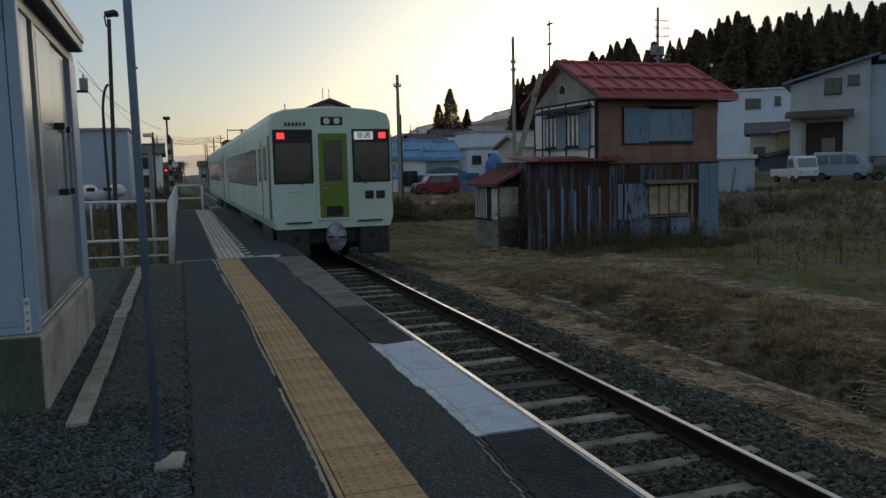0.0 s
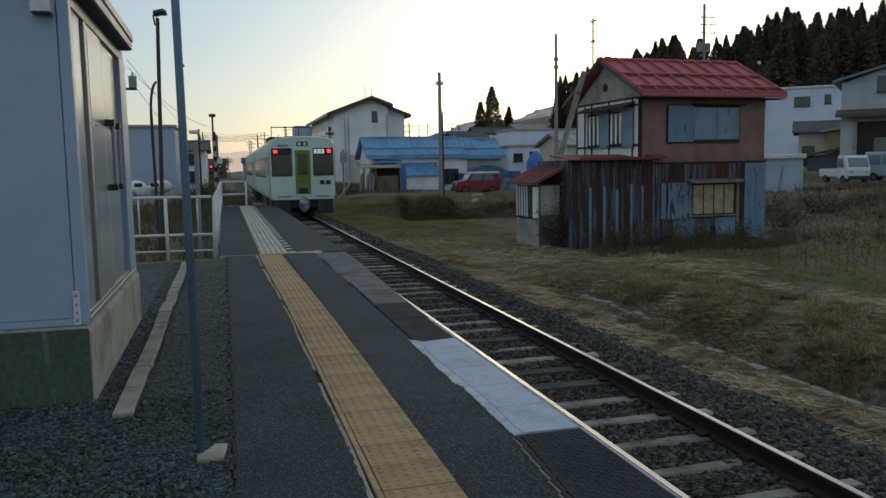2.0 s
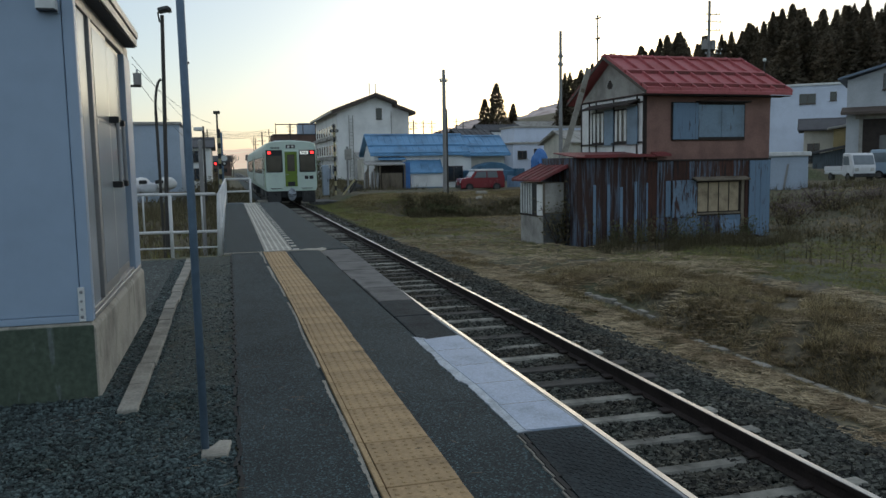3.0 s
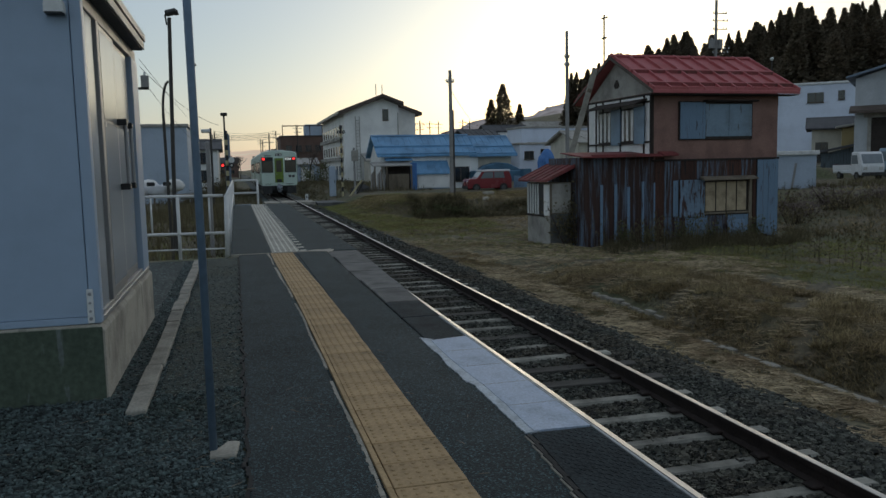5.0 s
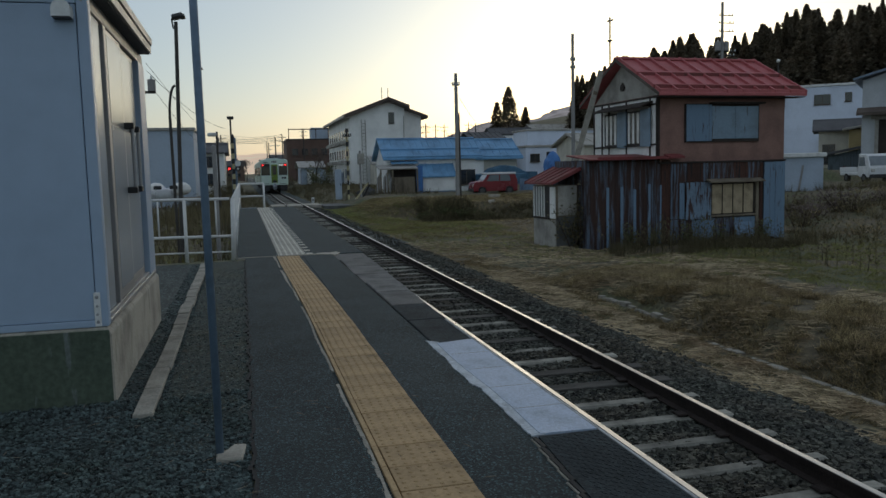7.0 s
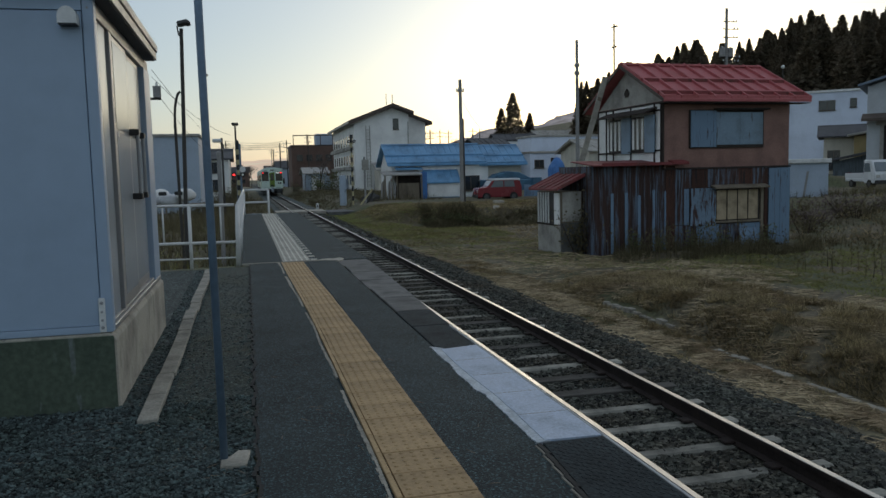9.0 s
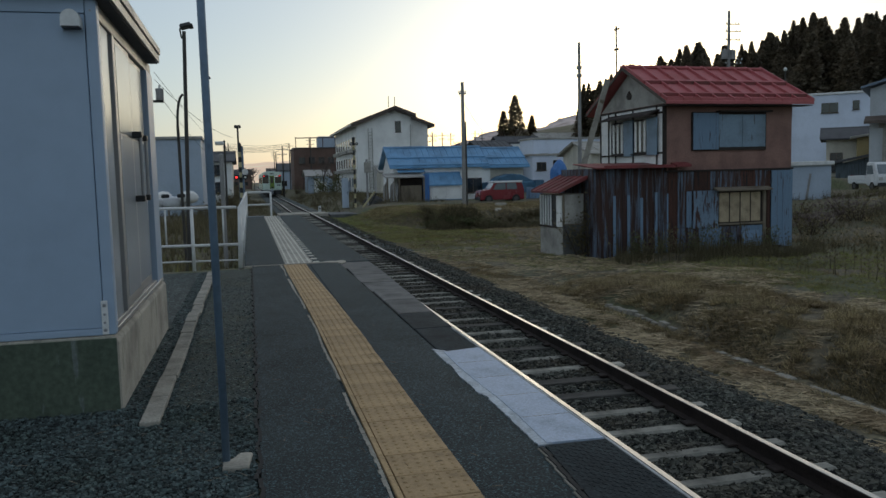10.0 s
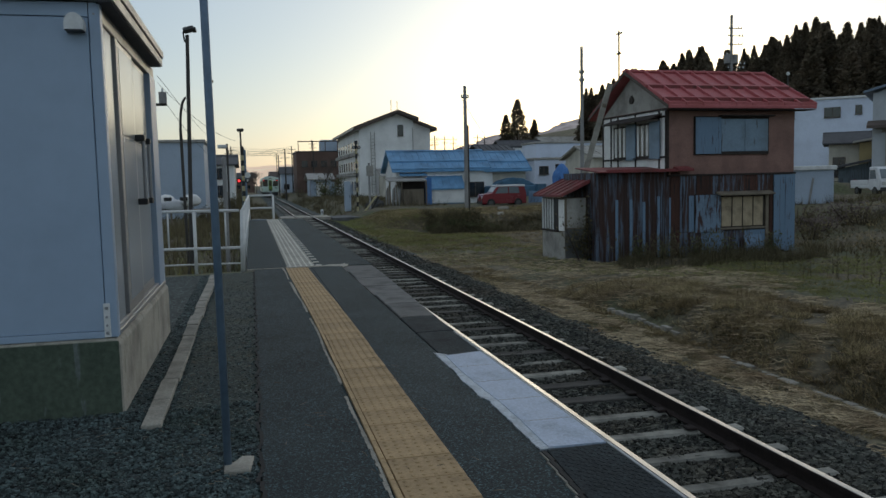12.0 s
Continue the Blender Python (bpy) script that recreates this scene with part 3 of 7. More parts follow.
STRAW_V = [(-1, 0, 0), (1, 0.1, 0), (1, -0.1, 0.02), (0, 0.0, 0.12)]
STRAW_F = [(0, 1, 3), (1, 2, 3), (2, 0, 3), (0, 2, 1)]
sx = np.concatenate([np.random.uniform(-2.6, 0.0, 170), np.random.uniform(0.0, 1.5, 40)])
sy = np.random.uniform(3.1, 9.0, 210)
straw = np.stack([sx, sy, np.where(sx < 0, 0.006, 0.004), np.random.uniform(0.02, 0.06, 210), np.full(210, 0.03), np.full(210, 0.03), np.random.uniform(0, 6.28, 210), np.zeros(210)], -1)
scatter("straw_bits", STRAW_V, STRAW_F, straw, M["wood_grey"], "bits of straw and dead leaves on the ground")
crack = bmesh.new()
for i in range(170):
    y = 3.5 + i * 0.07
    x = -0.008 + 0.012 * math.sin(i * 0.9) + random.uniform(-0.008, 0.008)
    add_box(crack, x - 0.012, y, -0.01, x + 0.012, y + 0.072, 0.0025)
setting("asphalt_crack", crack, M["rubber"], "ragged dark crack beside the platform asphalt")

left_kerb = thing("yard_kerb", "narrow line of pale concrete kerb blocks in the gravel", "kerb", -0.788, 5.56, 0, exact=True)
tagged(left_kerb, kind="structure")
for i in range(14):
    part("kerb_block", box(0, i * 0.665 + 0.006, -0.1, 0.132, i * 0.665 + 0.659, 0.024 + random.uniform(-0.010, 0.006), 0.008), M["kerb_pale"], left_kerb,
         at=pose(random.uniform(-0.008, 0.008), 0, 0, 0, random.uniform(-1, 1), 0))

# ---- track ----
RAIL_Z, TRACK_X = -0.60, 3.45


def rail_profile(cx):
    return [(cx - 0.06, -0.15), (cx + 0.06, -0.15), (cx + 0.06, -0.138), (cx + 0.012, -0.12), (cx + 0.012, -0.045), (cx + 0.033, -0.035), (cx + 0.033, -0.004),
            (cx + 0.028, -0.001), (cx - 0.028, -0.001), (cx - 0.033, -0.004), (cx - 0.033, -0.035), (cx - 0.012, -0.045), (cx - 0.012, -0.12), (cx - 0.06, -0.138)]


track = thing("railway_track", "single railway track on concrete and old wooden sleepers", "railway track", TRACK_X, 0, RAIL_Z, exact=True)
tagged(track, kind="structure")
for cx in (-0.566, 0.566):
    rail = part("rail", prism(rail_profile(cx), "y", -30, 420), M["rail_side"], track, "rusty rail with polished head")
    part("rail_head", prism([(cx - 0.029, -0.004), (cx + 0.029, -0.004), (cx + 0.024, 0.002), (cx - 0.024, 0.002)], "y", -30, 420), M["rail_top"], rail)
SLP = finish(box(-1.0, -0.075, -0.30, 1.0, 0.075, -0.150, 0.02))
SLP.materials.append(M["sleeper"])
SLPW = finish(box(-1.05, -0.1, -0.30, 1.05, 0.1, -0.15, 0.008))
SLPW.materials.append(M["sleeper_wood"])
FAST = finish(box(-0.05, -0.06, -0.14, 0.05, 0.06, -0.115, 0.008))
FAST.materials.append(M["rail_side"])
for i in range(162):
    y = 5.25 - 20 * 0.62 + i * 0.62
    wood = i in (18, 24, 25, 28, 31) or (i > 31 and (i * 7) % 5 in (1, 3))
    s = part("sleeper", SLPW if wood else SLP, None, track, at=pose(random.uniform(-0.03, 0.03), y + random.uniform(-0.03, 0.03), random.uniform(-0.01, 0.008), 0, 0, random.uniform(-1, 1)))
    if y < 30:
        for fx in (-0.47, 0.47, 0.66):
            part("rail_clip", FAST, None, s, at=pose(fx, 0, 0))

bal = np.concatenate([stones(4000, 1.95, 5.5, -8, 2.6, lambda x, y: -0.78 - 0.18 * step(4.75, 5.6, x), 0.02, 0.05, False),
                      stones(60000, 1.95, 5.6, 2.8, 24, lambda x, y: -0.780 - 0.17 * step(4.75, 5.6, x) + 0.012 * wob(x, y, 4) + 0.012 * np.random.rand(len(x)), 0.012, 0.036),
                      stones(6000, 1.95, 5.5, 14, 60, lambda x, y: -0.785 - 0.17 * step(4.75, 5.6, x), 0.025, 0.05, False)])
scatter("ballast", CUBE_V, CUBE_F, bal, M["ballast"], "brown-grey crushed stone ballast round the sleepers")
bm = bmesh.new()
v = [(x, z) for x, z in ((1.9, -0.80), (4.7, -0.80), (5.7, -0.985), (5.7, -1.2), (1.9, -1.2))]
setting("ballast_bed", prism(v, "y", -30, 420, bm=bm), M["gravel_bed"], "ballast bed of the railway")

# half-buried concrete channel edge along the field
chan = thing("drain_edge", "broken line of half-buried pale concrete drain edging", "drain edging", 6.28, 0, 0)
tagged(chan, kind="structure")
y = 4.6
while y < 12.6:
    w = random.uniform(0.14, 0.27)
    if not 8.85 < y < 10.1 and random.random() < 0.93:
        x = 6.50 + 0.26 * float(step(8.6, 10.2, y)) + random.uniform(-0.02, 0.02)
        part("edging_block", box(-0.055 - random.uniform(0, 0.02), 0, -0.16, 0.045 + random.uniform(0, 0.03), w - 0.014, 0.0, 0.008), M["kerb_pale"], chan,
             at=pose(lay(x, y)[0] - 6.343, lay(x, y)[1] - 0.324, float(ground_z(np.array([x]), np.array([y]))[0]) + random.uniform(0.015, 0.045), random.uniform(-3, 3), random.uniform(-5, 5), random.uniform(-5, 5)))
    y += w

# level crossing
crossing = thing("level_crossing", "pale concrete slabs of a level crossing between the rails", "level crossing", TRACK_X, 53.9, RAIL_Z, exact=True)
tagged(crossing, kind="structure")
for x0, x1 in ((-1.6, -0.64), (-0.47, 0.47), (0.64, 1.7)):
    for k in range(3):
        part("slab", box(x0, k * 1.0 + 0.01, -0.2, x1, k * 1.0 + 0.99, -0.005, 0.01), M["concrete"], crossing)
setting("crossing_road", box(5.3, 53.7, -0.95, 40, 57.6, -0.70), M["kerb"], "narrow grey lane to the level crossing")


# ---- waiting room ----
M["door_panel"] = mat("glossy_grey_door_panel", (0.40, 0.42, 0.45), 0.16, 0.0, 3, 0.04, 1.5, 0.12, bump=0.01, spec=0.4)


def waiting_room():
    t = thing("waiting_room", "small pale blue-grey panelled station waiting room on a concrete plinth", "waiting room", -0.962, 6.035, 0, exact=True)
    L, W, T = 3.29, 4.2, 2.87
    part("plinth", prism([(0, -0.05), (0, 0.50), (-0.045, 0.545), (-W, 0.545), (-W, -0.05)], "y", 0.012, 3.40, 0.012), M["concrete"], t, "stained concrete plinth")
    # front slab: algae plus the shade of the side away from the sun, as colour
    part("mossy_face", box(-W + 0.01, 0.0, -0.05, -0.012, 0.012, 0.525, 0.004), M["concrete_moss_shade"], t, "green algae and painted-in shade on the plinth face")
    for z in (0.06, 0.30):
        part("form_tie", tube((-0.98, -0.004, z), (-0.98, 0.004, z), 0.017, None, 8), M["black"], t)
    # end wall panels
    for i, (a, b) in enumerate(((-0.093, -1.35), (-1.352, -2.6), (-2.602, -W + 0.05))):
        part("wall_panel", box(b + 0.003, 0.03, 0.60, a - 0.003, 0.16, T - 0.052, 0.004), M["panel"], t)
    part("base_rail", box(-W + 0.02, 0.015, 0.548, -0.10, 0.16, 0.597, 0.004), M["panel"], t)
    part("top_rail", box(-W + 0.02, 0.022, T - 0.048, -0.093, 0.16, T + 0.05, 0.003), M["panel"], t)
    part("corner_post", box(-0.090, 0.022, 0.548, -0.014, 0.12, T + 0.05, 0.006), M["panel"], t)
    b = part("bracket", box(-0.105, 0.010, 0.552, -0.060, 0.021, 0.80, 0.004), M["white_steel"], t, "bolted white steel bracket")
    for z in (0.585, 0.64, 0.70, 0.765):
        part("bolt", tube((-0.083, 0.011, z), (-0.083, 0.0, z), 0.010 if z in (0.64, 0.70) else 0.014, 0.009, 8), M["alu"], b)
    part("rivet", tube((-0.055, 0.023, T - 0.03), (-0.055, 0.016, T - 0.03), 0.008, None, 6), M["alu"], t)
    bm = bmesh.new()
    for a0 in range(8):
        p0, p1 = math.pi * a0 / 8, math.pi * (a0 + 1) / 8
        prism([(-0.172 + 0.062 * math.cos(p0), 2.765 + 0.066 * math.sin(p0)), (-0.172 + 0.062 * math.cos(p1), 2.765 + 0.066 * math.sin(p1)), (-0.172, 2.765)], "y", -0.075, 0.03, bm=bm)
    add_box(bm, -0.234, -0.075, 2.715, -0.110, 0.03, 2.765)
    hood = part("vent_hood", bm, M["white_steel"], t, "rounded white vent hood")
    part("vent_opening", box(-0.228, -0.079, 2.706, -0.116, 0.028, 2.716), M["black"], hood)
    part("vent_flange", box(-0.240, 0.018, 2.700, -0.104, 0.029, 2.712), M["panel"], hood)
    # door side: fixed pale panel, dark slot, two sliding doors, wide end post
    part("sill", box(-0.12, 0.12, 0.548, -0.012, L, 0.585, 0.004), M["alu"], t)
    part("sill_track", box(-0.10, 0.12, 0.586, -0.030, L - 0.4, 0.612, 0.003), M["alu"], t)
    part("lintel", box(-0.16, 0.122, T - 0.06, -0.03, L, T + 0.05, 0.004), M["fascia"], t)
    part("corner_trim", box(-0.045, 0.121, 0.613, -0.018, 0.150, T - 0.065, 0.004), M["white_steel"], t)
    part("side_panel", box(-0.10, 0.153, 0.613, -0.045, 0.62, T - 0.065, 0.003), M["door_panel"], t)
    part("door_slot", box(-0.12, 0.622, 0.613, -0.085, 0.72, T - 0.065), M["black"], t)
    part("frame_post", box(-0.11, 0.722, 0.613, -0.026, 0.83, T - 0.065, 0.004), M["alu"], t)
    for k, (y0, y1, dx) in enumerate(((0.832, 1.672, -0.036), (1.705, 2.70, -0.062))):
        d = part("sliding_door", box(dx - 0.035, y0, 0.615, dx, y1, T - 0.067, 0.004), M["alu"], t, "grey aluminium sliding door with a tall upper pane")
        part("pane", box(dx - 0.004, y0 + 0.06, 2.055, dx + 0.004, y1 - 0.06, T - 0.11), M["door_glass"], d)
        part("lower_panel", box(dx - 0.004, y0 + 0.06, 0.70, dx + 0.003, y1 - 0.06, 2.035), M["door_panel"], d)
        hy = y1 + 0.055 if k == 0 else y0 + 0.52
        if k == 0:
            hy = y1 - 0.045
        for z in (1.47, 2.045):
            part("handle_bracket", box(dx, hy - 0.04, z, dx + 0.085, hy + 0.06, z + 0.055, 0.006), M["black"], d)
        part("handle_bar", tube((dx + 0.068, hy, 1.48), (dx + 0.068, hy, 2.09), 0.017, None, 10), M["alu"], d)
    part("door_sticker", box(-0.036, 0.94, 2.00, -0.0315, 0.985, 2.04), M["plastic_white"], t, "small white sticker")
    part("door_seal", box(-0.09, 1.673, 0.615, -0.055, 1.703, T - 0.067), M["black"], t)
    part("door_slot", box(-0.12, 2.702, 0.613, -0.085, 2.80, T - 0.065), M["black"], t)
    part("end_post", box(-0.14, 2.803, 0.586, -0.016, L, T - 0.062, 0.004), M["panel"], t)
    part("back_wall", box(-W + 0.02, L - 0.1, 0.548, -0.145, L, T + 0.05, 0.003), M["panel"], t)
    part("left_wall", box(-W + 0.02, 0.165, 0.548, -W + 0.1, L - 0.105, T + 0.05, 0.003), M["panel"], t)
    part("inner_wall", box(-0.21, 0.165, 0.548, -0.17, L - 0.105, T + 0.05), M["timber"], t)
    # roof slab with folded fascia
    r = part("roof", prism([(0.070, T + 0.052), (0.070, T + 0.20), (-W - 0.2, T + 0.34), (-W - 0.2, T + 0.20)], "y", -0.05, L - 0.20, 0.006), M["fascia"], t)
    part("soffit", box(-0.03, -0.045, T + 0.040, 0.072, L - 0.205, T + 0.050), M["dark_roof"], r, "shaded soffit board")
    part("fascia", box(0.072, -0.055, T + 0.048, 0.090, L - 0.19, T + 0.125, 0.004), M["fascia"], r)
    part("upper_fascia", box(0.072, -0.055, T + 0.132, 0.104, L - 0.19, T + 0.205, 0.004), M["fascia"], r)
    part("front_flashing", box(-W - 0.2, -0.062, T + 0.060, 0.070, -0.051, T + 0.21, 0.003), M["panel"], r)


waiting_room()


def sign_pole():
    t = thing("sign_pole", "slender blue-grey painted steel pole in a concrete footing", "pole", -0.194, 4.641, 0, exact=True)
    part("footing", prism([(-0.02, -0.115), (0.125, -0.125), (0.150, 0.11), (0.075, 0.125), (0.03, 0.03), (-0.02, 0.02)], "z", -0.1, 0.016, 0.008), M["concrete"], t, "broken concrete footing")
    part("pole_tube", tube((0, 0, 0.0), (-0.018, 0.0, 3.4), 0.0225, None, 14), M["blue_pole"], t, smooth=True)


sign_pole()


def pipe_fence():
    t = thing("pipe_railing", "white painted pipe railing round the platform ramp", "railing", -0.225, 15.62, 0, exact=True)
    def pipe(name, a, b, r=0.022, to=t):
        return part(name, tube(a, b, r, None, 10), M["white_steel"], to, smooth=True)
    for x in (-0.845, -1.72, -2.6):
        pipe("post", (x, 0, -0.25), (x, 0, 1.15), 0.033)
    for z in (1.15, 0.44):
        pipe("rail", (-3.2, 0, z + 0.03), (-0.02, 0, z), 0.028)
    pipe("low_rail", (-3.2, 0, 0.17), (0, 0, 0.14), 0.016)
    for x in (-0.28, -1.32, -2.2):
        pipe("picket", (x, 0, 0.44), (x, 0, 1.15), 0.017)
    pipe("corner_post", (0.0, 0, -0.05), (0.035, 0, 1.16), 0.036)
    pipe("corner_post", (0.02, 0.12, -0.05), (0.05, 0.12, 1.16), 0.034)
    for i in range(1, 8):
        y = i * 3.1
        pipe("post", (0.05, y, -0.4), (0.05, y, 1.16), 0.033)
    for z in (1.16, 0.5):
        pipe("side_rail", (0.045, 0.0, z), (0.09, 22.2, z), 0.03)
    for x in (0.09, 1.19):
        pipe("end_post", (x, 22.2, -0.3), (x, 22.2, 1.14), 0.05)
    for z in (1.14, 0.56):
        pipe("end_rail", (0.09, 22.2, z), (1.19, 22.2, z), 0.045)


pipe_fence()


# ---- old house by the track ----
def sheet_row(parent, name, x0, x1, y, z0, z1, w, materials, depth=0.03, axis="x"):
    """A row of upright sheets, lapped, each a piece of its own."""
    a = x0
    i = 0
    while a < x1 - 0.05:
        b = min(a + w * random.uniform(0.85, 1.15), x1)
        lift = 0.012 * (i % 2)
        zt = z0 + random.uniform(-0.02, 0.03)
        if axis == "x":
            bm = box(a, y - depth - lift, zt, b + 0.01, y - lift, z1, 0.003)
        else:
            bm = box(y - depth - lift, a, zt, y - lift, b + 0.01, z1, 0.003)
        part(name, bm, materials[i % len(materials)], parent)
        a = b
        i += 1


M["rust_streak"] = mat("rust_washed_blue_sheet", (0.105, 0.14, 0.19), 0.75, 0.1, 18, 0.2, 1.0, 0.3, stain_color=(0.050, 0.024, 0.018), bump=0.3, stretch=(5, 5, 0.45), stain_at=(0.40, 0.52), drip=((0.030, 0.015, 0.012), 0.53, 20, 0.6))
M["rusty_shutter"] = mat("rust_streaked_shutter", (0.17, 0.24, 0.32), 0.6, 0.1, 15, 0.1, 1.5, 0.2, bump=0.1, drip=((0.05, 0.02, 0.014), 0.505, 9, 1.3))


def old_house():
    t = thing("old_house", "dilapidated two-storey house with red sheet roof and rusted blue cladding", "house", 12.8, 19.9, -0.95, 2.9)
    W, D, F, E, R = 4.80, 4.26, 2.6, 4.74, 6.14
    part("wall", box(0.02, 0.02, -0.3, W - 0.02, D, F), M["timber"], t, "dark timber core of the ground floor")
    part("wall", box(0, 0, F, W, D, E), M["brown_wall"], t, "brown sheet-clad upper storey")
    part("gable_wall", prism([(0.02, E), (D, E), (D / 2 + 0.02, R - 0.12)], "x", 0.0, 0.14), M["plaster"], t, "grey plastered gable")
    part("gable_wall", prism([(0.02, E), (D, E), (D / 2 + 0.02, R - 0.12)], "x", W - 0.14, W), M["plaster"], t)
    part("floor_flashing", box(-0.02, -0.07, F - 0.05, W + 0.04, 0.0, F + 0.01, 0.005), M["timber"], t)
    # red sheet roof: two slopes with lapped courses, ribs and a ridge cap
    def slope(side):
        y_e, y_r = (-0.55, D / 2) if side < 0 else (D + 0.55, D / 2)
        z_e, z_r = E + 0.02, R
        r = part("roof", prism([(y_e, z_e - 0.1), (y_e, z_e), (y_r, z_r), (y_r, z_r - 0.12)], "x", -0.33, W + 0.42, 0.01), M["red_roof"], t, "red painted sheet metal roof")
        n = 3
        cuts = (0.0, 0.13, 0.49, 1.0)
        for k in range(n):
            a, b = cuts[k], cuts[k + 1]
            ya, za = y_e + (y_r - y_e) * a, z_e + (z_r - z_e) * a
            yb, zb = y_e + (y_r - y_e) * b, z_e + (z_r - z_e) * b
            part("snow_ledge", prism([(ya - 0.03 * -side * -1, za), (ya - 0.03 * -side * -1, za + 0.11), (ya + (yb - ya) * 0.08, za + (zb - za) * 0.08 + 0.09), (ya + (yb - ya) * 0.08, za + (zb - za) * 0.08)], "x", -0.34, W + 0.43), M["red_roof"], r)
            # thin darker strip paints the shadow beneath each upper ledge
            if k:
                part("lap_gap", prism([(ya + 0.035 * side, za - 0.03), (ya + 0.035 * side, za + 0.085), (ya + 0.031 * side, za + 0.085), (ya + 0.031 * side, za - 0.03)], "x", -0.33, W + 0.42), M["red_roof_dark"], r)
            for i in range(10):
                x = -0.3 + i * (W + 0.68) / 9
                bm = prism([(ya, za + 0.0), (ya, za + 0.095), (yb, zb + 0.095), (yb, zb + 0.0)], "x", x, x + 0.045)
                part("rib", bm, M["red_roof"], r)
    slope(-1)
    slope(1)
    part("ridge_cap", box(-0.36, D / 2 - 0.14, R - 0.04, W + 0.45, D / 2 + 0.14, R + 0.05, 0.02), M["red_roof"], t)
    for y_e, s in ((-0.55, 1), (D + 0.55, -1)):
        bm = prism([(y_e, E - 0.08), (y_e, E + 0.02), (D / 2, R), (D / 2, R - 0.11)], "x", -0.36, -0.33)
        part("barge_board", bm, M["brown_trim"], t, "thin brown barge board under the roof edge")
    part("eave_soffit", box(-0.3, -0.5, E - 0.115, W + 0.4, 0.0, E - 0.09), M["timber"], t)
    bm = box(-0.04, D / 2 + 0.0, 5.06, 0.0, D / 2 + 0.20, 5.28)
    add_box(bm, -0.035, D / 2 + 0.06, 5.28, 0.0, D / 2 + 0.14, 5.34)
    add_box(bm, -0.035, D / 2 - 0.05, 5.12, 0.0, D / 2 + 0.25, 5.22)
    part("gable_vent", bm, M["timber"], t, "dark stepped gable vent")
    # upper window with boarded sheets
    w = part("boarded_window", box(0.93, -0.06, 3.22, 3.75, 0.0, 4.45, 0.006), M["timber"], t)
    part("sheet", box(0.96, -0.10, 3.25, 1.90, -0.06, 4.42, 0.006), M["blue_sheet"], w, "weathered pale blue sheet")
    part("sheet", box(1.91, -0.085, 3.32, 2.80, -0.06, 4.37, 0.006), M["shutter"], w)
    part("sheet", box(2.81, -0.085, 3.32, 3.70, -0.06, 4.37, 0.006), M["shutter"], w)
    part("hood", box(1.85, -0.26, 4.44, 3.85, 0.0, 4.49, 0.008), M["timber"], w)
    # ground floor front
    sheet_row(t, "cladding_sheet", 0.42, W - 0.85, 0.0, 1.92, F - 0.05, 0.55, (M["rust_sheet"], M["rust"], M["rust_sheet"]))
    sheet_row(t, "cladding_sheet", 0.42, W - 0.85, 0.0, -0.05, 0.74, 0.75, (M["rust_sheet"], M["blue_sheet"]))
    sheet_row(t, "cladding_sheet", W - 0.80, W + 0.02, -0.01, 0.0, F - 0.06, 0.5, (M["blue_sheet"],))
    sheet_row(t, "cladding_sheet", 0.42, 0.95, 0.0, 0.74, 1.92, 0.3, (M["rust_sheet"], M["blue_sheet"]))
    part("corner_board", box(W - 0.98, -0.05, 0.0, W - 0.86, 0.02, F - 0.08, 0.005), M["rust"], t)
    part("corner_board", box(W - 1.12, -0.04, 0.0, W - 1.0, 0.02, F - 0.08, 0.005), M["wood_grey"], t)
    w = part("window", box(1.93, -0.02, 0.80, 3.62, 0.02, 1.90), M["timber"], t)
    for k in range(4):
        x = 1.97 + k * 0.405
        part("curtained_pane", box(x, -0.045, 0.88, x + 0.375, -0.02, 1.84, 0.004), M["curtain"], w, "window pane with faded ochre curtain behind")
        if k:
            part("mullion", box(x - 0.03, -0.06, 0.86, x, -0.02, 1.86, 0.004), M["timber"], w)
    part("sill", box(1.90, -0.10, 0.78, 3.66, 0.0, 0.84, 0.008), M["wood_grey"], w)
    part("hood", prism([(0, 1.98), (-0.30, 1.90), (-0.30, 1.94), (0, 2.04)], "x", 1.75, 3.85), M["wood_grey"], w, "weathered board hood")
    part("shutter", box(0.96, -0.10, 0.72, 1.90, -0.045, 1.93, 0.006), M["rusty_shutter"], t, "rust-streaked blue shutter")
    part("shutter_frame", box(0.93, -0.044, 0.70, 1.93, -0.03, 1.95), M["timber"], t)
    part("loose_sheet", box(-0.35, -0.012, 0, 0.35, 0.012, 0.62, 0.004), M["blue_sheet"], t, "loose blue sheet leaning on the wall", at=pose(3.1, -0.30, -0.02, -16, 0, 3))
    # plastered gable side with dark timbers
    part("plaster_panel", box(-0.03, 0.06, 2.75, 0.0, D - 0.02, E - 0.02), M["plaster_white"], t, "white plaster between dark timbers")
    for y in (0.03, 0.42, 1.9, 3.1, 3.6, D - 0.06):
        part("timber_post", box(-0.055, y, 2.7, -0.025, y + 0.07, E - 0.03), M["timber"], t)
    for z in (2.72, 3.15, 4.43, 4.66):
        part("timber_rail", box(-0.056, 0.0, z, -0.027, D, z + 0.06), M["timber"], t)
    part("corner_board", box(-0.03, -0.02, F + 0.02, 0.03, 0.03, E - 0.1, 0.004), M["timber"], t)
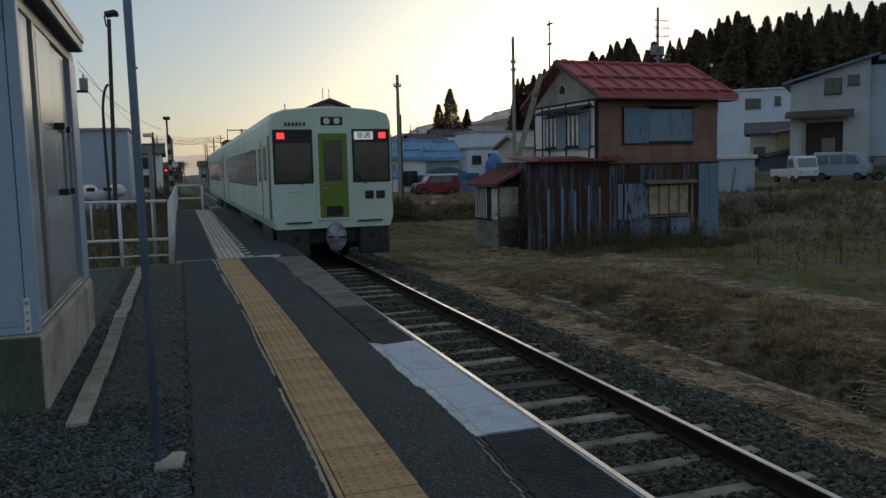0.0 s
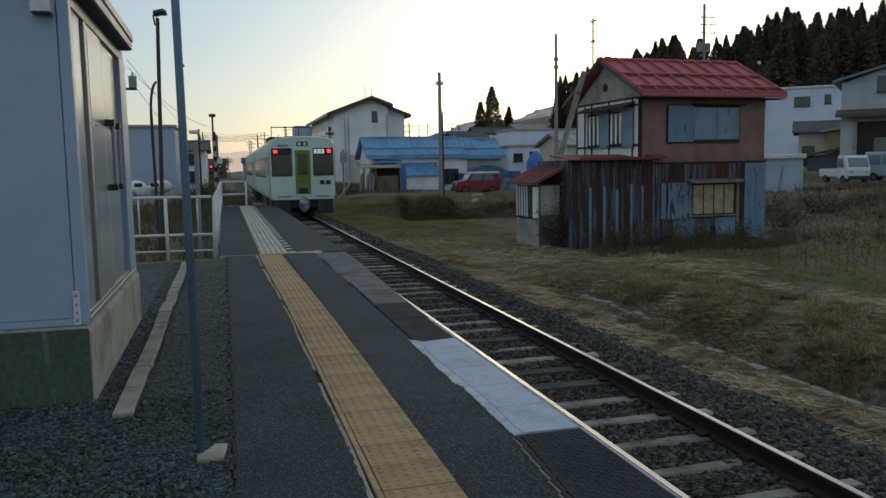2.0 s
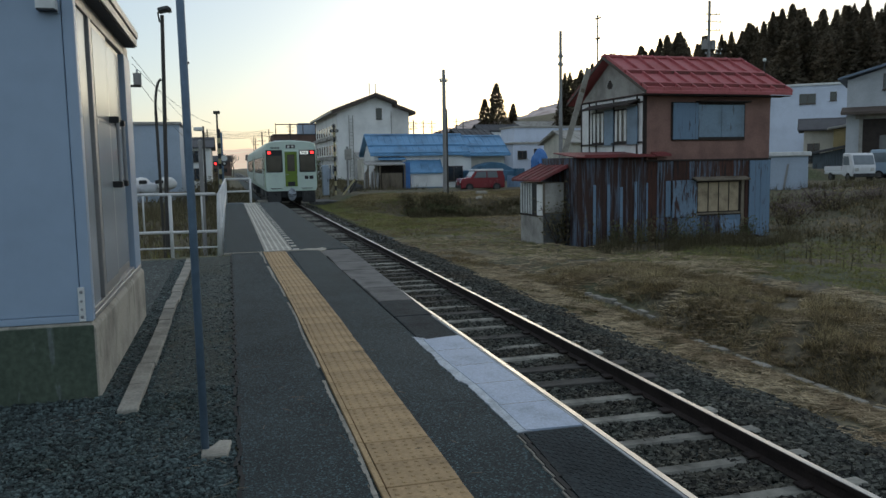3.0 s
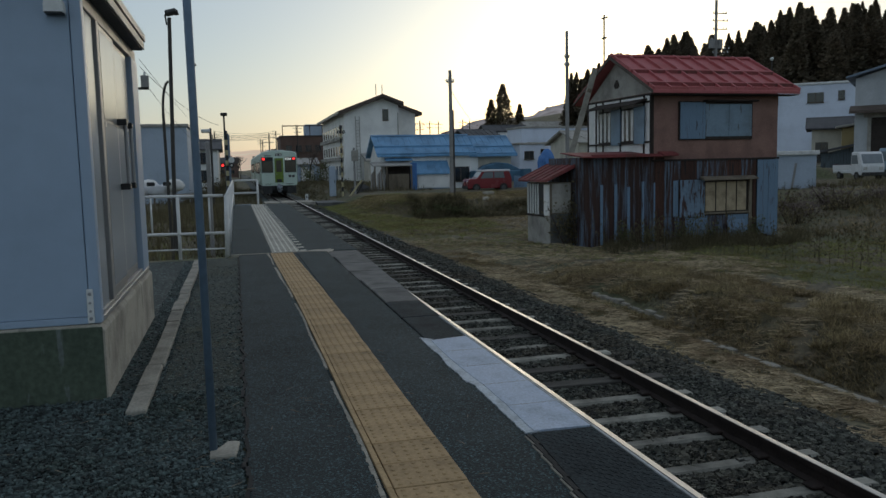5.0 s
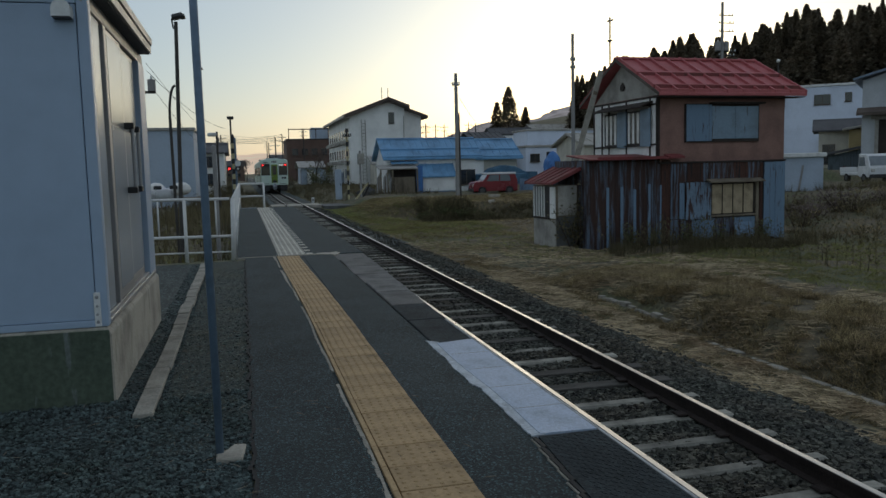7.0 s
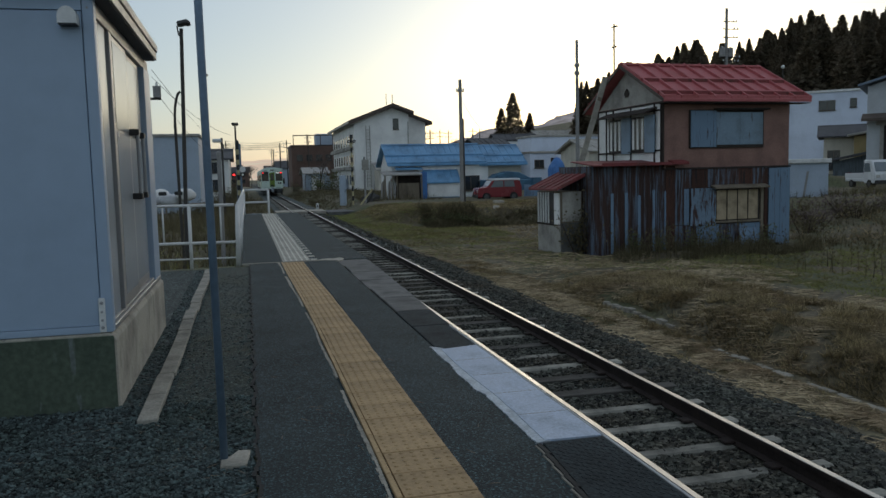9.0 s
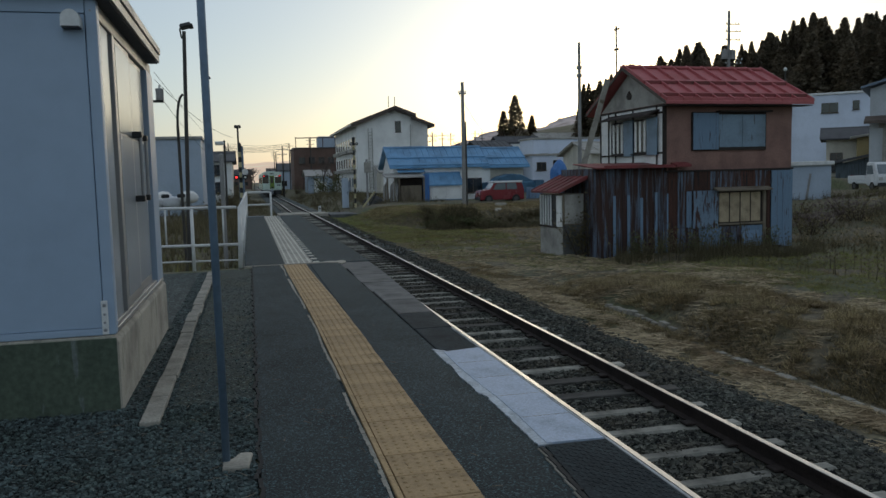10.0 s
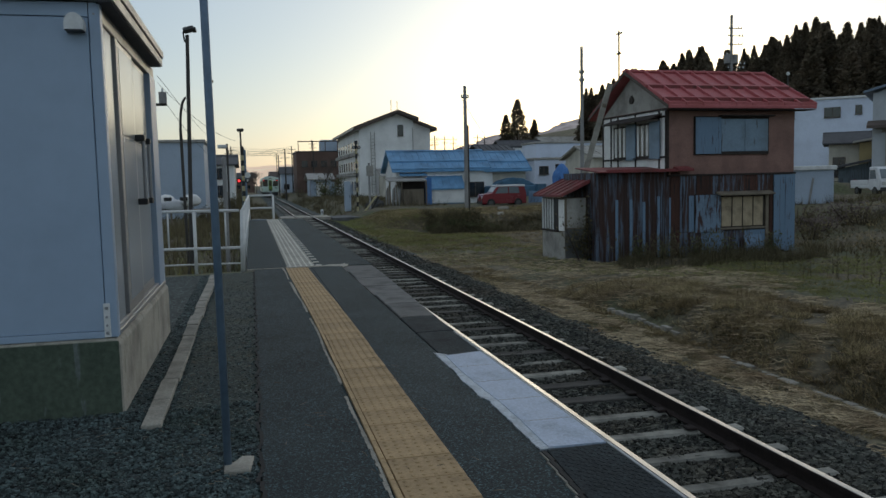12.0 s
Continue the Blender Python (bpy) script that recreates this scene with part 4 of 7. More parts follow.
    for y0 in (0.95, 2.45):
        w = part("side_window", box(-0.075, y0, 3.2, -0.02, y0 + 0.95, 4.32), M["timber"], t)
        for k in range(3):
            part("pane", box(-0.085, y0 + 0.05 + k * 0.29, 3.27, -0.07, y0 + 0.31 + k * 0.29, 4.25), M["glass"], w)
        for k in range(3):
            part("window_bar", box(-0.095, y0 + 0.10 + k * 0.29, 3.25, -0.085, y0 + 0.22 + k * 0.29, 4.27), M["plaster_white"], w)
        part("open_shutter", box(-0.13, y0 - 0.62, 3.12, -0.09, y0 - 0.02, 4.34, 0.006), M["shutter"], t, "grey-blue wooden shutter")
        part("sill", box(-0.14, y0 - 0.03, 3.15, -0.02, y0 + 1.0, 3.2), M["timber"], w)
    part("window_canopy", prism([(-0.03, 4.52), (-0.5, 4.36), (-0.5, 4.40), (-0.03, 4.58)], "y", 0.3, 3.6), M["timber"], t, "dark board canopy over the side windows")
    # rusted lean-to at the gable
    lean = part("lean_to", box(-2.55, 0.05, -0.3, 0.40, 2.3, 2.72), M["rust_sheet"], t)
    x = -2.55
    i = 0
    while x < 0.38:
        wd = (0.26, 0.47, 0.50, 0.46, 0.52, 0.44)[i % 6]
        e = min(x + wd, 0.40)
        part("sheet", box(x, 0.02 - 0.010 * (i % 2), -0.1 + random.uniform(-0.04, 0.04), e, 0.05, 2.69, 0.003), M["rust_streak"], lean)
        if i and e < 0.3:
            part("cover_strip", box(e - 0.055, -0.008, -0.05, e + 0.045, 0.008, random.uniform(1.75, 1.98), 0.003), M["blue_sheet"], lean)
        x += wd
        i += 1
    part("lean_to_roof", prism([(-0.32, 2.70), (-0.32, 2.74), (1.3, 2.90), (1.3, 2.86)], "x", -2.62, 0.18, 0.008), M["red_roof_dark"], t, "rust-red sheet roof of the lean-to")
    part("sheet", box(0.10, -0.012, -0.1, 0.43, 0.012, 2.68, 0.003), M["rust"], lean)
    part("lean_to_roof", prism([(-0.33, 2.71), (-0.33, 2.79), (0.25, 2.93), (0.25, 2.85)], "x", 0.185, 0.75, 0.008), M["red_roof_dark"], t)
    part("roof_batten", box(-2.3, -0.30, 2.742, 0.1, -0.22, 2.80, 0.006), M["red_roof_dark"], t)


old_house()


def annex():
    t = thing("lean_to_shed", "small shed with red sheet roof and barred window", "shed", 9.50, 20.45, -0.95, 2.9)
    part("wall", box(0, 0, -0.4, 0.74, 1.75, 1.95), M["wood_grey"], t)
    part("front_board", box(0.06, -0.03, 1.0, 0.70, 0.0, 1.93, 0.004), M["plaster"], t, "weathered pale board panel")
    part("front_board", box(0.0, -0.035, -0.2, 0.73, 0.0, 0.96, 0.004), M["kerb"], t, "damp concrete block wall")
    part("side_board", box(-0.03, 0.0, -0.2, 0.0, 1.7, 0.86, 0.004), M["plaster"], t, "cracked grey plaster")
    part("side_board", box(-0.035, 0.04, 0.9, 0.0, 0.42, 1.9, 0.004), M["plaster_white"], t)
    w = part("window", box(-0.03, 0.45, 0.92, 0.0, 1.68, 1.92), M["black"], t)
    for k in range(5):
        part("bar", box(-0.06, 0.78 + k * 0.2, 0.92, -0.03, 0.86 + k * 0.2, 1.92), M["white_steel"], w)
    part("window_sill", box(-0.07, 0.4, 0.86, 0.0, 1.72, 0.92), M["timber"], t)
    part("roof", prism([(-0.24, 1.98), (-0.24, 2.05), (0.85, 2.54), (0.85, 2.44)], "y", -0.24, 2.0, 0.01), M["red_roof_dark"], t, "red sheet roof")
    for k in range(6):
        part("rib", prism([(-0.24, 2.05), (-0.24, 2.08), (0.85, 2.57), (0.85, 2.54)], "y", -0.22 + k * 0.43, -0.18 + k * 0.43), M["red_roof_dark"], t)


annex()
leaning = thing("leaning_board", "long pale weathered board leaning behind the shed", "board", 10.28, 25.35, -0.95, exact=True)
part("board", box(-0.10, -0.02, 0, 0.10, 0.02, 6.05, 0.006), M["concrete"], leaning, at=pose(0, 0, 0, 0, 17.5, 0))
part("cleat", box(-0.07, -0.045, 5.2, 0.07, -0.022, 5.32, 0.004), M["wood_grey"], leaning, at=pose(0, 0, 0, 0, 17.5, 0))


# ---- train ----
SECTION = [(-1.39, 0.80), (-1.465, 1.02), (-1.465, 3.08), (-1.45, 3.33), (-1.38, 3.49), (-1.10, 3.585), (-0.5, 3.64), (0, 3.655),
           (0.5, 3.64), (1.10, 3.585), (1.38, 3.49), (1.45, 3.33), (1.465, 3.08), (1.465, 1.02), (1.39, 0.80)]


def loft(rings, bm=None):
    bm = bm or bmesh.new()
    vs = [[bm.verts.new(p) for p in ring] for ring in rings]
    n = len(rings[0])
    for a, b in zip(vs, vs[1:]):
        for i in range(n):
            j = (i + 1) % n
            bm.faces.new((a[i], a[j], b[j], b[i]))
    bm.faces.new(vs[0][::-1])
    bm.faces.new(vs[-1])
    bmesh.ops.recalc_face_normals(bm, faces=bm.faces)
    return bm


def railcar(name):
    t = thing(name, "pale green and white diesel railcar with green end door", "train car", group="railcars of the train")
    L = 19.5
    def ring(y, k, dz=0.0):
        return [(x * k, y, 0.80 + (z - 0.80) * (1 - dz)) for x, z in SECTION]
    part("body", loft([ring(0, 0.955, 0.012), ring(0.05, 0.98, 0.004), ring(0.16, 1.0), ring(L - 0.16, 1.0), ring(L, 0.955, 0.012)]), M["train_body"], t)
    part("roof_panel", prism([(-1.2, 3.50), (-0.6, 3.645), (0, 3.672), (0.6, 3.645), (1.2, 3.50)], "y", 0.35, L - 0.35), M["train_roof"], t)
    for y in (4.0, 9.0, 14.0):
        part("roof_unit", box(-0.7, y, 3.55, 0.7, y + 2.2, 3.80, 0.06), M["train_roof"], t)
    part("exhaust", box(-0.25, 7.0, 3.6, 0.25, 7.5, 3.95, 0.03), M["train_under"], t)
    part("antenna", tube((-1.0, 0.5, 3.4), (-1.0, 0.5, 3.75), 0.012, None, 6), M["black"], t)
    # end windows, door and trim
    for s, x0, x1 in ((-1, -1.385, -0.47), (1, 0.47, 1.385)):
        f = part("window_frame", box(x0, -0.018, 1.86, x1, 0.02, 3.12, 0.012), M["black"], t)
        part("window_pane", box(x0 + 0.05, -0.024, 1.91, x1 - 0.05, -0.017, 2.80, 0.002), M["glass_train"], f)
        wi = part("wiper", tube((s * 0.78, -0.05, 1.82), (s * 0.78 + 0.30 * (1 if s < 0 else -1), -0.05, 2.12), 0.012, None, 6), M["black"], f)
        part("tail_light", box(s * 1.20 - 0.085, -0.034, 2.90, s * 1.20 + 0.085, -0.016, 3.04, 0.008), M["red_lamp"], t, "lit red tail light")
        part("step_rail", box(s * 0.85 - 0.30, -0.06, 0.93, s * 0.85 + 0.30, 0.0, 0.965, 0.008), M["train_under"], t)
        part("crease", box(s * 0.85 - 0.28, -0.008, 1.66, s * 0.85 + 0.10, 0.0, 1.675), M["train_roof"], t)
    sg = part("destination_sign", box(0.52, -0.030, 2.87, 0.98, -0.016, 3.06, 0.004), M["sign_lit"], t, "lit white destination sign")
    cu = bpy.data.curves.new("sign_text", "FONT")
    cu.body, cu.size, cu.align_x, cu.align_y, cu.extrude = "\u666e\u901a", 0.17, "CENTER", "CENTER", 0.002
    tmp = bpy.data.objects.new("sign_text", cu)
    me = bpy.data.meshes.new_from_object(tmp)
    bpy.data.objects.remove(tmp)
    me.materials.append(M["black"])
    part("sign_text", me, M["black"], sg, at=pose(0.75, -0.033, 2.965, 90, 0, 0))
    d = part("gangway_door_frame", box(-0.42, -0.03, 0.98, 0.42, 0.02, 3.10, 0.015), M["train_body"], t)
    g = part("gangway_door", box(-0.34, -0.046, 1.05, 0.34, -0.028, 3.02, 0.012), M["train_green"], t, "leaf-green end door")
    part("door_window", box(-0.21, -0.054, 1.92, 0.21, -0.044, 2.86, 0.01), M["glass_train"], g)
    part("door_handle", box(-0.28, -0.075, 1.72, -0.16, -0.046, 1.76, 0.008), M["alu"], g)
    part("door_foot", box(-0.20, -0.052, 1.08, 0.20, -0.044, 1.32, 0.004), M["black"], g, "dark scuffed kick patch")
    h = part("headlight_box", box(-0.27, -0.02, 3.20, 0.27, 0.06, 3.42, 0.03), M["black"], t)
    for s in (-1, 1):
        part("headlight", tube((s * 0.12, 0.0, 3.31), (s * 0.12, -0.03, 3.31), 0.085, 0.075, 14), M["lens"], h)
    for k in range(6):
        part("number_bar", box(-1.10 + k * 0.085, -0.012, 3.20, -1.045 + k * 0.085, 0.012, 3.28), M["train_under"], t)
    # operator mark as plain bars
    bm = bmesh.new()
    for b in ((0.75, 1.46, 0.96, 1.65), (1.02, 1.46, 1.24, 1.65)):
        add_box(bm, b[0], -0.006, b[1], b[2], 0.004, b[3])
    part("operator_mark", bm, M["black"], t, "dark operator mark of plain bars")
    # sides
    for s in (-1, 1):
        sx = s * 1.465
        part("corner_stripe", box(sx - s * 0.01, 0.10, 1.03, sx + s * 0.006, 0.42, 2.98), M["train_green"], t, "green corner stripe")
        for y in (1.9, L - 2.9):
            dr = part("side_door", box(sx - s * 0.03, y, 1.03, sx + s * 0.008, y + 0.98, 2.95, 0.006), M["train_body"], t)
            part("door_window", box(sx, y + 0.2, 1.9, sx + s * 0.014, y + 0.78, 2.75, 0.004), M["glass_train"], dr)
            part("door_seal", box(sx - s * 0.02, y - 0.03, 1.03, sx + s * 0.012, y, 2.97), M["black"], dr)
        w = part("cab_window", box(sx, 0.75, 1.95, sx + s * 0.01, 1.45, 2.75, 0.004), M["glass_train"], t)
        for k in range(9):
            y = 3.4 + k * 1.42
            wf = part("side_window_frame", box(sx - s * 0.01, y, 1.78, sx + s * 0.008, y + 1.34, 2.78, 0.006), M["black"], t)
            part("side_window", box(sx, y + 0.04, 1.82, sx + s * 0.013, y + 1.30, 2.74, 0.004), M["glass_train"], wf)
        part("skirt", box(s * 1.36 - 0.02, 0.9, 0.30, s * 1.36 + 0.02, 3.2, 0.82, 0.01), M["train_under"], t)
        part("equipment_box", box(s * 0.75, 7.2, 0.28, s * 1.30, 12.0, 0.80, 0.03), M["train_under"], t)
        part("face_skirt", box(s * 0.60, 0.06, 0.14, s * 1.34, 0.30, 0.82, 0.04), M["train_under"], t)
        part("hose_socket", box(s * 0.9 - 0.06, 0.0, 0.55, s * 0.9 + 0.06, 0.08, 0.66, 0.01), M["black"], t)
    part("underframe", box(-0.9, 0.25, 0.42, 0.9, L - 0.2, 0.82, 0.02), M["train_under"], t)
    for y in (2.9, L - 2.9):
        b = part("bogie", box(-1.0, y - 1.4, 0.16, 1.0, y + 1.4, 0.62, 0.05), M["train_under"], t)
        for dy in (-0.95, 0.95):
            for s in (-1, 1):
                part("wheel", tube((s * 0.50, y + dy, 0.33), (s * 0.63, y + dy, 0.33), 0.42, None, 20), M["rail_side"], b)
    bag = bmesh.new()
    bmesh.ops.create_icosphere(bag, subdivisions=3, radius=1.0)
    for v in bag.verts:
        n = noise.noise(v.co * 2.3)
        v.co = Vector((v.co.x * 0.235, v.co.y * 0.22, v.co.z * 0.36)) * (1 + 0.16 * n)
    bmesh.ops.translate(bag, verts=bag.verts, vec=(0.0, -0.12, 0.60))
    c = part("coupler_cover", bag, M["cloth"], t, "soiled white canvas coupler cover", smooth=True)
    part("strap", box(-0.24, -0.345, 0.58, 0.24, 0.10, 0.62, 0.02), M["black"], c)
    part("coupler_shank", box(-0.14, 0.05, 0.38, 0.14, 0.6, 0.66, 0.02), M["train_under"], t)
    return t


M["glass_train"] = mat("train_window_glass", (0.05, 0.045, 0.032), 0.08, 0, 2, 0.2, 1.2, 0.2, bump=0.0, spec=0.7)
car_rear = railcar("railcar")
car_front = copy_thing(car_rear, pose(TRACK_X, 40, RAIL_Z))


# ---- neighbourhood ----
def add_window(t, name, x0, z0, x1, z1, y, frame_m, pane_m, panes=2, out=-1, axis="x"):
    def bx(a0, b0, z0_, a1, b1, z1_, bev=0.0):
        return box(a0, b0, z0_, a1, b1, z1_, bev) if axis == "x" else box(b0, a0, z0_, b1, a1, z1_, bev)
    w = part(name, bx(x0, y, z0, x1, y + out * 0.06, z1, 0.01), frame_m, t)
    n = panes
    for k in range(n):
        a = x0 + 0.05 + k * (x1 - x0 - 0.05) / n
        part("pane", bx(a, y + out * 0.02, z0 + 0.05, a + (x1 - x0 - 0.05) / n - 0.05, y + out * 0.07, z1 - 0.05), pane_m, w)
    part("sill", bx(x0 - 0.05, y, z0 - 0.06, x1 + 0.05, y + out * 0.14, z0), frame_m, w)
    return w


def gable_roof(t, x0, x1, y0, y1, ze, zr, ridge, material, over=0.5, thick=0.14, ribs=0, name="roof", ledge=()):
    """Two roof slopes; ridge is the axis along which the ridge runs."""
    c = (y0 + y1) / 2 if ridge == "x" else (x0 + x1) / 2
    lo, hi = (y0 - over, y1 + over) if ridge == "x" else (x0 - over, x1 + over)
    a, b = (x0 - over, x1 + over) if ridge == "x" else (y0 - over, y1 + over)
    for e in (lo, hi):
        r = part(name, prism([(e, ze - thick), (e, ze), (c, zr), (c, zr - thick)], ridge, a, b, 0.02), material, t)
        for i in range(ribs):
            v = a + (b - a) * i / max(ribs - 1, 1)
            part("rib", prism([(e, ze), (e, ze + 0.05), (c, zr + 0.05), (c, zr)], ridge, v - 0.02, v + 0.02), material, r)
        for f in ledge:
            y, z = e + (c - e) * f, ze + (zr - ze) * f
            part("snow_ledge", prism([(y - 0.05, z), (y - 0.05, z + 0.10), (y + 0.05, z + 0.10), (y + 0.05, z)], ridge, a, b), material, r)
    part("ridge_cap", prism([(c - 0.2, zr - 0.05), (c, zr + 0.07), (c + 0.2, zr - 0.05)], ridge, a - 0.02, b + 0.02), material, t)


def apartment():
    t = thing("apartment_block", "white three-storey apartment block with brown gabled roof", "apartment block", 15.0, 100, -0.4)
    W, D, E, R = 11.0, 28.0, 9.9, 12.3
    part("wall", box(0, 0, -1, 7.9, D, E + 0.2), M["wall_white"], t)
    part("setback_wall", box(7.904, 3.0, -1, W, D, E + 0.2), M["wall_white"], t)
    part("gable_wall", prism([(0.01, E + 0.2), (7.89, E + 0.2), (7.89, 10.9), (5.5, R - 0.5)], "y", 0.01, 0.4), M["wall_white"], t)
    part("gable_wall", prism([(7.91, E + 0.2), (W - 0.01, E + 0.2), (7.91, 10.9)], "y", 3.01, 3.4), M["wall_white"], t)
    gable_roof(t, 0, W, 3.1, D, E, R, "y", M["brown_trim"], 0.9, 0.45)
    part("front_roof", prism([(-0.9, E - 0.6), (-0.9, E), (5.5, R), (5.5, R - 0.6)], "y", -0.95, 2.19, 0.02), M["brown_trim"], t)
    part("front_roof", prism([(5.5, R - 0.6), (5.5, R), (8.5, 11.18), (8.5, 10.55)], "y", -0.95, 2.19, 0.02), M["brown_trim"], t)
    part("rake_board", prism([(-0.6, E - 0.62), (-0.6, E - 0.38), (4.6, R - 0.72), (4.6, R - 0.98)], "y", -0.6, -0.45, 0.01), M["wall_cream"], t)
    part("rake_board", prism([(4.6, R - 0.98), (4.6, R - 0.72), (5.5, R - 0.42), (8.4, 10.85), (8.4, 10.62), (5.5, R - 0.66)], "y", -0.99, -0.955), M["timber"], t)
    part("drain_pipe", tube((7.75, -0.08, -0.5), (7.75, -0.08, E - 0.2), 0.06, None, 6), M["plaster"], t)
    part("eave_band", box(-0.92, -0.95, E - 0.35, -0.75, D + 0.9, E - 0.1), M["wall_cream"], t)
    add_window(t, "window", 5.55, 8.6, 6.4, 10.2, 0, M["brown_trim"], M["glass"], 1)
    for f in range(3):
        for k in range(8):
            y = 1.5 + k * 3.3
            add_window(t, "window", y, 0.9 + f * 2.9, y + 1.7, 2.3 + f * 2.9, 0, M["wall_cream"], M["glass_sky"], 2, -1, "y")
            if f:
                part("balcony", box(-0.7, y - 0.2, 0.1 + f * 2.9, -0.02, y + 1.9, 0.62 + f * 2.9, 0.04), M["plaster"], t)
    for s in (0, 0.55):
        part("ladder_rail", box(1.6 + s, -0.12, 0.5, 1.68 + s, -0.04, 9.2), M["plaster"], t)
    for k in range(18):
        part("rung", box(1.66, -0.10, 0.8 + k * 0.46, 2.18, -0.05, 0.85 + k * 0.46), M["plaster"], t)
    part("low_annex", box(2.6, -4.5, -1, 9.5, -0.5, 2.9), M["wall_cream"], t)
    part("annex_roof", prism([(-5.0, 2.8), (-5.0, 2.95), (-0.5, 4.0), (-0.5, 3.85)], "x", 2.2, 9.9), M["fascia"], t)
    for k in range(3):
        add_window(t, "annex_window", 3.2 + k * 2.0, 0.8, 4.6 + k * 2.0, 2.0, -4.5, M["white_steel"], M["glass"], 2)
    part("antenna_mast", tube((W * 0.46, 2, R), (W * 0.46, 2, R + 1.6), 0.05, None, 6), M["pole_dark"], t)
    part("antenna_mast", tube((W * 0.46 + 0.9, 2, R - 0.2), (W * 0.46 + 0.9, 2, R + 1.5), 0.05, None, 6), M["pole_dark"], t)


apartment()


def blue_house():
    t = thing("blue_roofed_house", "low white house with long bright blue sheet roof", "house", 11.3, 58, -0.4)
    part("wall", box(0.6, 1.2, -0.6, 9.2, 6.5, 2.9), M["wall_white"], t)
    part("gable_wall", prism([(1.25, 2.9), (6.45, 2.9), (3.85, 4.55)], "x", 0.6, 0.75), M["wall_white"], t)
    gable_roof(t, 0.5, 8.75, 1.1, 6.6, 2.95, 4.75, "x", M["blue_roof"], 0.28, 0.14, 17, ledge=(0.05, 0.42))
    part("wing_wall", box(9.2, 1.6, -0.6, 12.4, 6.2, 2.75), M["wall_cream"], t)
    gable_roof(t, 8.9, 12.2, 1.4, 6.4, 2.85, 4.6, "x", M["blue_roof"], 0.55, 0.14, 8, ledge=(0.05, 0.42))
    part("porch_roof", prism([(0.0, 1.30), (0.0, 1.42), (1.5, 2.75), (1.5, 2.63)], "x", 3.3, 6.4), M["blue_roof"], t, "blue porch roof")
    for k in range(6):
        part("porch_rib", prism([(0.0, 1.42), (0.0, 1.47), (1.5, 2.80), (1.5, 2.75)], "x", 3.35 + k * 0.59, 3.39 + k * 0.59), M["blue_roof"], t)
    part("porch_wall", box(3.5, 0.2, -0.6, 6.2, 1.2, 1.40), M["wall_white"], t)
    part("porch_base", box(3.45, 0.1, -0.6, 6.25, 0.22, 0.15), M["blue_sheet"], t)
    for k in range(2):
        part("porch_panel", box(3.7 + k * 1.25, 0.15, 0.2, 4.85 + k * 1.25, 0.21, 1.25), M["wall_white"], t)
    part("side_band", box(3.3, 1.18, 1.95, 6.3, 1.24, 2.95), M["plaster_white"], t)
    part("shelter_roof", prism([(-0.6, 2.05), (-0.6, 2.15), (1.3, 2.45), (1.3, 2.35)], "x", -0.4, 2.9), M["fascia"], t, "corrugated shelter roof")
    part("shelter_roof", prism([(0.6, 2.5), (0.6, 2.6), (1.4, 2.8), (1.4, 2.7)], "x", 0.9, 3.2), M["blue_roof"], t)
    for x in (-0.3, 0.7, 2.8):
        part("shelter_post", box(x, -0.5, -0.6, x + 0.12, -0.38, 2.05), M["wood_grey"], t)
    part("board_wall", box(0.95, -0.2, -0.6, 2.7, -0.1, 1.4, 0.01), M["wood_grey"], t, "weathered plywood panel")
    # dark sheet stands in for the shade inside the shelter
    part("dark_inside", box(0.8, 0.6, -0.5, 3.0, 0.7, 2.2), M["timber"], t)
    part("blue_sheet_wall", box(2.85, -0.1, -0.6, 3.4, 0.0, 2.3), M["blue_tarp"], t)
    add_window(t, "window", 6.8, 0.6, 8.4, 1.9, 1.2, M["brown_trim"], M["glass"], 2)
    add_window(t, "window", 9.6, 0.7, 11.6, 1.9, 1.6, M["brown_trim"], M["glass"], 2)
    part("tarp_shed", box(8.4, -0.4, -0.6, 13.2, 1.5, 1.5, 0.1), M["tarp_teal"], t, "low shed wrapped in teal tarpaulin")
    part("tarp_mound", prism([(8.9, 1.45), (9.6, 1.95), (10.6, 2.2), (11.6, 2.1), (12.6, 1.6), (12.8, 1.45)], "y", -0.2, 1.4, 0.08), M["tarp_teal"], t)
    part("blue_hut", box(12.6, -0.9, -0.6, 13.4, 0.3, 1.6, 0.04), M["tarp_teal"], t)


blue_house()


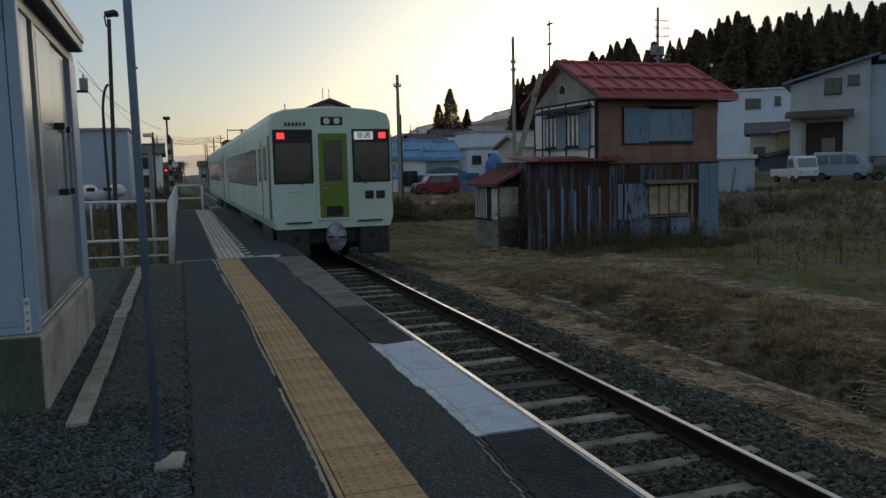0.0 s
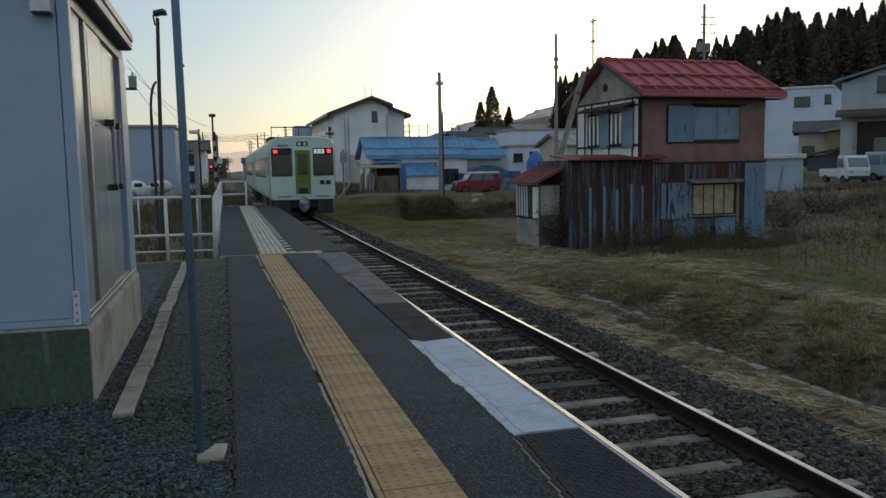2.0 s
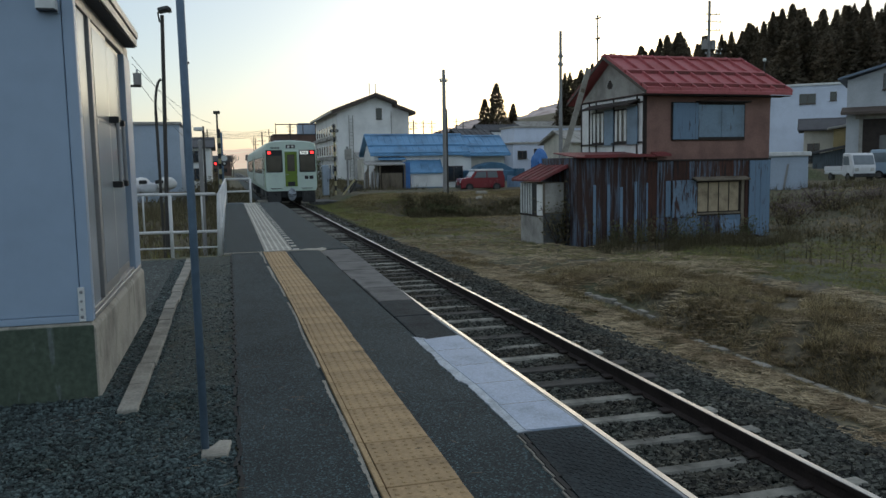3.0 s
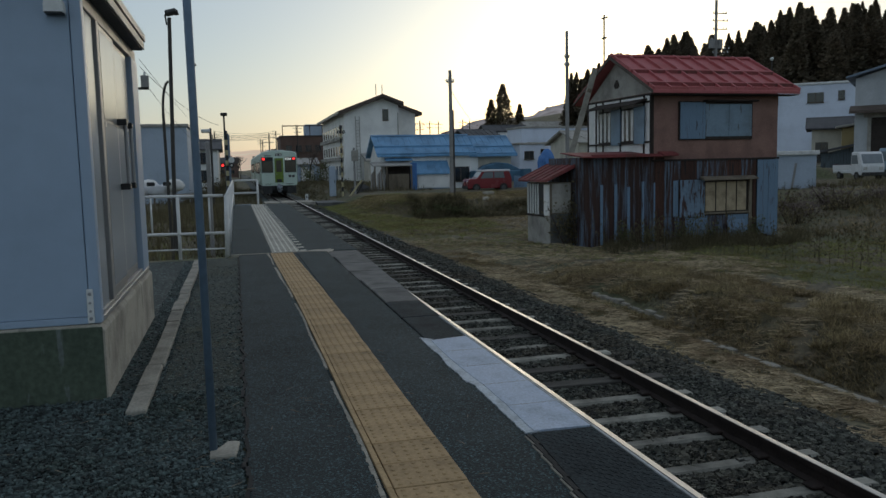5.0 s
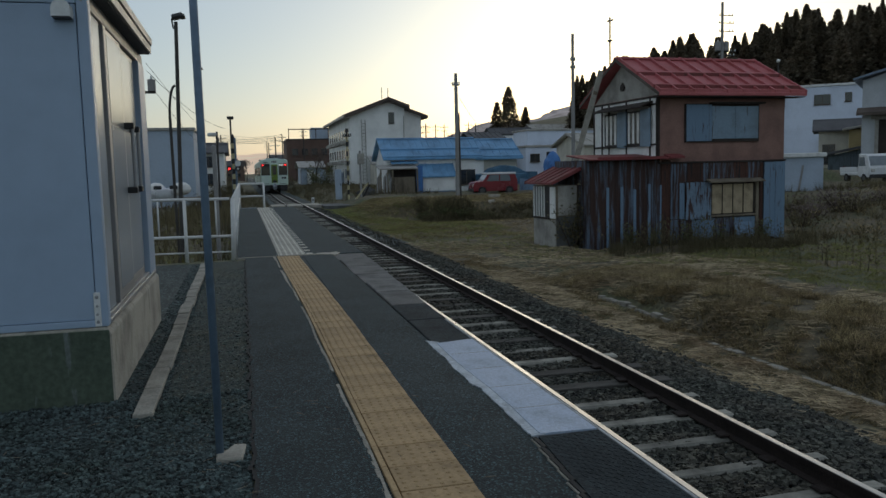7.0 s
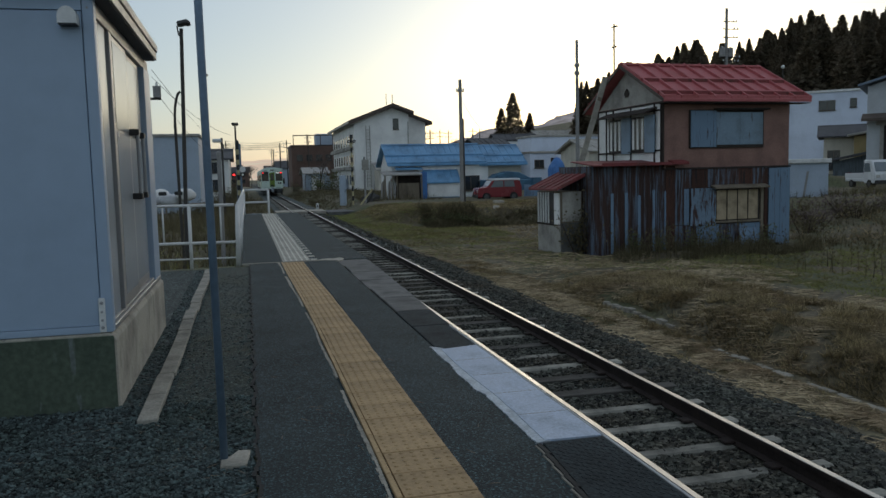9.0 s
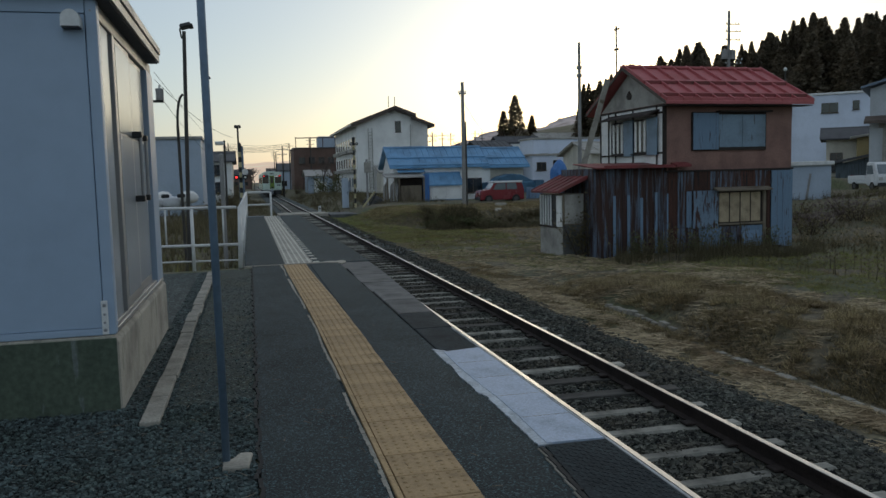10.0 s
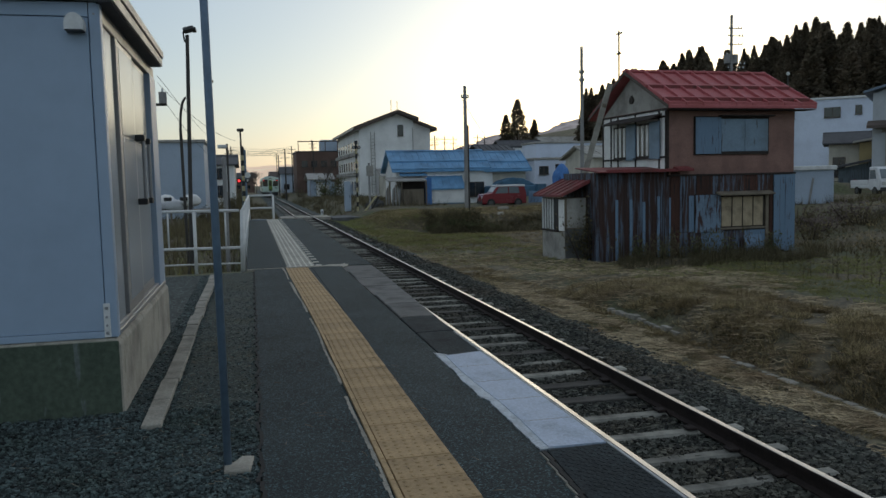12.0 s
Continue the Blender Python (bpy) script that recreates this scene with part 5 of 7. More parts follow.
def simple_building(name, label, x, y, z, w, d, h, wall, roof, kind="flat", rise=1.2, wins=(), rz=0, ridge="x", category="house", swins=(), over=0.5):
    t = thing(name, label, category, x, y, z, rz)
    part("wall", box(0, 0, -1.5, w, d, h), wall, t)
    if kind == "flat":
        part("roof", box(-0.15, -0.15, h, w + 0.15, d + 0.15, h + 0.22, 0.03), roof, t)
    elif kind == "shed":
        part("gable_wall", prism([(0, h - 0.05), (w, h - 0.05), (w, h + rise), ], "y", 0.0, d), wall, t)
        part("roof", prism([(-over, h - 0.05), (-over, h + 0.12), (w + over, h + rise + 0.32), (w + over, h + rise + 0.12)], "y", -over, d + over, 0.02), roof, t)
    else:
        if ridge == "x":
            part("gable_wall", prism([(0.01, h), (d - 0.01, h), (d / 2, h + rise - 0.15)], "x", 0.0, w), wall, t)
        else:
            part("gable_wall", prism([(0.01, h), (w - 0.01, h), (w / 2, h + rise - 0.15)], "y", 0.0, d), wall, t)
        gable_roof(t, 0, w, 0, d, h, h + rise, ridge, roof, over, 0.14, 8)
    for x0, z0, x1, z1 in wins:
        add_window(t, "window", x0, z0, x1, z1, 0, M["brown_trim"], M["glass"], 2 if x1 - x0 > 0.8 else 1)
    for y0, z0, y1, z1 in swins:
        add_window(t, "side_window", y0, z0, y1, z1, 0, M["brown_trim"], M["glass"], 2, -1, "y")
    return t


b = simple_building("brick_building", "flat-roofed brown brick building with rooftop frame", 9.3, 150, -0.5, 9.0, 14, 8.8, M["brick_far"], M["dark_roof"],
                    wins=[(1 + k * 2.0, 5.6, 2.3 + k * 2.0, 7.0) for k in range(4)], category="building")
for x in (0.4, 3.2, 6.0, 8.6):
    part("roof_frame_post", box(x, 0.2, 9.0, x + 0.15, 0.35, 11.2), M["rust"], b)
part("roof_frame_beam", box(0.4, 0.2, 10.9, 8.75, 0.35, 11.1), M["rust"], b)
part("roof_hut", box(5.5, 4, 8.9, 9.0, 9, 11.5), M["wall_blue"], b)
simple_building("blue_grey_warehouse", "plain pale blue-grey windowless warehouse", -9.6, 56, -0.8, 6.35, 14, 5.7, M["wall_blue"], M["fascia"], category="warehouse")
simple_building("far_house", "white house with grey roof beyond the crossing", -4.7, 82, -0.6, 2.9, 9, 4.6, M["wall_white"], M["dark_roof"], "gable", 1.0, [(0.6, 1.0, 2.0, 2.3), (0.6, 3.0, 2.0, 4.2)], ridge="x")
simple_building("far_house", "cream house with dark roof far along the line", -7.2, 110, -0.6, 5.0, 10, 5.2, M["wall_cream"], M["dark_roof"], "gable", 1.8, [(0.6, 1.0, 2.0, 2.3), (2.9, 3.2, 4.3, 4.5)], ridge="x")
simple_building("far_house", "small pale house far along the line", 7.5, 185, -0.6, 7, 8, 5.0, M["wall_blue"], M["dark_roof"], "gable", 1.8, [(0.6, 1.0, 2.0, 2.3), (4.0, 3.2, 5.4, 4.5)], ridge="x")
simple_building("far_house", "brown house with dark roof far down the line", -5.5, 240, -0.6, 6.5, 8, 4.6, M["brick_far"], M["dark_roof"], "gable", 1.8, [(0.8, 1.0, 2.2, 2.3), (3.9, 1.0, 5.3, 2.3)], ridge="x")
simple_building("far_house", "weathered grey house far down the line", 6.8, 262, -0.6, 7.5, 8, 5.2, M["wall_grey"], M["brown_trim"], "gable", 1.8, [(0.8, 1.0, 2.2, 2.3), (4.4, 1.0, 5.8, 2.3)], ridge="x")
simple_building("far_house", "low pale house beside the apartment block", 9.6, 120, -0.6, 3.6, 8, 3.0, M["wall_blue"], M["fascia"], "gable", 1.0, [(0.4, 0.9, 1.8, 2.0)], ridge="x")
simple_building("far_house", "white flat-roofed house behind the trees", 31, 88, 0.2, 16, 8, 5.6, M["wall_white"], M["dark_roof"], wins=[(2, 2.8, 4.2, 4.2), (6, 2.8, 7.6, 4.2), (11, 2.8, 13.4, 4.2)])
simple_building("far_house", "cream house with pale eaves behind the old house", 31.8, 62, 0.0, 9, 7, 3.6, M["wall_cream"], M["plaster"], "gable", 1.2, [(1, 1.0, 2.8, 2.4), (5, 1.0, 7, 2.4)])
simple_building("far_house", "house with snow-pale roof on the slope", 29, 105, 0.5, 10, 8, 3.4, M["wall_cream"], M["brown_trim"], "gable", 1.2, [(2, 1.8, 4.2, 3.2)])
simple_building("far_house", "dark barn-like house between trees", 24.8, 74, 0.0, 3.2, 6, 4.6, M["brown_trim"], M["dark_roof"], "gable", 1.0)
simple_building("far_house", "small white house among trees on the slope", 41, 112, 3.2, 7, 6, 3.6, M["wall_white"], M["dark_roof"], "gable", 1.5, [(1, 1.0, 2.6, 2.4), (4.2, 1.0, 5.8, 2.4)])
simple_building("far_house", "cream house with pale roof on the slope", 50, 116, 3.6, 8, 6, 4.2, M["wall_cream"], M["plaster"], "gable", 1.3, [(1, 1.4, 2.6, 2.8), (4.2, 1.4, 6.0, 2.8)])
simple_building("far_house", "white flat-roofed house on the slope", 44.5, 98, 1.0, 9, 6, 5.4, M["wall_white"], M["dark_roof"], "flat", 1.3, [(1, 3.4, 2.6, 4.6), (5.2, 3.4, 6.6, 4.6)])
simple_building("far_house", "white flat-roofed house with dark windows between the roofs", 29.9, 72, 0.2, 3.4, 6, 3.5, M["wall_cool"], M["plaster"], "flat", 1.0, [(0.5, 1.9, 1.6, 2.8), (2.4, 2.2, 3.2, 3.0)])
simple_building("far_house", "long white terrace house with small windows", 33.4, 80, 0.6, 9.0, 5, 5.3, M["wall_cool"], M["plaster"], "flat", 0.9, [(0.8 + 1.7 * k, 2.6, 1.8 + 1.7 * k, 3.6) for k in range(5)])
simple_building("white_building", "large white two-storey building with small dark windows", 52.5, 62, 0.8, 15, 9, 8.1, M["wall_cool"], M["white_steel"], "flat", 0.8,
                [(0.6, 6.3, 1.7, 7.3), (4.4, 6.3, 5.9, 7.3), (7.2, 6.5, 7.8, 7.4), (0.7, -0.4, 2.2, 0.8)], rz=-40, category="building")
simple_building("farmhouse", "house with dark grey roof and pale walls", 48.2, 50.6, 0.6, 4.6, 5, 3.5, M["wall_cream"], M["dark_roof"], "gable", 1.0, [(0.3, 0.6, 1.3, 2.3)], rz=-40, ridge="x")
simple_building("ochre_shed", "ochre-walled shed with a pale worn roof", 48.4, 47.6, 0.6, 3.4, 1.6, 3.4, M["wall_yellow"], M["plaster"], "shed", 0.5, rz=-40)
simple_building("tool_lean_to", "dark corrugated lean-to with tools and boards", 43.4, 44.6, 0.4, 2.4, 2, 1.5, M["shutter_dark"], M["dark_roof"], "shed", 0.5, rz=-40, category="shed")
g = simple_building("garage_house", "pale two-storey workshop with dark panel for the shade in the open doorway", 43.8, 42.0, 0.3, 5.3, 7, 7.0, M["wall_grey"], M["blue_grey_roof"], "shed", 1.6,
                    [(2.3, 6.15, 3.45, 7.3), (3.85, 6.75, 4.6, 7.45)], category="workshop", over=0.6, rz=-46)
part("wing_wall", box(5.3, 0.4, -1.5, 11.5, 7, 8.1), M["wall_blue"], g)
part("wing_roof", prism([(5.8, 8.35), (5.8, 8.65), (11.9, 8.85), (11.9, 8.55)], "y", -0.2, 7.4), M["blue_grey_roof"], g)
# no real opening: a flat dark panel paints the shaded interior
part("doorway", box(1.1, -0.03, -0.2, 3.6, 0.02, 4.1), M["timber"], g, "dark panel for the shade in the open doorway")
part("door_light", box(2.2, -0.05, 1.6, 3.1, -0.02, 2.9), M["glass_sky"], g)
part("canopy", prism([(0.0, 4.75), (-1.2, 4.40), (-1.2, 4.6), (0.0, 5.0)], "x", -0.3, 4.3), M["brown_trim"], g)
part("door_jamb", box(0.85, -0.08, -0.2, 1.1, 0.02, 4.2), M["plaster"], g)
part("door_beam", box(0.6, -0.10, 4.12, 3.9, -0.02, 4.45), M["plaster"], g)
w = simple_building("white_hut", "small white sheet-metal hut beside the field", 26.6, 30.6, -0.10, 2.15, 1.6, 1.85, M["wall_blue"], M["white_steel"], "flat", rz=-40, category="hut")
part("brace", box(0.95, -0.05, 0.0, 1.05, -0.01, 1.6), M["pole_concrete"], w, at=pose(0, 0, 0, 0, 8, 0))
rw = thing("retaining_wall", "low concrete retaining wall under the parking place", "wall", 35.8, 33.6, -0.85, -42)
for k in range(4):
    part("wall_block", box(k * 2.0, 0, -0.6, k * 2.0 + 1.98, 0.3, 0.75, 0.02), M["concrete"], rw)


# ---- vehicles ----
def vehicle(name, label, x, y, z, rz, paint, profile, width, windows, roof_paint=None, wheel_r=0.28, wheels=(0.6, 2.7), screen=None):
    """profile: outline in length and height; windows: list of outlines on the flanks; y is across."""
    t = thing(name, label, "car", x, y, z, rz)
    part("body", prism(profile, "y", 0, width, 0.05), paint, t)
    if roof_paint:
        top = max(p[1] for p in profile)
        xs = [p[0] for p in profile if p[1] > top - 0.05]
        part("roof", box(min(xs) - 0.10, -0.014, top - 0.10, max(xs) + 0.07, width + 0.014, top + 0.05, 0.03), roof_paint, t)
    for outline in windows:
        for a, b in ((-0.012, 0.02), (width - 0.02, width + 0.012)):
            part("side_window", prism(outline, "y", a, b), M["car_glass"], t)
    if screen:
        (x0, z0), (x1, z1) = screen
        part("windscreen", prism([(x0 - 0.02, z0), (x1 - 0.02, z1), (x1 + 0.02, z1), (x0 + 0.02, z0)], "y", 0.10, width - 0.10), M["car_glass"], t)
    for wx in wheels:
        for a, b, c in ((-0.02, 0.16, -0.03), (width - 0.16, width + 0.02, width + 0.03)):
            w = part("wheel", tube((wx, a, wheel_r), (wx, b, wheel_r), wheel_r, None, 18), M["rubber"], t)
            part("rim", tube((wx, min(a, c), wheel_r), (wx, max(min(a, c) + 0.02, c), wheel_r), wheel_r * 0.6, None, 12), M["wheel_steel"], w)
    f = min(p[0] for p in profile)
    e = max(p[0] for p in profile)
    for yy in (0.12, width - 0.36):
        part("headlight", box(f - 0.015, yy, 0.62, f + 0.06, yy + 0.24, 0.82, 0.02), M["lens"], t)
        part("tail_light", box(e - 0.05, yy, 0.7, e + 0.012, yy + 0.2, 0.95, 0.02), M["car_red"], t)
    part("bumper", box(f - 0.04, 0.05, 0.25, f + 0.1, width - 0.05, 0.48, 0.03), M["train_under"], t)
    return t


vehicle("kei_wagon", "dark red boxy wagon with white roof", 16.25, 49.0, -0.38, 0, M["car_red"],
        [(0, 0.25), (0, 0.75), (0.1, 0.95), (0.75, 1.02), (1.15, 1.55), (3.2, 1.58), (3.4, 1.0), (3.4, 0.25)], 1.48,
        [[(0.98, 1.0), (1.25, 1.45), (1.95, 1.47), (1.95, 1.0)], [(2.03, 1.0), (2.03, 1.47), (2.75, 1.47), (2.85, 1.0)]], M["car_white"], 0.31, (0.65, 2.75), ((0.82, 1.1), (1.12, 1.5)))
tk = vehicle("kei_truck", "small white flatbed truck", 38.4, 34.5, float(ground_z(37.8, 36)), 78, M["car_white"],
        [(0, 0.3), (-0.05, 0.9), (0.25, 1.65), (0.4, 1.75), (1.15, 1.75), (1.22, 0.62), (3.3, 0.62), (3.3, 0.40), (1.2, 0.40), (1.1, 0.3)], 1.48,
        [[(0.35, 1.0), (0.5, 1.55), (1.05, 1.55), (1.1, 1.0)]], None, 0.26, (0.5, 2.5), ((-0.0, 1.02), (0.23, 1.6)))
for y0, y1 in ((0.0, 0.05), (1.43, 1.48)):
    part("bed_side", box(1.3, y0, 0.625, 3.3, y1, 0.92, 0.01), M["car_white"], tk)
part("tailgate", box(3.25, 0.055, 0.625, 3.3, 1.425, 0.92, 0.01), M["car_white"], tk)
part("guard_frame", box(1.24, 0.1, 0.93, 1.28, 1.38, 1.5, 0.01), M["pole_dark"], tk)
vehicle("kei_van", "pale blue boxy delivery van", 42.6, 34.2, float(ground_z(42, 35)), 122, M["car_blue"],
        [(0, 0.3), (-0.05, 0.95), (0.45, 1.65), (0.7, 1.85), (3.2, 1.88), (3.35, 1.1), (3.35, 0.3)], 1.48,
        [[(0.45, 1.05), (0.75, 1.65), (1.3, 1.68), (1.3, 1.05)], [(1.4, 1.05), (1.4, 1.68), (2.2, 1.68), (2.2, 1.05)], [(2.3, 1.05), (2.3, 1.68), (3.1, 1.66), (3.2, 1.05)]], None, 0.27, (0.55, 2.7))
vehicle("estate_car", "dark olive tall wagon parked beside the van", 46.6, 33.6, float(ground_z(46, 34)), 140, M["car_green"],
        [(0, 0.3), (0, 0.85), (0.8, 1.05), (1.3, 1.65), (3.4, 1.68), (3.7, 1.0), (3.7, 0.3)], 1.6,
        [[(1.1, 1.05), (1.4, 1.55), (2.1, 1.57), (2.1, 1.05)], [(2.2, 1.05), (2.2, 1.57), (3.1, 1.55), (3.3, 1.05)]], None, 0.30, (0.75, 2.9))


# ---- poles, lamps, signals ----
def utility_pole(x, y, z, h, label="grey concrete utility pole", r=0.14, arms=(), material="pole_concrete", can=None, lean=0.0, off=0.0, tall=0.85):
    t = thing("utility_pole", label, "utility pole", x, y, z)
    part("pole_shaft", tube((0, 0, -0.5), (lean, 0, h), r, r * 0.62, 12), M[material], t)
    for zz, w in arms:
        a = part("cross_arm", box(off * w - w, -0.04, zz, off * w + w, 0.04, zz + 0.07), M["pole_dark"], t)
        for k in (-0.9, -0.45, 0.45, 0.9):
            part("insulator", tube((w * (k + off), 0, zz + 0.07), (w * (k + off), 0, zz + 0.24), 0.05, 0.04, 6), M["white_steel"], a)
    if can:
        for s in (0.42, -0.45) if off else (0.42,):
            part("transformer", tube((s, 0, can), (s, 0, can + tall), tall * 0.34, None, 12), M["pole_concrete"], t)
            part("bushing", tube((s, 0, can + tall), (s, 0, can + tall + 0.15), 0.05, None, 6), M["white_steel"], t)
        part("can_bracket", box(-0.7 if off else 0.0, -0.06, can - 0.1, 0.4 + 0.35 * tall, 0.06, can - 0.003), M["pole_dark"], t)
    return t


utility_pole(13.98, 45.5, -0.5, 8.4, "grey concrete utility pole behind the grassy bank", 0.17, ((7.6, 0.25),))
utility_pole(13.75, 44.2, -0.5, 5.7, "dark slim pole beside the bank", 0.07, (), "pole_dark")
utility_pole(24.7, 50.0, 0.0, 11.6, "tall grey utility pole behind the old house", 0.17, ((9.6, 0.2), (9.0, 0.2)))
utility_pole(45.5, 60.0, 1.0, 16.0, "utility pole with many cross arms and transformers", 0.20, ((14.7, 0.75), (14.0, 0.85), (13.2, 0.8), (11.3, 1.0), (10.9, 0.9)), can=11.4, off=0.55)
for px, py, ph in ((5.6, 120, 8), (8.4, 150, 10), (12.6, 148, 11), (6.4, 170, 9), (7.4, 210, 11), (28, 170, 12), (33, 190, 12), (24, 180, 10), (38, 210, 12), (44, 230, 12), (-3.2, 130, 9), (-4.5, 165, 10), (30, 120, 9), (31.5, 121, 10), (39, 150, 12), (41.8, 152, 12), (43.2, 150, 11.8), (48.8, 150, 12.2), (50.4, 150, 12)):
    utility_pole(px, py, -0.5, ph, "distant utility pole with cross arms", 0.15, ((ph - 0.7, 0.9), (ph - 1.5, 0.7)), "pole_dark")
utility_pole(-3.82, 31.72, -0.8, 7.1, "leaning dark wooden pole with a transformer box", 0.10, (), "pole_dark", can=5.92, lean=-0.02, tall=0.47)

w = thing("tv_antenna", "thin rooftop mast with television antenna", "antenna", 13.76, 24.7, 3.9)
part("mast", tube((0, 0, 0), (0, 0, 3.3), 0.03, None, 6), M["pole_dark"], w)
part("boom", tube((-0.10, 0, 3.15), (0.14, 0, 3.22), 0.03, None, 6), M["pole_dark"], w)
part("element", box(-0.05, -0.12, 2.4, 0.05, 0.12, 2.46), M["pole_dark"], w)
w = thing("round_lamp", "white globe lamp on a thin mast", "lamp", 27.77, 32.0, -0.1)
part("mast", tube((0, 0, 0), (0, 0, 6.9), 0.03, None, 6), M["pole_dark"], w)
bm = bmesh.new()
bmesh.ops.create_icosphere(bm, subdivisions=2, radius=0.10)
bmesh.ops.translate(bm, verts=bm.verts, vec=(0, 0, 7.0))
part("globe", bm, M["white_steel"], w, smooth=True)


def platform_lamp(x, y, z, h, label, s=1.0, lean=0.0):
    t = thing("platform_lamp", label, "lamp post", x, y, z)
    part("pole_shaft", tube((0, 0, 0), (lean, 0, h), 0.05 * s, 0.042 * s, 12), M["pole_dark"], t)
    head = part("lamp_head", box(-0.10, -0.20, -0.03, 0.16, 0.14, 0.07, 0.03), M["wheel_steel"], t, "tilted grey floodlight head", at=pose(lean + 0.02, 0, h + 0.09, 0, -14, 0))
    part("lamp_visor", box(0.10, -0.19, -0.045, 0.19, 0.13, 0.02, 0.01), M["pole_dark"], head)
    part("bracket", tube((lean - 0.06, 0, h - 0.16), (lean - 0.09, 0, h + 0.06), 0.018, None, 6), M["pole_dark"], t)
    part("bracket", tube((lean - 0.09, 0, h + 0.06), (lean + 0.02, 0, h + 0.13), 0.018, None, 6), M["pole_dark"], t)
    return t


platform_lamp(-1.43, 17.49, -0.6, 5.72, "dark lamp post behind the railing", lean=0.155)
bent = thing("bent_conduit_pole", "thin dark pole with a curved top", "pole", -1.575, 20.1, -0.6, exact=True)
part("pole_shaft", tube((0.02, 0, 0), (-0.012, 0, 3.6), 0.035, None, 8), M["pole_dark"], bent)
for k in range(6):
    a0, a1 = math.pi * (1 - k / 12), math.pi * (1 - (k + 1) / 12)
    part("curved_top", tube((0.15 + 0.162 * math.cos(a0), 0, 3.6 + 0.75 * math.sin(a0)), (0.15 + 0.162 * math.cos(a1), 0, 3.6 + 0.75 * math.sin(a1)), 0.03, None, 8), M["pole_dark"], bent)
w = platform_lamp(-1.49, 30.0, -0.6, 6.3, "distant lamp post with a small head", 0.9)
w = thing("small_lamp_post", "slim steel post with a small floodlight", "lamp post", -0.55, 49.0, -0.6)
part("pole_shaft", tube((0, 0, 0), (0, 0, 5.9), 0.08, 0.06, 10), M["pole_dark"], w)
part("sleeve", tube((0.12, -0.1, 0), (0.12, -0.1, 4.6), 0.18, None, 12), M["blue_pole"], w)
part("round_sign", tube((0.35, -0.3, 2.9), (0.35, -0.26, 2.9), 0.2, None, 14), M["white_steel"], w)
part("lamp_head", box(-0.22, -0.2, 5.8, 0.22, 0.2, 6.0, 0.05), M["pole_dark"], w)
part("side_lamp", box(-1.5, -0.2, 4.7, -0.9, 0.1, 4.95, 0.06), M["white_steel"], w)
part("side_post", tube((-0.9, 0, 0), (-0.9, 0, 5.0), 0.07, None, 8), M["pole_dark"], w)


def crossing_signal(x, y, z, h, lit, label, lamp=0.575, r=0.105):
    t = thing("crossing_signal", label, "crossing signal", x, y, z)
    n = 14
    for k in range(n):
        part("band", tube((0, 0, k * h / n), (0, 0, (k + 1) * h / n), r, None, 10), M["black" if k % 2 else "stripe_yellow"], t)
    for s in (-1, 1):
        p = part("lamp_hood", tube((s * 2.6 * r, -0.22, h * lamp), (s * 2.6 * r, 0.06, h * lamp), 1.6 * r, None, 14), M["black"], t)
        part("lamp_lens", tube((s * 2.6 * r, -0.24, h * lamp), (s * 2.6 * r, -0.2, h * lamp), 0.7 * r, None, 12), M["red_lamp" if lit and s < 0 else "lens"], p)
    part("bell", tube((0, 0, h), (0, 0, h + 0.25), 0.14, 0.1, 10), M["black"], t)


crossing_signal(-0.47, 47.5, -0.7, 4.6, True, "striped level crossing signal with a lit red lamp")
crossing_signal(7.62, 52.5, -0.5, 5.0, False, "striped level crossing signal with dark lamps", 0.95, 0.075)
w = thing("relay_cabinet", "pale blue steel equipment cabinet at the crossing", "cabinet", 6.75, 53, -0.5)
part("cabinet_body", box(0, 0, 0, 0.46, 0.5, 2.25, 0.03), M["wall_blue"], w)
part("cabinet_door", box(0.03, -0.03, 0.15, 0.43, 0.0, 2.12, 0.01), M["wall_blue"], w)
part("cabinet_door_handle", box(0.34, -0.06, 1.0, 0.38, -0.03, 1.2), M["black"], w)
w = thing("signal_post", "grey steel post with a control box near the crossing", "post", 8.6, 52.8, -0.5)
part("pole_shaft", tube((0, 0, 0), (0, 0, 3.6), 0.08, None, 10), M["pole_concrete"], w)
part("control_box", box(-0.2, -0.2, 2.6, 0.3, 0.1, 3.4, 0.03), M["plaster"], w)
w = thing("boom_barrier", "raised striped crossing barrier counterweight", "barrier", 7.8, 50.8, -0.55)
part("barrier_arm", box(-0.06, -0.05, 0, 0.06, 0.05, 1.6, 0.01), M["stripe_yellow"], w, at=pose(0, 0, 0, 0, 38, 0))
part("barrier_arm", box(-0.06, -0.05, 0, 0.06, 0.05, 1.3, 0.01), M["black"], w, at=pose(0.5, 0.3, 0, 0, 30, 0))
for x, y in ((5.2, 55),):
    w = thing("marker_stone", "small white trackside marker stone", "marker stone", x, y, -0.9)
    part("stone_body", box(-0.10, -0.10, 0, 0.10, 0.10, 0.55, 0.03), M["white_steel"], w)
    part("marking_bar", box(-0.04, -0.108, 0.26, 0.04, -0.099, 0.44), M["black"], w)
w = thing("bundle_heap", "heap of white plastic-wrapped bundles", "bundles", -6.3, 45, -0.2)
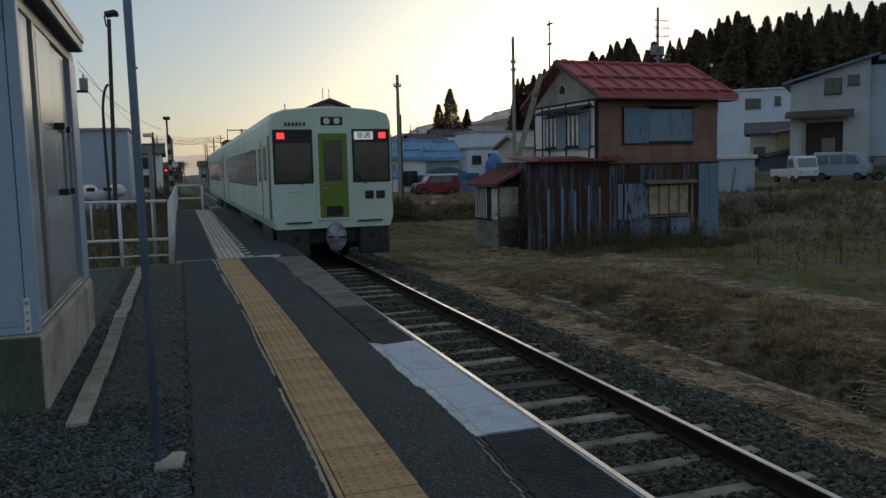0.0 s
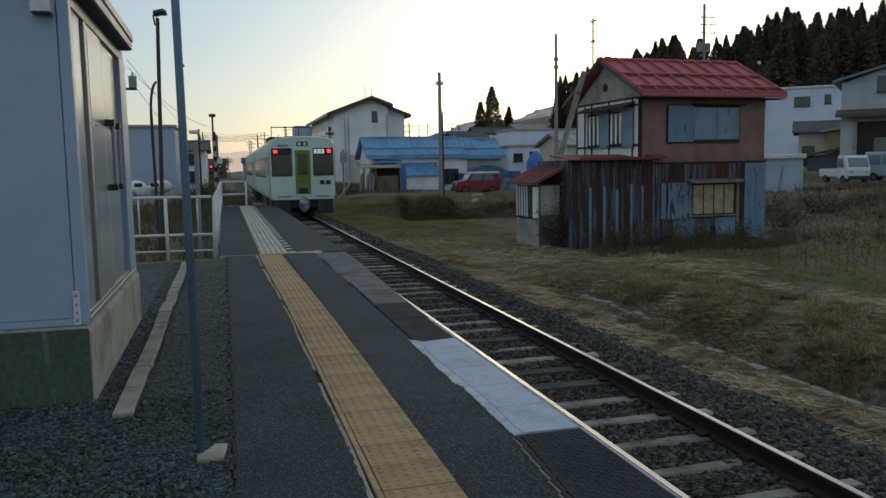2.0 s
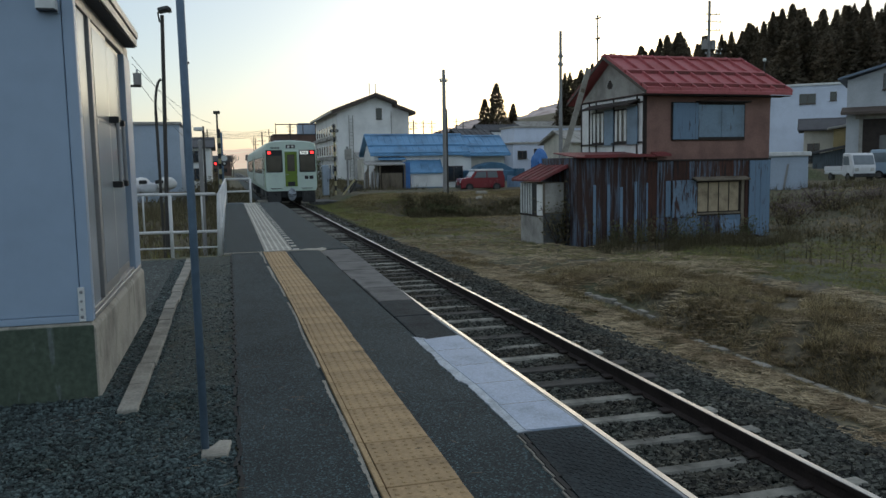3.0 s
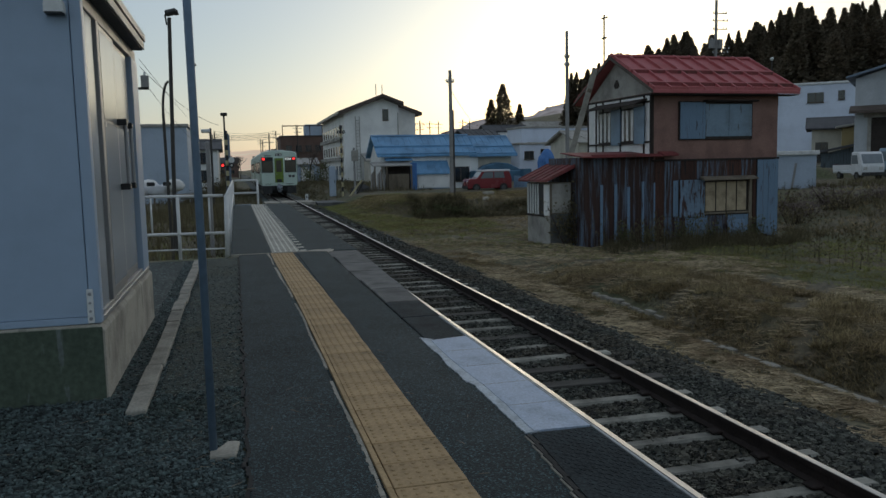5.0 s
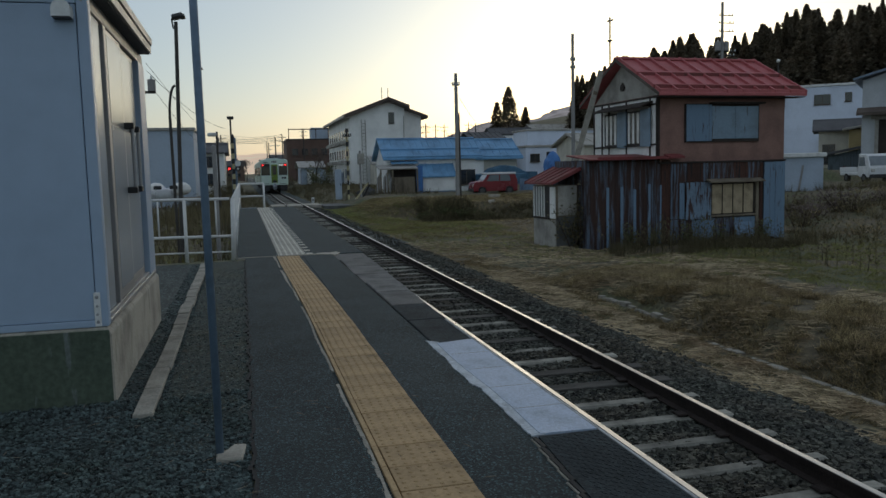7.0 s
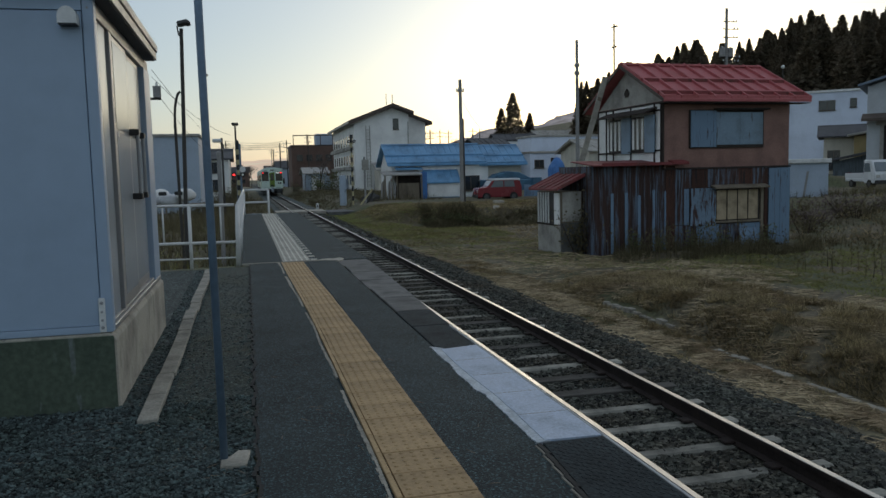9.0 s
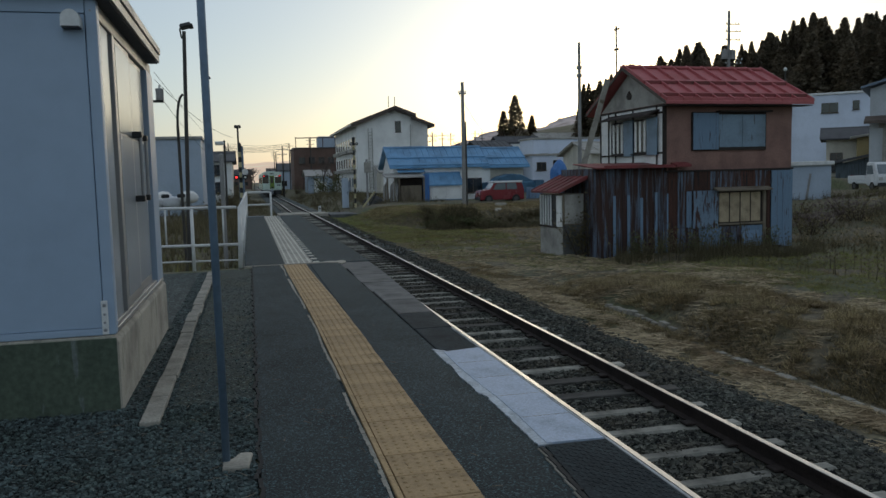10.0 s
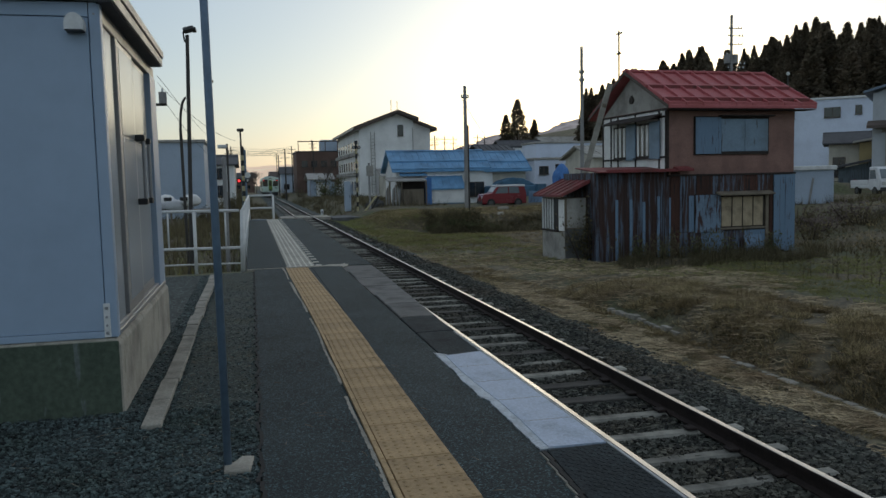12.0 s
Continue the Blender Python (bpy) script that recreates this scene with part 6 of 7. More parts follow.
for k in range(7):
    bm = bmesh.new()
    bmesh.ops.create_icosphere(bm, subdivisions=2, radius=0.5)
    for v in bm.verts:
        v.co = Vector((v.co.x * 1.2, v.co.y * 0.9, v.co.z * 0.8)) * (1 + 0.25 * noise.noise(v.co * 3 + Vector((k, 0, 0))))
    part("bundle", bm, M["plastic_white"] if k % 3 else M["plaster_white"], w, at=pose(k * 0.5 - 0.2, (k % 2) * 0.4, 0.7 + 0.3 * (k % 3 == 0)), smooth=True)
for k in range(3):
    part("dark_item", box(-0.2, -0.1, 0, 0.25, 0.1, 0.22, 0.04), M["black"], w, at=pose(0.6 + k * 0.9, -0.5, 1.0))
w = thing("bundle_rack", "low board rack under the wrapped bundles", "rack", -6.8, 44.8, -0.8)
part("deck", box(0, 0, 0.95, 4.4, 1.4, 1.05), M["wood_grey"], w)
for x in (0.1, 2.1, 4.2):
    part("leg", box(x, 0.1, 0, x + 0.1, 0.2, 0.95), M["wood_grey"], w)
tp = thing("blue_tarp_heap", "bright blue tarpaulin draped over a heap", "tarpaulin", 21.6, 47.0, -0.4)
bm = bmesh.new()
bmesh.ops.create_icosphere(bm, subdivisions=3, radius=1.0)
for v in bm.verts:
    fold = 1 + 0.13 * math.sin(9 * math.atan2(v.co.y, v.co.x) + 2 * v.co.z) * (1.1 - abs(v.co.z)) + 0.28 * noise.noise(v.co * 2.2)
    v.co = Vector((v.co.x * 0.62 * fold, v.co.y * 0.6 * fold, max(v.co.z, -0.9) * 1.35 + 1.75))
part("tarp", bm, M["blue_tarp"], tp)


w = thing("steel_post", "pale grey steel post beyond the railing", "post", -0.62, 18.2, -0.75)
part("post_shaft", tube((0, 0, 0), (0, 0, 3.05), 0.055, None, 10), M["pole_concrete"], w)
part("post_cap", tube((0, 0, 3.05), (0, 0, 3.09), 0.06, 0.03, 10), M["pole_concrete"], w)
fence = thing("panel_fence", "low fence of weathered white panels near the brick building", "fence", 8.6, 108, -0.6)
for k in range(7):
    part("fence_panel", box(k * 0.95, 0, 0, k * 0.95 + 0.9, 0.06, 2.0 + 0.5 * (k % 2), 0.02), M["wall_white"] if k % 3 else M["wall_blue"], fence)
    part("fence_post", box(k * 0.95 - 0.05, 0.06, 0, k * 0.95 + 0.03, 0.14, 2.6), M["wood_grey"], fence)
rack = thing("timber_stack", "leaning boards and poles beside the shelter", "boards", 10.6, 57.0, -0.45)
for k in range(9):
    part("board", box(-0.06, -0.03, 0, 0.06, 0.03, 1.5 + 0.12 * (k % 4), 0.006), M["wood_grey"] if k % 2 else M["pole_concrete"], rack, at=pose(k * 0.14, 0.1 * (k % 3), 0, -8 + 3 * (k % 3), 4 - 2 * (k % 4), 0))
heap = thing("dark_heap", "dark covered heap beside the lane", "heap", 9.6, 55.6, -0.5)
bm = bmesh.new()
bmesh.ops.create_icosphere(bm, subdivisions=3, radius=1.0)
for v in bm.verts:
    v.co = Vector((v.co.x * 0.9, v.co.y * 0.6, max(v.co.z, 0) * 0.75)) * (1 + 0.3 * noise.noise(v.co * 2.6))
part("cover", bm, M["train_under"], heap)
chair = thing("trough_planter", "low concrete trough on the grassy bank", "trough", 15.2, 42.6, -0.42)
part("trough_body", box(0, 0, 0, 0.7, 0.35, 0.32, 0.04), M["concrete"], chair)
rock = thing("boulder", "pale boulder in the grassy bank", "boulder", 14.2, 39.8, -0.62)
bm = bmesh.new()
bmesh.ops.create_icosphere(bm, subdivisions=2, radius=0.42)
for v in bm.verts:
    v.co = Vector((v.co.x * 1.2, v.co.y, v.co.z * 0.8)) * (1 + 0.3 * noise.noise(v.co * 4))
part("stone_body", bm, M["concrete"], rock)
slab = thing("sheet_stack", "upright grey-blue sheets leaning beside the red wagon", "sheets", 19.9, 49.2, -0.4)
for k in range(3):
    part("sheet", box(0, 0, 0, 0.8, 0.04, 1.2 - 0.15 * k, 0.01), M["blue_sheet"], slab, at=pose(k * 0.22, -0.1 * k, 0, -12, 6, 0))


# ---- wires ----
def wire(a, b, sag, r=0.012):
    n = 14
    a, b = Vector((*lay(a[0], a[1]), a[2])), Vector((*lay(b[0], b[1]), b[2]))
    pts = [a.lerp(b, i / n) - Vector((0, 0, sag * 4 * (i / n) * (1 - i / n))) for i in range(n + 1)]
    side = (b - a).cross(Vector((0, 0, 1))).normalized() * r
    up = Vector((0, 0, r))
    bm = loft([[p + side, p + up, p - side, p - up] for p in pts])
    tagged(part("overhead_wire", bm, M["wire"], None), "thin dark overhead wire between poles", "wire", "overhead wires")


wire((-3.6, 32, 6.0), (-0.9, 49, 4.6), 0.4)
wire((-3.6, 32, 6.3), (-3.2, 130, 8), 1.0)
wire((-3.6, 32, 5.6), (-2.6, 60, 3.6), 0.3)
wire((13.65, 45.5, 7.3), (28, 80, 6.2), 0.5)
for k in range(4):
    wire((5.6, 120, 6.6 + 0.35 * k), (-3.2, 130, 7.4 + 0.35 * k), 0.3, 0.02)
    wire((8.4, 150, 8.6 + 0.3 * k), (-4.5, 165, 8.4 + 0.3 * k), 0.5, 0.025)


# ---- distant hills ----
def ridge(name, label, y, x0, x1, heights, z0, material, depth=200):
    n = 90
    verts, faces = [], []
    for i in range(n + 1):
        f = i / n
        x = x0 + (x1 - x0) * f
        h = np.interp(f, np.linspace(0, 1, len(heights)), heights) + 0.022 * max(heights) * float(wob(x * 60 / (x1 - x0), y * 0.01, 1.0)) + 0.02 * max(heights) * random.random()
        for k in range(7):
            g = k / 6
            verts.append((*lay(x + 8 * math.sin(k + i * 0.4), y - depth * (1 - g)), z0 + h * g ** 0.8))
    for i in range(n):
        for k in range(6):
            a = i * 7 + k
            faces.append((a, a + 7, a + 8, a + 1))
    ob = new(name, mesh_from(verts, faces, material, name, True))
    tagged(ob, label, kind="structure")


# both ridges glow slightly, which stands in for haze
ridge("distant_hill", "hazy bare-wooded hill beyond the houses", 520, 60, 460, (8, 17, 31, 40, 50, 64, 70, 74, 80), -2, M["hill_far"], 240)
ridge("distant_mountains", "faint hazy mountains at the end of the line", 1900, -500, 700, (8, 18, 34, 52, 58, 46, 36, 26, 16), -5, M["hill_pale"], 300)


# ---- trees ----
def conifer_meshes(h, r, seed, n=3800, taper=0.85):
    rnd = random.Random(seed)
    bm = tube((0, 0, -0.6), (0, 0, h * 0.96), 0.03 * h * 0.55, 0.02, 7)
    for k in range(14):
        z = h * rnd.uniform(0.15, 0.85)
        a = rnd.uniform(0, 6.28)
        rr = r * (1 - z / h) ** 0.7
        add_tube(bm, (0, 0, z), (rr * math.cos(a), rr * math.sin(a), z - 0.1 * rr), 0.05, 0.015, 4)
    trunk = finish(bm)
    trunk.materials.append(M["bark"])
    verts, faces = [], []
    lumps = [(rnd.uniform(0, 6.28), rnd.uniform(0.05, 0.95), rnd.uniform(-0.45, 0.45)) for _ in range(40)]
    for q in range(n):
        f = rnd.random() ** 0.9
        a = rnd.uniform(0, 6.28)
        swell = 1.0
        for la, lf, lv in lumps:
            swell += lv * math.exp(-((f - lf) / 0.05) ** 2) * max(0.0, math.cos(a - la)) ** 2
        reach = r * min(1.0, 0.55 + 1.9 * f) * (1.01 - f) ** taper * max(swell, 0.5)
        arm = reach * (0.35 + 0.65 * rnd.random() ** 0.5) * rnd.choice((1.0, 1.0, 1.0, 1.22))
        c = Vector((arm * math.cos(a), arm * math.sin(a), h * (0.08 + 0.915 * f) - 0.12 * arm))
        s = rnd.uniform(0.22, 0.46) * (r / 2.8) * (1.2 - 0.55 * f)
        out = Vector((math.cos(a), math.sin(a), rnd.uniform(-0.6, 0.8))).normalized()
        side = Vector((-math.sin(a), math.cos(a), rnd.uniform(-0.6, 0.6))).normalized()
        b = len(verts)
        verts += [c - out * s, c + side * s * 0.6, c + out * s * 1.25, c - side * s * 0.6 + Vector((0, 0, -0.3 * s))]
        faces += [(b, b + 1, b + 2), (b, b + 2, b + 3)]
    crown = mesh_from([tuple(v) for v in verts], faces, M["needles"], "crown")
    return trunk, crown


CONIFERS = [conifer_meshes(13, 3.0, 1), conifer_meshes(15, 3.4, 2), conifer_meshes(11, 3.0, 3), conifer_meshes(16, 2.7, 4), conifer_meshes(14, 2.4, 7, 4200, 0.6)]


def conifer(x, y, z, k, s, label, group=""):
    t = thing("conifer_tree", label, "conifer tree", x, y, z, random.uniform(0, 360), group)
    trunk, crown = CONIFERS[k]
    for nm, me in (("trunk", trunk), ("crown", crown)):
        o = part(nm, me, None, t)
        o.scale = (s, s, s)
    return t


conifer(48.6, 125, 0.5, 4, 1.15, "tall dark cedar behind the houses")
conifer(46.7, 126, 0.5, 4, 0.95, "tall dark cedar behind the houses")
conifer(53.2, 128, 0.8, 1, 0.82, "smaller pointed cedar behind the houses")
conifer(56.0, 112, 2.0, 4, 0.92, "slim cedar behind the old house")
conifer(58.9, 112, 2.0, 4, 1.02, "cedar behind the old house")
def skyline(x, y):
    """Height of the wood's outline as seen along the way through x, y."""
    return 1.62 + y * float(np.interp(x / y, (0.52, 0.59, 0.64, 0.70, 0.76, 0.82, 0.87, 0.925, 1.05, 1.3, 1.9), (0.138, 0.170, 0.184, 0.202, 0.200, 0.212, 0.240, 0.258, 0.278, 0.315, 0.35)))


rnd = random.Random(11)
HEIGHTS = (13, 15, 11, 16)
for k in range(70):
    f = k / 69
    x, y = 57 + 45 * f + rnd.uniform(-0.8, 0.8), 110 + rnd.uniform(-4, 6)
    v = rnd.randrange(4)
    s = rnd.uniform(0.55, 0.95)
    conifer(x, y, skyline(x, y) * rnd.uniform(0.90, 1.02) - HEIGHTS[v] * s, v, s, "cedar on the skyline above the old house", "cedars on the skyline")
count = 0
while count < 240:
    x, y = rnd.uniform(55, 185), rnd.uniform(66, 150)
    if not 0.56 < x / y < 1.9:
        continue
    gz = float(ground_z(x, y))
    v = rnd.randrange(4)
    top = skyline(x, y) * rnd.uniform(0.80, 0.99)
    s = min((top - gz) / HEIGHTS[v], 1.2)
    if s < 0.45 or (gz < 2.5 and rnd.random() < 0.7):
        continue
    conifer(x, y, gz - 0.3, v, s, "dark cedar on the wooded hill", "cedars on the hill")
    count += 1


def bare_tree(x, y, z, h, seed, label):
    rnd = random.Random(seed)
    t = thing("bare_tree", label, "bare tree", x, y, z)
    trunk = tube((0, 0, -0.3), (0.05 * h, 0, h * 0.45), 0.035 * h * 0.6, 0.02 * h * 0.6, 7)
    tw = bmesh.new()
    def grow(p, d, l, r, k):
        q = p + d * l
        add_tube(trunk if k > 2 else tw, p, q, r, r * 0.65, 5 if k > 2 else 3)
        if k:
            for _ in range(3):
                e = (d + Vector((rnd.uniform(-1, 1), rnd.uniform(-1, 1), rnd.uniform(-0.2, 0.7))) * 0.75).normalized()
                grow(q, e, l * rnd.uniform(0.6, 0.85), r * 0.6, k - 1)
    for _ in range(3):
        grow(Vector((0.04 * h, 0, h * 0.38)), Vector((rnd.uniform(-0.6, 0.6), rnd.uniform(-0.6, 0.6), 1)).normalized(), h * 0.2, 0.012 * h, 4)
    part("trunk", trunk, M["bark"], t)
    tagged(part("twig_crown", tw, M["twig"], t, "leafless brown twigs"), kind="stuff")


for i, (x, y, h) in enumerate(((10.4, 105, 5.5), (12.2, 112, 5), (47, 132, 8), (52, 128, 7), (55, 140, 9), (45, 150, 9), (60, 150, 9), (10.2, 140, 5), (1.2, 190, 6), (-1.5, 170, 6), (0.8, 225, 7), (6.4, 232, 6), (-2.4, 262, 8), (1.0, 285, 8))):
    bare_tree(x, y, float(ground_z(x, y)), h, i, "leafless tree with fine brown twigs")


def bush(x, y, z, s, n, seed, label, leaf=0.05, flat=1.0, tall=1.0, material="weed"):
    """Upright stems with leaves along them, thinning outwards."""
    rnd = random.Random(seed)
    t = thing("bush", label, "bush", x, y, z)
    stems = bmesh.new()
    tips = []
    for _ in range(16):
        a, o = rnd.uniform(0, 6.28), rnd.uniform(0.1, 0.75) * s
        tip = Vector((o * math.cos(a), flat * o * math.sin(a), tall * s * rnd.uniform(0.4, 1.1)))
        root = Vector((tip.x * 0.4, tip.y * 0.4, -0.1))
        add_tube(stems, root, tip, 0.010 * s + 0.006, 0.004 * s, 4)
        tips.append((root, tip))
    part("stem_frame", stems, M["bark"], t)
    verts, faces = [], []
    for i in range(n):
        p, q = rnd.choice(tips)
        c = p.lerp(q, rnd.random() ** 0.6) + Vector((rnd.gauss(0, 0.13), rnd.gauss(0, 0.13) * flat, rnd.gauss(0, 0.10))) * s
        c.z = max(c.z, 0.02)
        e = Vector((rnd.uniform(-1, 1), rnd.uniform(-1, 1), rnd.uniform(-1, 1))).normalized() * leaf * s * rnd.uniform(0.5, 1.2)
        g = e.orthogonal() * 0.5
        b = len(verts)
        verts += [c - e, c + g, c + e, c - g]
        faces += [(b, b + 1, b + 2), (b, b + 2, b + 3)]
    part("foliage", mesh_from([tuple(v) for v in verts], faces, M[material], "leaves"), M[material], t)


bush(10.32, 20.25, -0.95, 1.5, 1700, 1, "thin leafy vine climbing the shed corner", 0.034, 0.25, 1.25)
for i, (x, y, s) in enumerate(((11.4, 19.3, 0.55), (13.6, 19.35, 0.6), (14.6, 19.3, 0.5), (16.2, 19.3, 0.55), (12.3, 19.4, 0.45))):
    bush(x, y, -0.95, s, 420, 10 + i, "ragged weedy bush at the foot of the house", 0.07, 0.8, 1.3, "weed_green")
for i, (x, y, s) in enumerate(((9.8, 38.2, 0.8), (11.0, 38.4, 0.9), (12.2, 38.3, 0.85), (13.3, 38.0, 0.7))):
    bush(x, y, float(ground_z(x, y)), s, 520, 20 + i, "dark low bush on the edge of the grassy bank", 0.07, 0.9, 0.45, "weed_green")
for i, (x, y, s) in enumerate(((20.4, 22.2, 1.2), (21.8, 23.4, 1.5), (23.2, 22.6, 1.3), (24.4, 24.2, 1.6), (22.6, 25.4, 1.5), (25.8, 23.0, 1.3), (19.6, 24.0, 1.1))):
    bush(x, y, float(ground_z(x, y)), s, 420, 70 + i, "tangled heap of brown brushwood in the field", 0.05, 1.2, 0.5, "twig" if i % 2 else "weed")
bush(11.0, 104, -0.6, 3.2, 900, 2, "olive bush beside the apartment block", 0.05, 1.0, 1.0, "weed_green")
for i, (x, y, s) in enumerate(((-1.6, 62, 1.5), (-2.4, 75, 2.0), (-1.2, 92, 2.2), (-2.0, 112, 2.6), (6.2, 70, 0.8), (7.4, 80, 1.0), (6.6, 96, 1.2), (7.8, 118, 1.6), (6.0, 135, 1.8), (-3.2, 52, 1.2))):
    bush(x, y, float(ground_z(x, y)), s, 600, 40 + i, "dull brown leafless bush beside the railway track", 0.045, 1.0, 0.8)


# ---- grasses ----
BL_V, BL_F = [], []
_r = random.Random(5)
for k in range(7):
    a = _r.uniform(0, 6.28)
    dx, dy = math.cos(a), math.sin(a)
    w, l, o = 0.035, _r.uniform(0.5, 1.0), _r.uniform(0.3, 1.0)
    BL_V += [(-dy * w + dx * 0.05, dx * w + dy * 0.05, -0.05), (dy * w + dx * 0.05, -dx * w + dy * 0.05, -0.05), (dx * o, dy * o, l)]
    BL_F.append((3 * k, 3 * k + 1, 3 * k + 2))


def tufts(n, region, s0, s1, h0, h1, seed):
    rs = np.random.RandomState(seed)
    x, y = region(rs, n)
    z = ground_z(x, y)
    s = s0 + (s1 - s0) * rs.rand(len(x))
    h = h0 + (h1 - h0) * rs.rand(len(x)) ** 1.5
    return np.stack([*lay(x, y), z, s, s, h, rs.rand(len(x)) * 6.28, rs.rand(len(x)) * 0.5 - 0.25], -1)


def area(x0, x1, y0, y1, keep=None):
    def f(rs, n):
        x, y = x0 + (x1 - x0) * rs.rand(n), y0 + (y1 - y0) * rs.rand(n)
        if keep is not None:
            m = keep(x, y)
            x, y = x[m], y[m]
        return x, y
    return f


def off_house(x, y):
    return ~((x > 10.1) & (x < 17.7) & (y > 19.8) & (y < 25))


def off_edging(x, y):
    line = 6.50 + 0.26 * step(8.6, 10.2, y)
    return (np.abs(x - line) > 0.10) | (y > 12.6) | ((y > 8.9) & (y < 10.0))


def clumpy(s, cut):
    return lambda x, y: (wob(x, y, s) + 0.5 * wob(x, y, s * 2.7) > cut) & off_house(x, y) & off_edging(x, y)


dry = np.concatenate([tufts(15000, area(5.15, 6.7, 3, 20, clumpy(2.3, -0.35)), 0.05, 0.13, 0.02, 0.07, 1),
                      tufts(16000, area(6.4, 9.2, 3.5, 15, clumpy(3.1, -0.25)), 0.09, 0.22, 0.04, 0.16, 2),
                      tufts(9000, area(7.5, 17, 4, 19.6, clumpy(1.3, 0.05)), 0.07, 0.16, 0.02, 0.07, 21),
                      tufts(7000, area(5.4, 24, 13, 40, clumpy(0.8, 0.0)), 0.10, 0.25, 0.03, 0.12, 3),
                      tufts(3200, area(17.6, 34, 14, 27, clumpy(0.9, 0.0)), 0.15, 0.35, 0.08, 0.3, 4),
                      tufts(9500, area(7, 24, 38.4, 47), 0.15, 0.35, 0.06, 0.20, 5),
                      tufts(9000, area(4.9, 19, 25, 38, clumpy(0.5, -0.7)), 0.12, 0.28, 0.03, 0.10, 62)])
scatter("dry_grass", BL_V, BL_F, dry, M["dry_grass"], "flattened dry brown grass in the field")
grn = np.concatenate([tufts(20000, area(9.0, 21, 6, 18.5, clumpy(0.7, -0.1)), 0.05, 0.12, 0.02, 0.07, 6),
                      tufts(8000, area(5.6, 10.5, 17, 48, lambda x, y: wob(x, y, 0.5) > -0.35), 0.10, 0.22, 0.03, 0.10, 7),
                      tufts(2500, area(8, 20, 38, 47, clumpy(0.6, 0.1)), 0.12, 0.3, 0.05, 0.18, 17),
                      tufts(700, area(-6, -0.3, 14, 44), 0.12, 0.3, 0.1, 0.3, 8), tufts(9000, area(4.9, 11, 28, 48, lambda x, y: wob(x, y, 0.7) > -0.6), 0.12, 0.28, 0.03, 0.12, 61)])
grn = np.concatenate([grn, tufts(9000, area(10, 19, 9, 18, clumpy(1.4, -0.2)), 0.06, 0.14, 0.03, 0.12, 51)])
scatter("green_grass", BL_V, BL_F, grn, M["green_grass"], "short green grass in the field")
wd = np.concatenate([tufts(3400, area(10.2, 18.5, 17.4, 19.75, clumpy(1.1, -0.2)), 0.05, 0.14, 0.15, 0.6, 9),
                     tufts(3200, area(9.5, 21, 36.6, 38.9, clumpy(0.7, -0.5)), 0.2, 0.45, 0.10, 0.36, 10), tufts(700, area(9.5, 14, 37, 40.2, clumpy(0.9, 0.0)), 0.3, 0.6, 0.25, 0.7, 16),
                     tufts(4200, area(18, 38, 17, 33, clumpy(0.6, -0.2)), 0.15, 0.4, 0.15, 0.6, 12),
                     tufts(2800, area(6.45, 8.2, 3.5, 14, clumpy(3.7, 0.0)), 0.08, 0.2, 0.03, 0.13, 22),
                     tufts(1500, area(-7, -0.4, 14.5, 46), 0.15, 0.45, 0.3, 1.0, 13), tufts(1800, area(-4, 1.7, 36, 90), 0.2, 0.5, 0.15, 0.6, 18),
                     tufts(1500, area(5.5, 15, 53, 105), 0.3, 0.7, 0.2, 0.7, 14), tufts(900, area(-8, 0, 50, 110), 0.3, 0.8, 0.3, 1.0, 15)])
scatter("tall_weeds", BL_V, BL_F, wd, M["weed"], "dark dead weeds standing against the house")
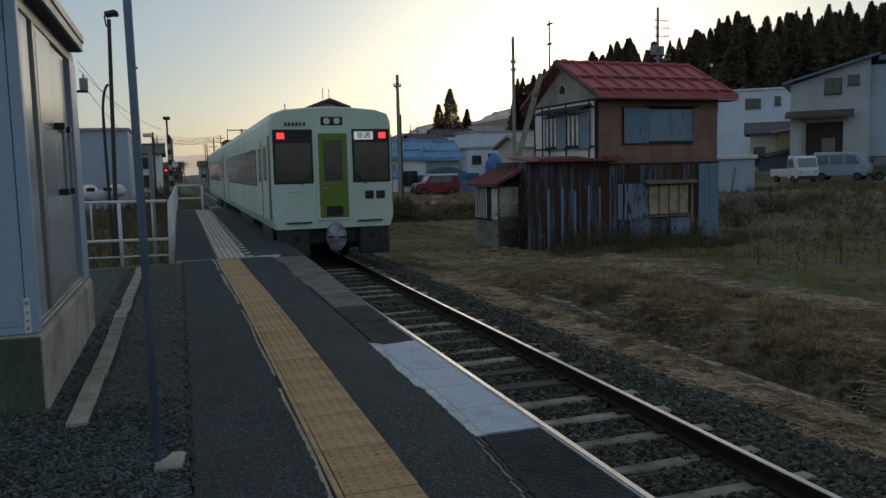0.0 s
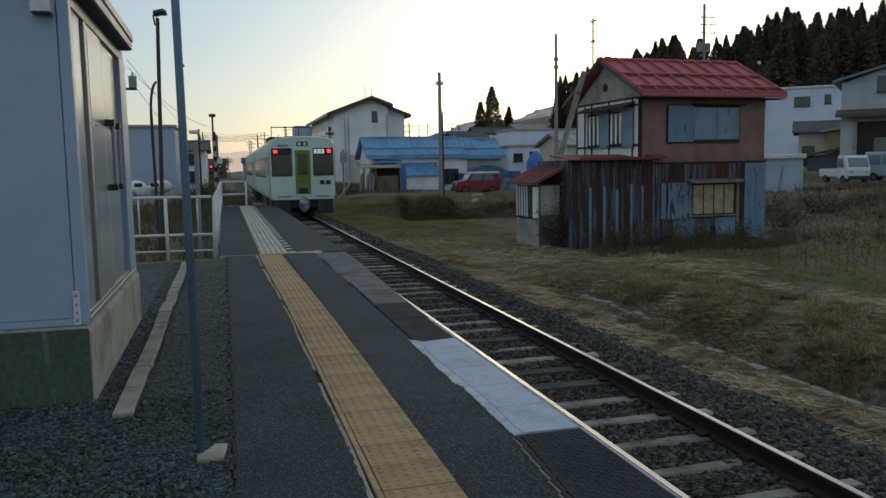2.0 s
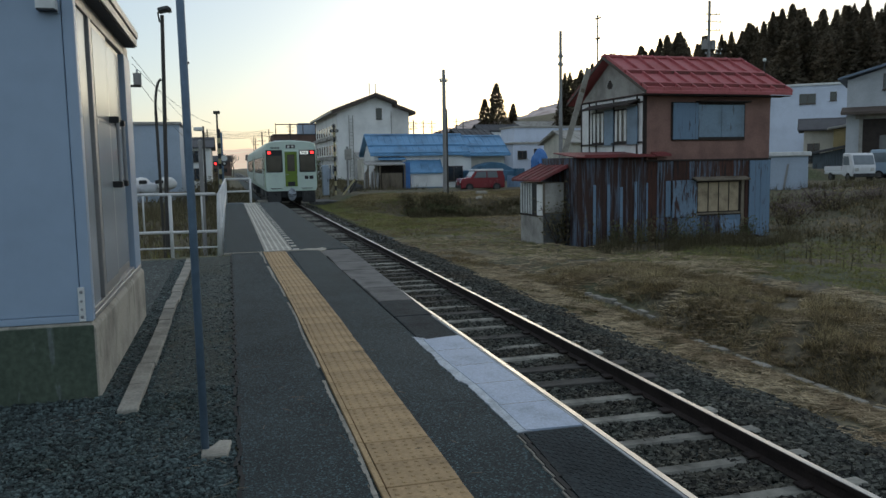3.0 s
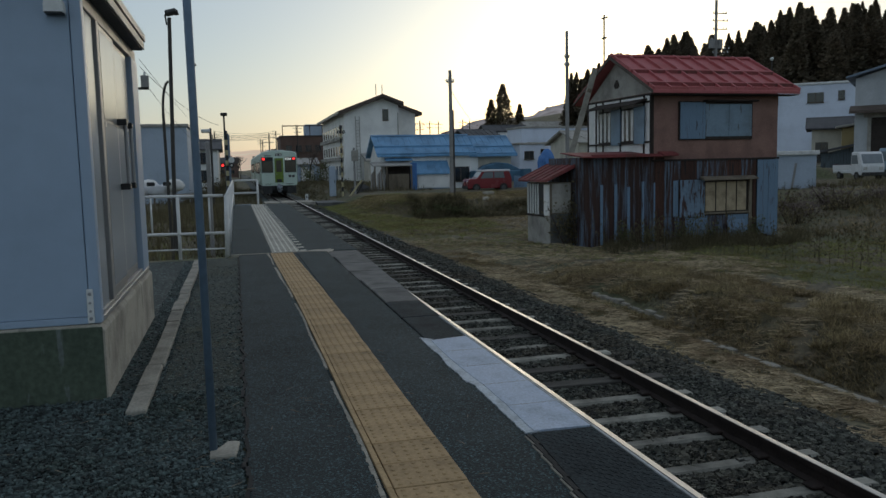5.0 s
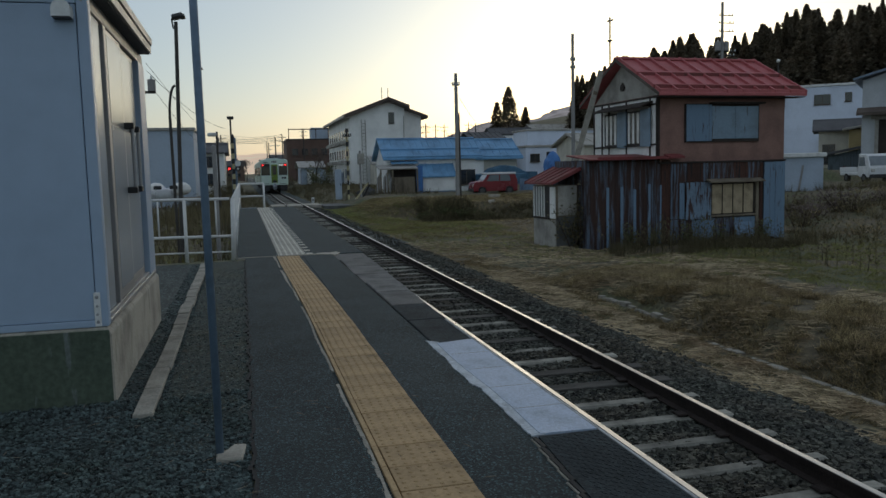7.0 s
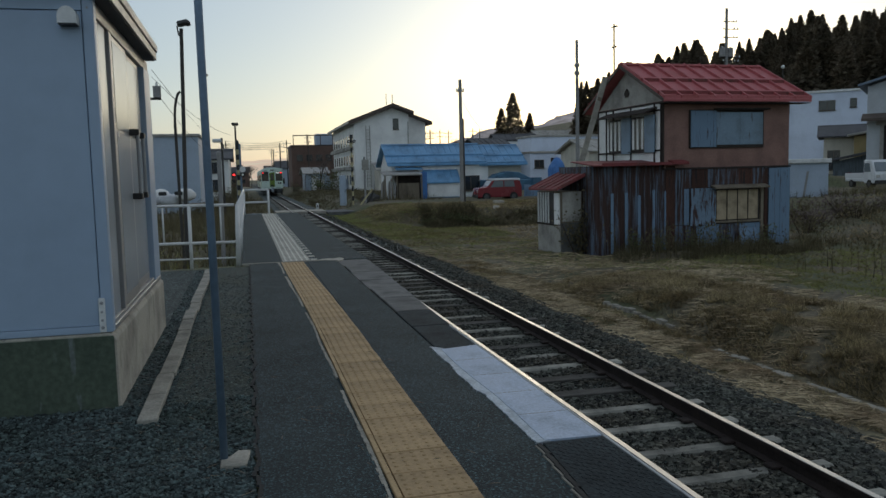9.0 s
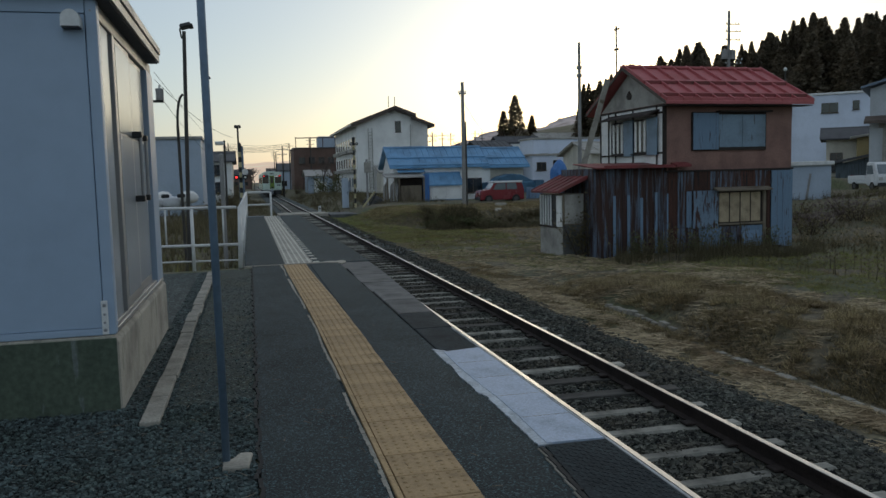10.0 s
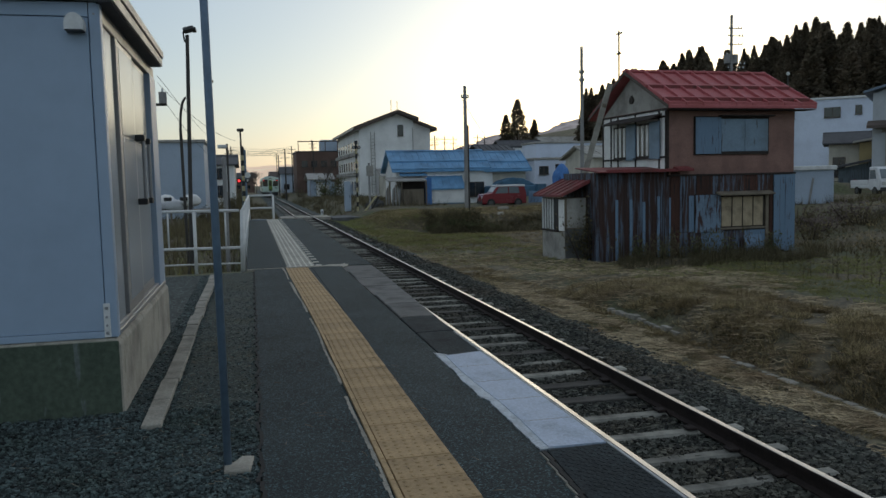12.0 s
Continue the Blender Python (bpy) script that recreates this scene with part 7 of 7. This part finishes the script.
def litter(n, region, seed):
    rs = np.random.RandomState(seed)
    x, y = region(rs, n)
    m = len(x)
    return np.stack([*lay(x, y), np.asarray(ground_z(x, y)) + 0.015 + 0.03 * rs.rand(m), 0.05 + 0.13 * rs.rand(m), np.full(m, 0.06), np.full(m, 0.08), rs.rand(m) * 6.28, rs.rand(m) * 0.5 - 0.25], -1)


lit = np.concatenate([litter(12000, area(5.35, 6.3, 3, 16, clumpy(2.9, -0.15)), 41), litter(5000, area(4.95, 5.5, 3, 12, clumpy(3.3, 0.25)), 42),
                      litter(15000, area(6.5, 10.5, 4, 15, clumpy(1.9, -0.1)), 43), litter(9000, area(5.3, 12, 13, 24, clumpy(1.1, -0.3)), 44), litter(5000, area(6.5, 16, 36, 47), 45)])
scatter("straw_litter", STRAW_V, STRAW_F, lit, M["straw"], "pale dead straw lying in the field")
ST_V = [(-0.01, 0, 0), (0.01, 0, 0), (0, 0, 1), (0, -0.01, 0), (0, 0.01, 0)]
ST_F = [(0, 1, 2), (3, 4, 2)]
for k in range(7):
    a, z = k * 2.4, 0.35 + 0.09 * k
    o = len(ST_V)
    ST_V += [(0, 0, z), (0, 0, z + 0.03), (0.11 * math.cos(a), 0.11 * math.sin(a), z + 0.16), (0.15 * math.cos(a), 0.15 * math.sin(a), z + 0.05), (0.14 * math.cos(a + 0.3), 0.14 * math.sin(a + 0.3), z + 0.13)]
    ST_F += [(o, o + 1, o + 2), (o + 2, o + 3, o + 4)]
stk = np.concatenate([tufts(90, area(12.5, 22, 11.5, 18.5), 0.8, 1.5, 0.4, 1.1, 31), tufts(60, area(10.4, 13.5, 17.8, 19.6), 0.7, 1.2, 0.4, 1.1, 32)])
stk[:, 7] *= 0.4
scatter("dead_stalks", ST_V, ST_F, stk, M["weed"], "thin dark dead stalks standing in the field")


# ---- what moves ----
def motions():
    ts = [0.25 * k for k in range(49)]
    run = [(t, 18.64 + 8.45 * t + 0.213 * t * t) for t in ts]
    walk(car_rear, [(t, pose(TRACK_X + 0.02, y, RAIL_Z + 0.09)) for t, y in run])
    walk(car_front, [(t, pose(TRACK_X + 0.02, y + 20.0, RAIL_Z + 0.09)) for t, y in run])


motions()
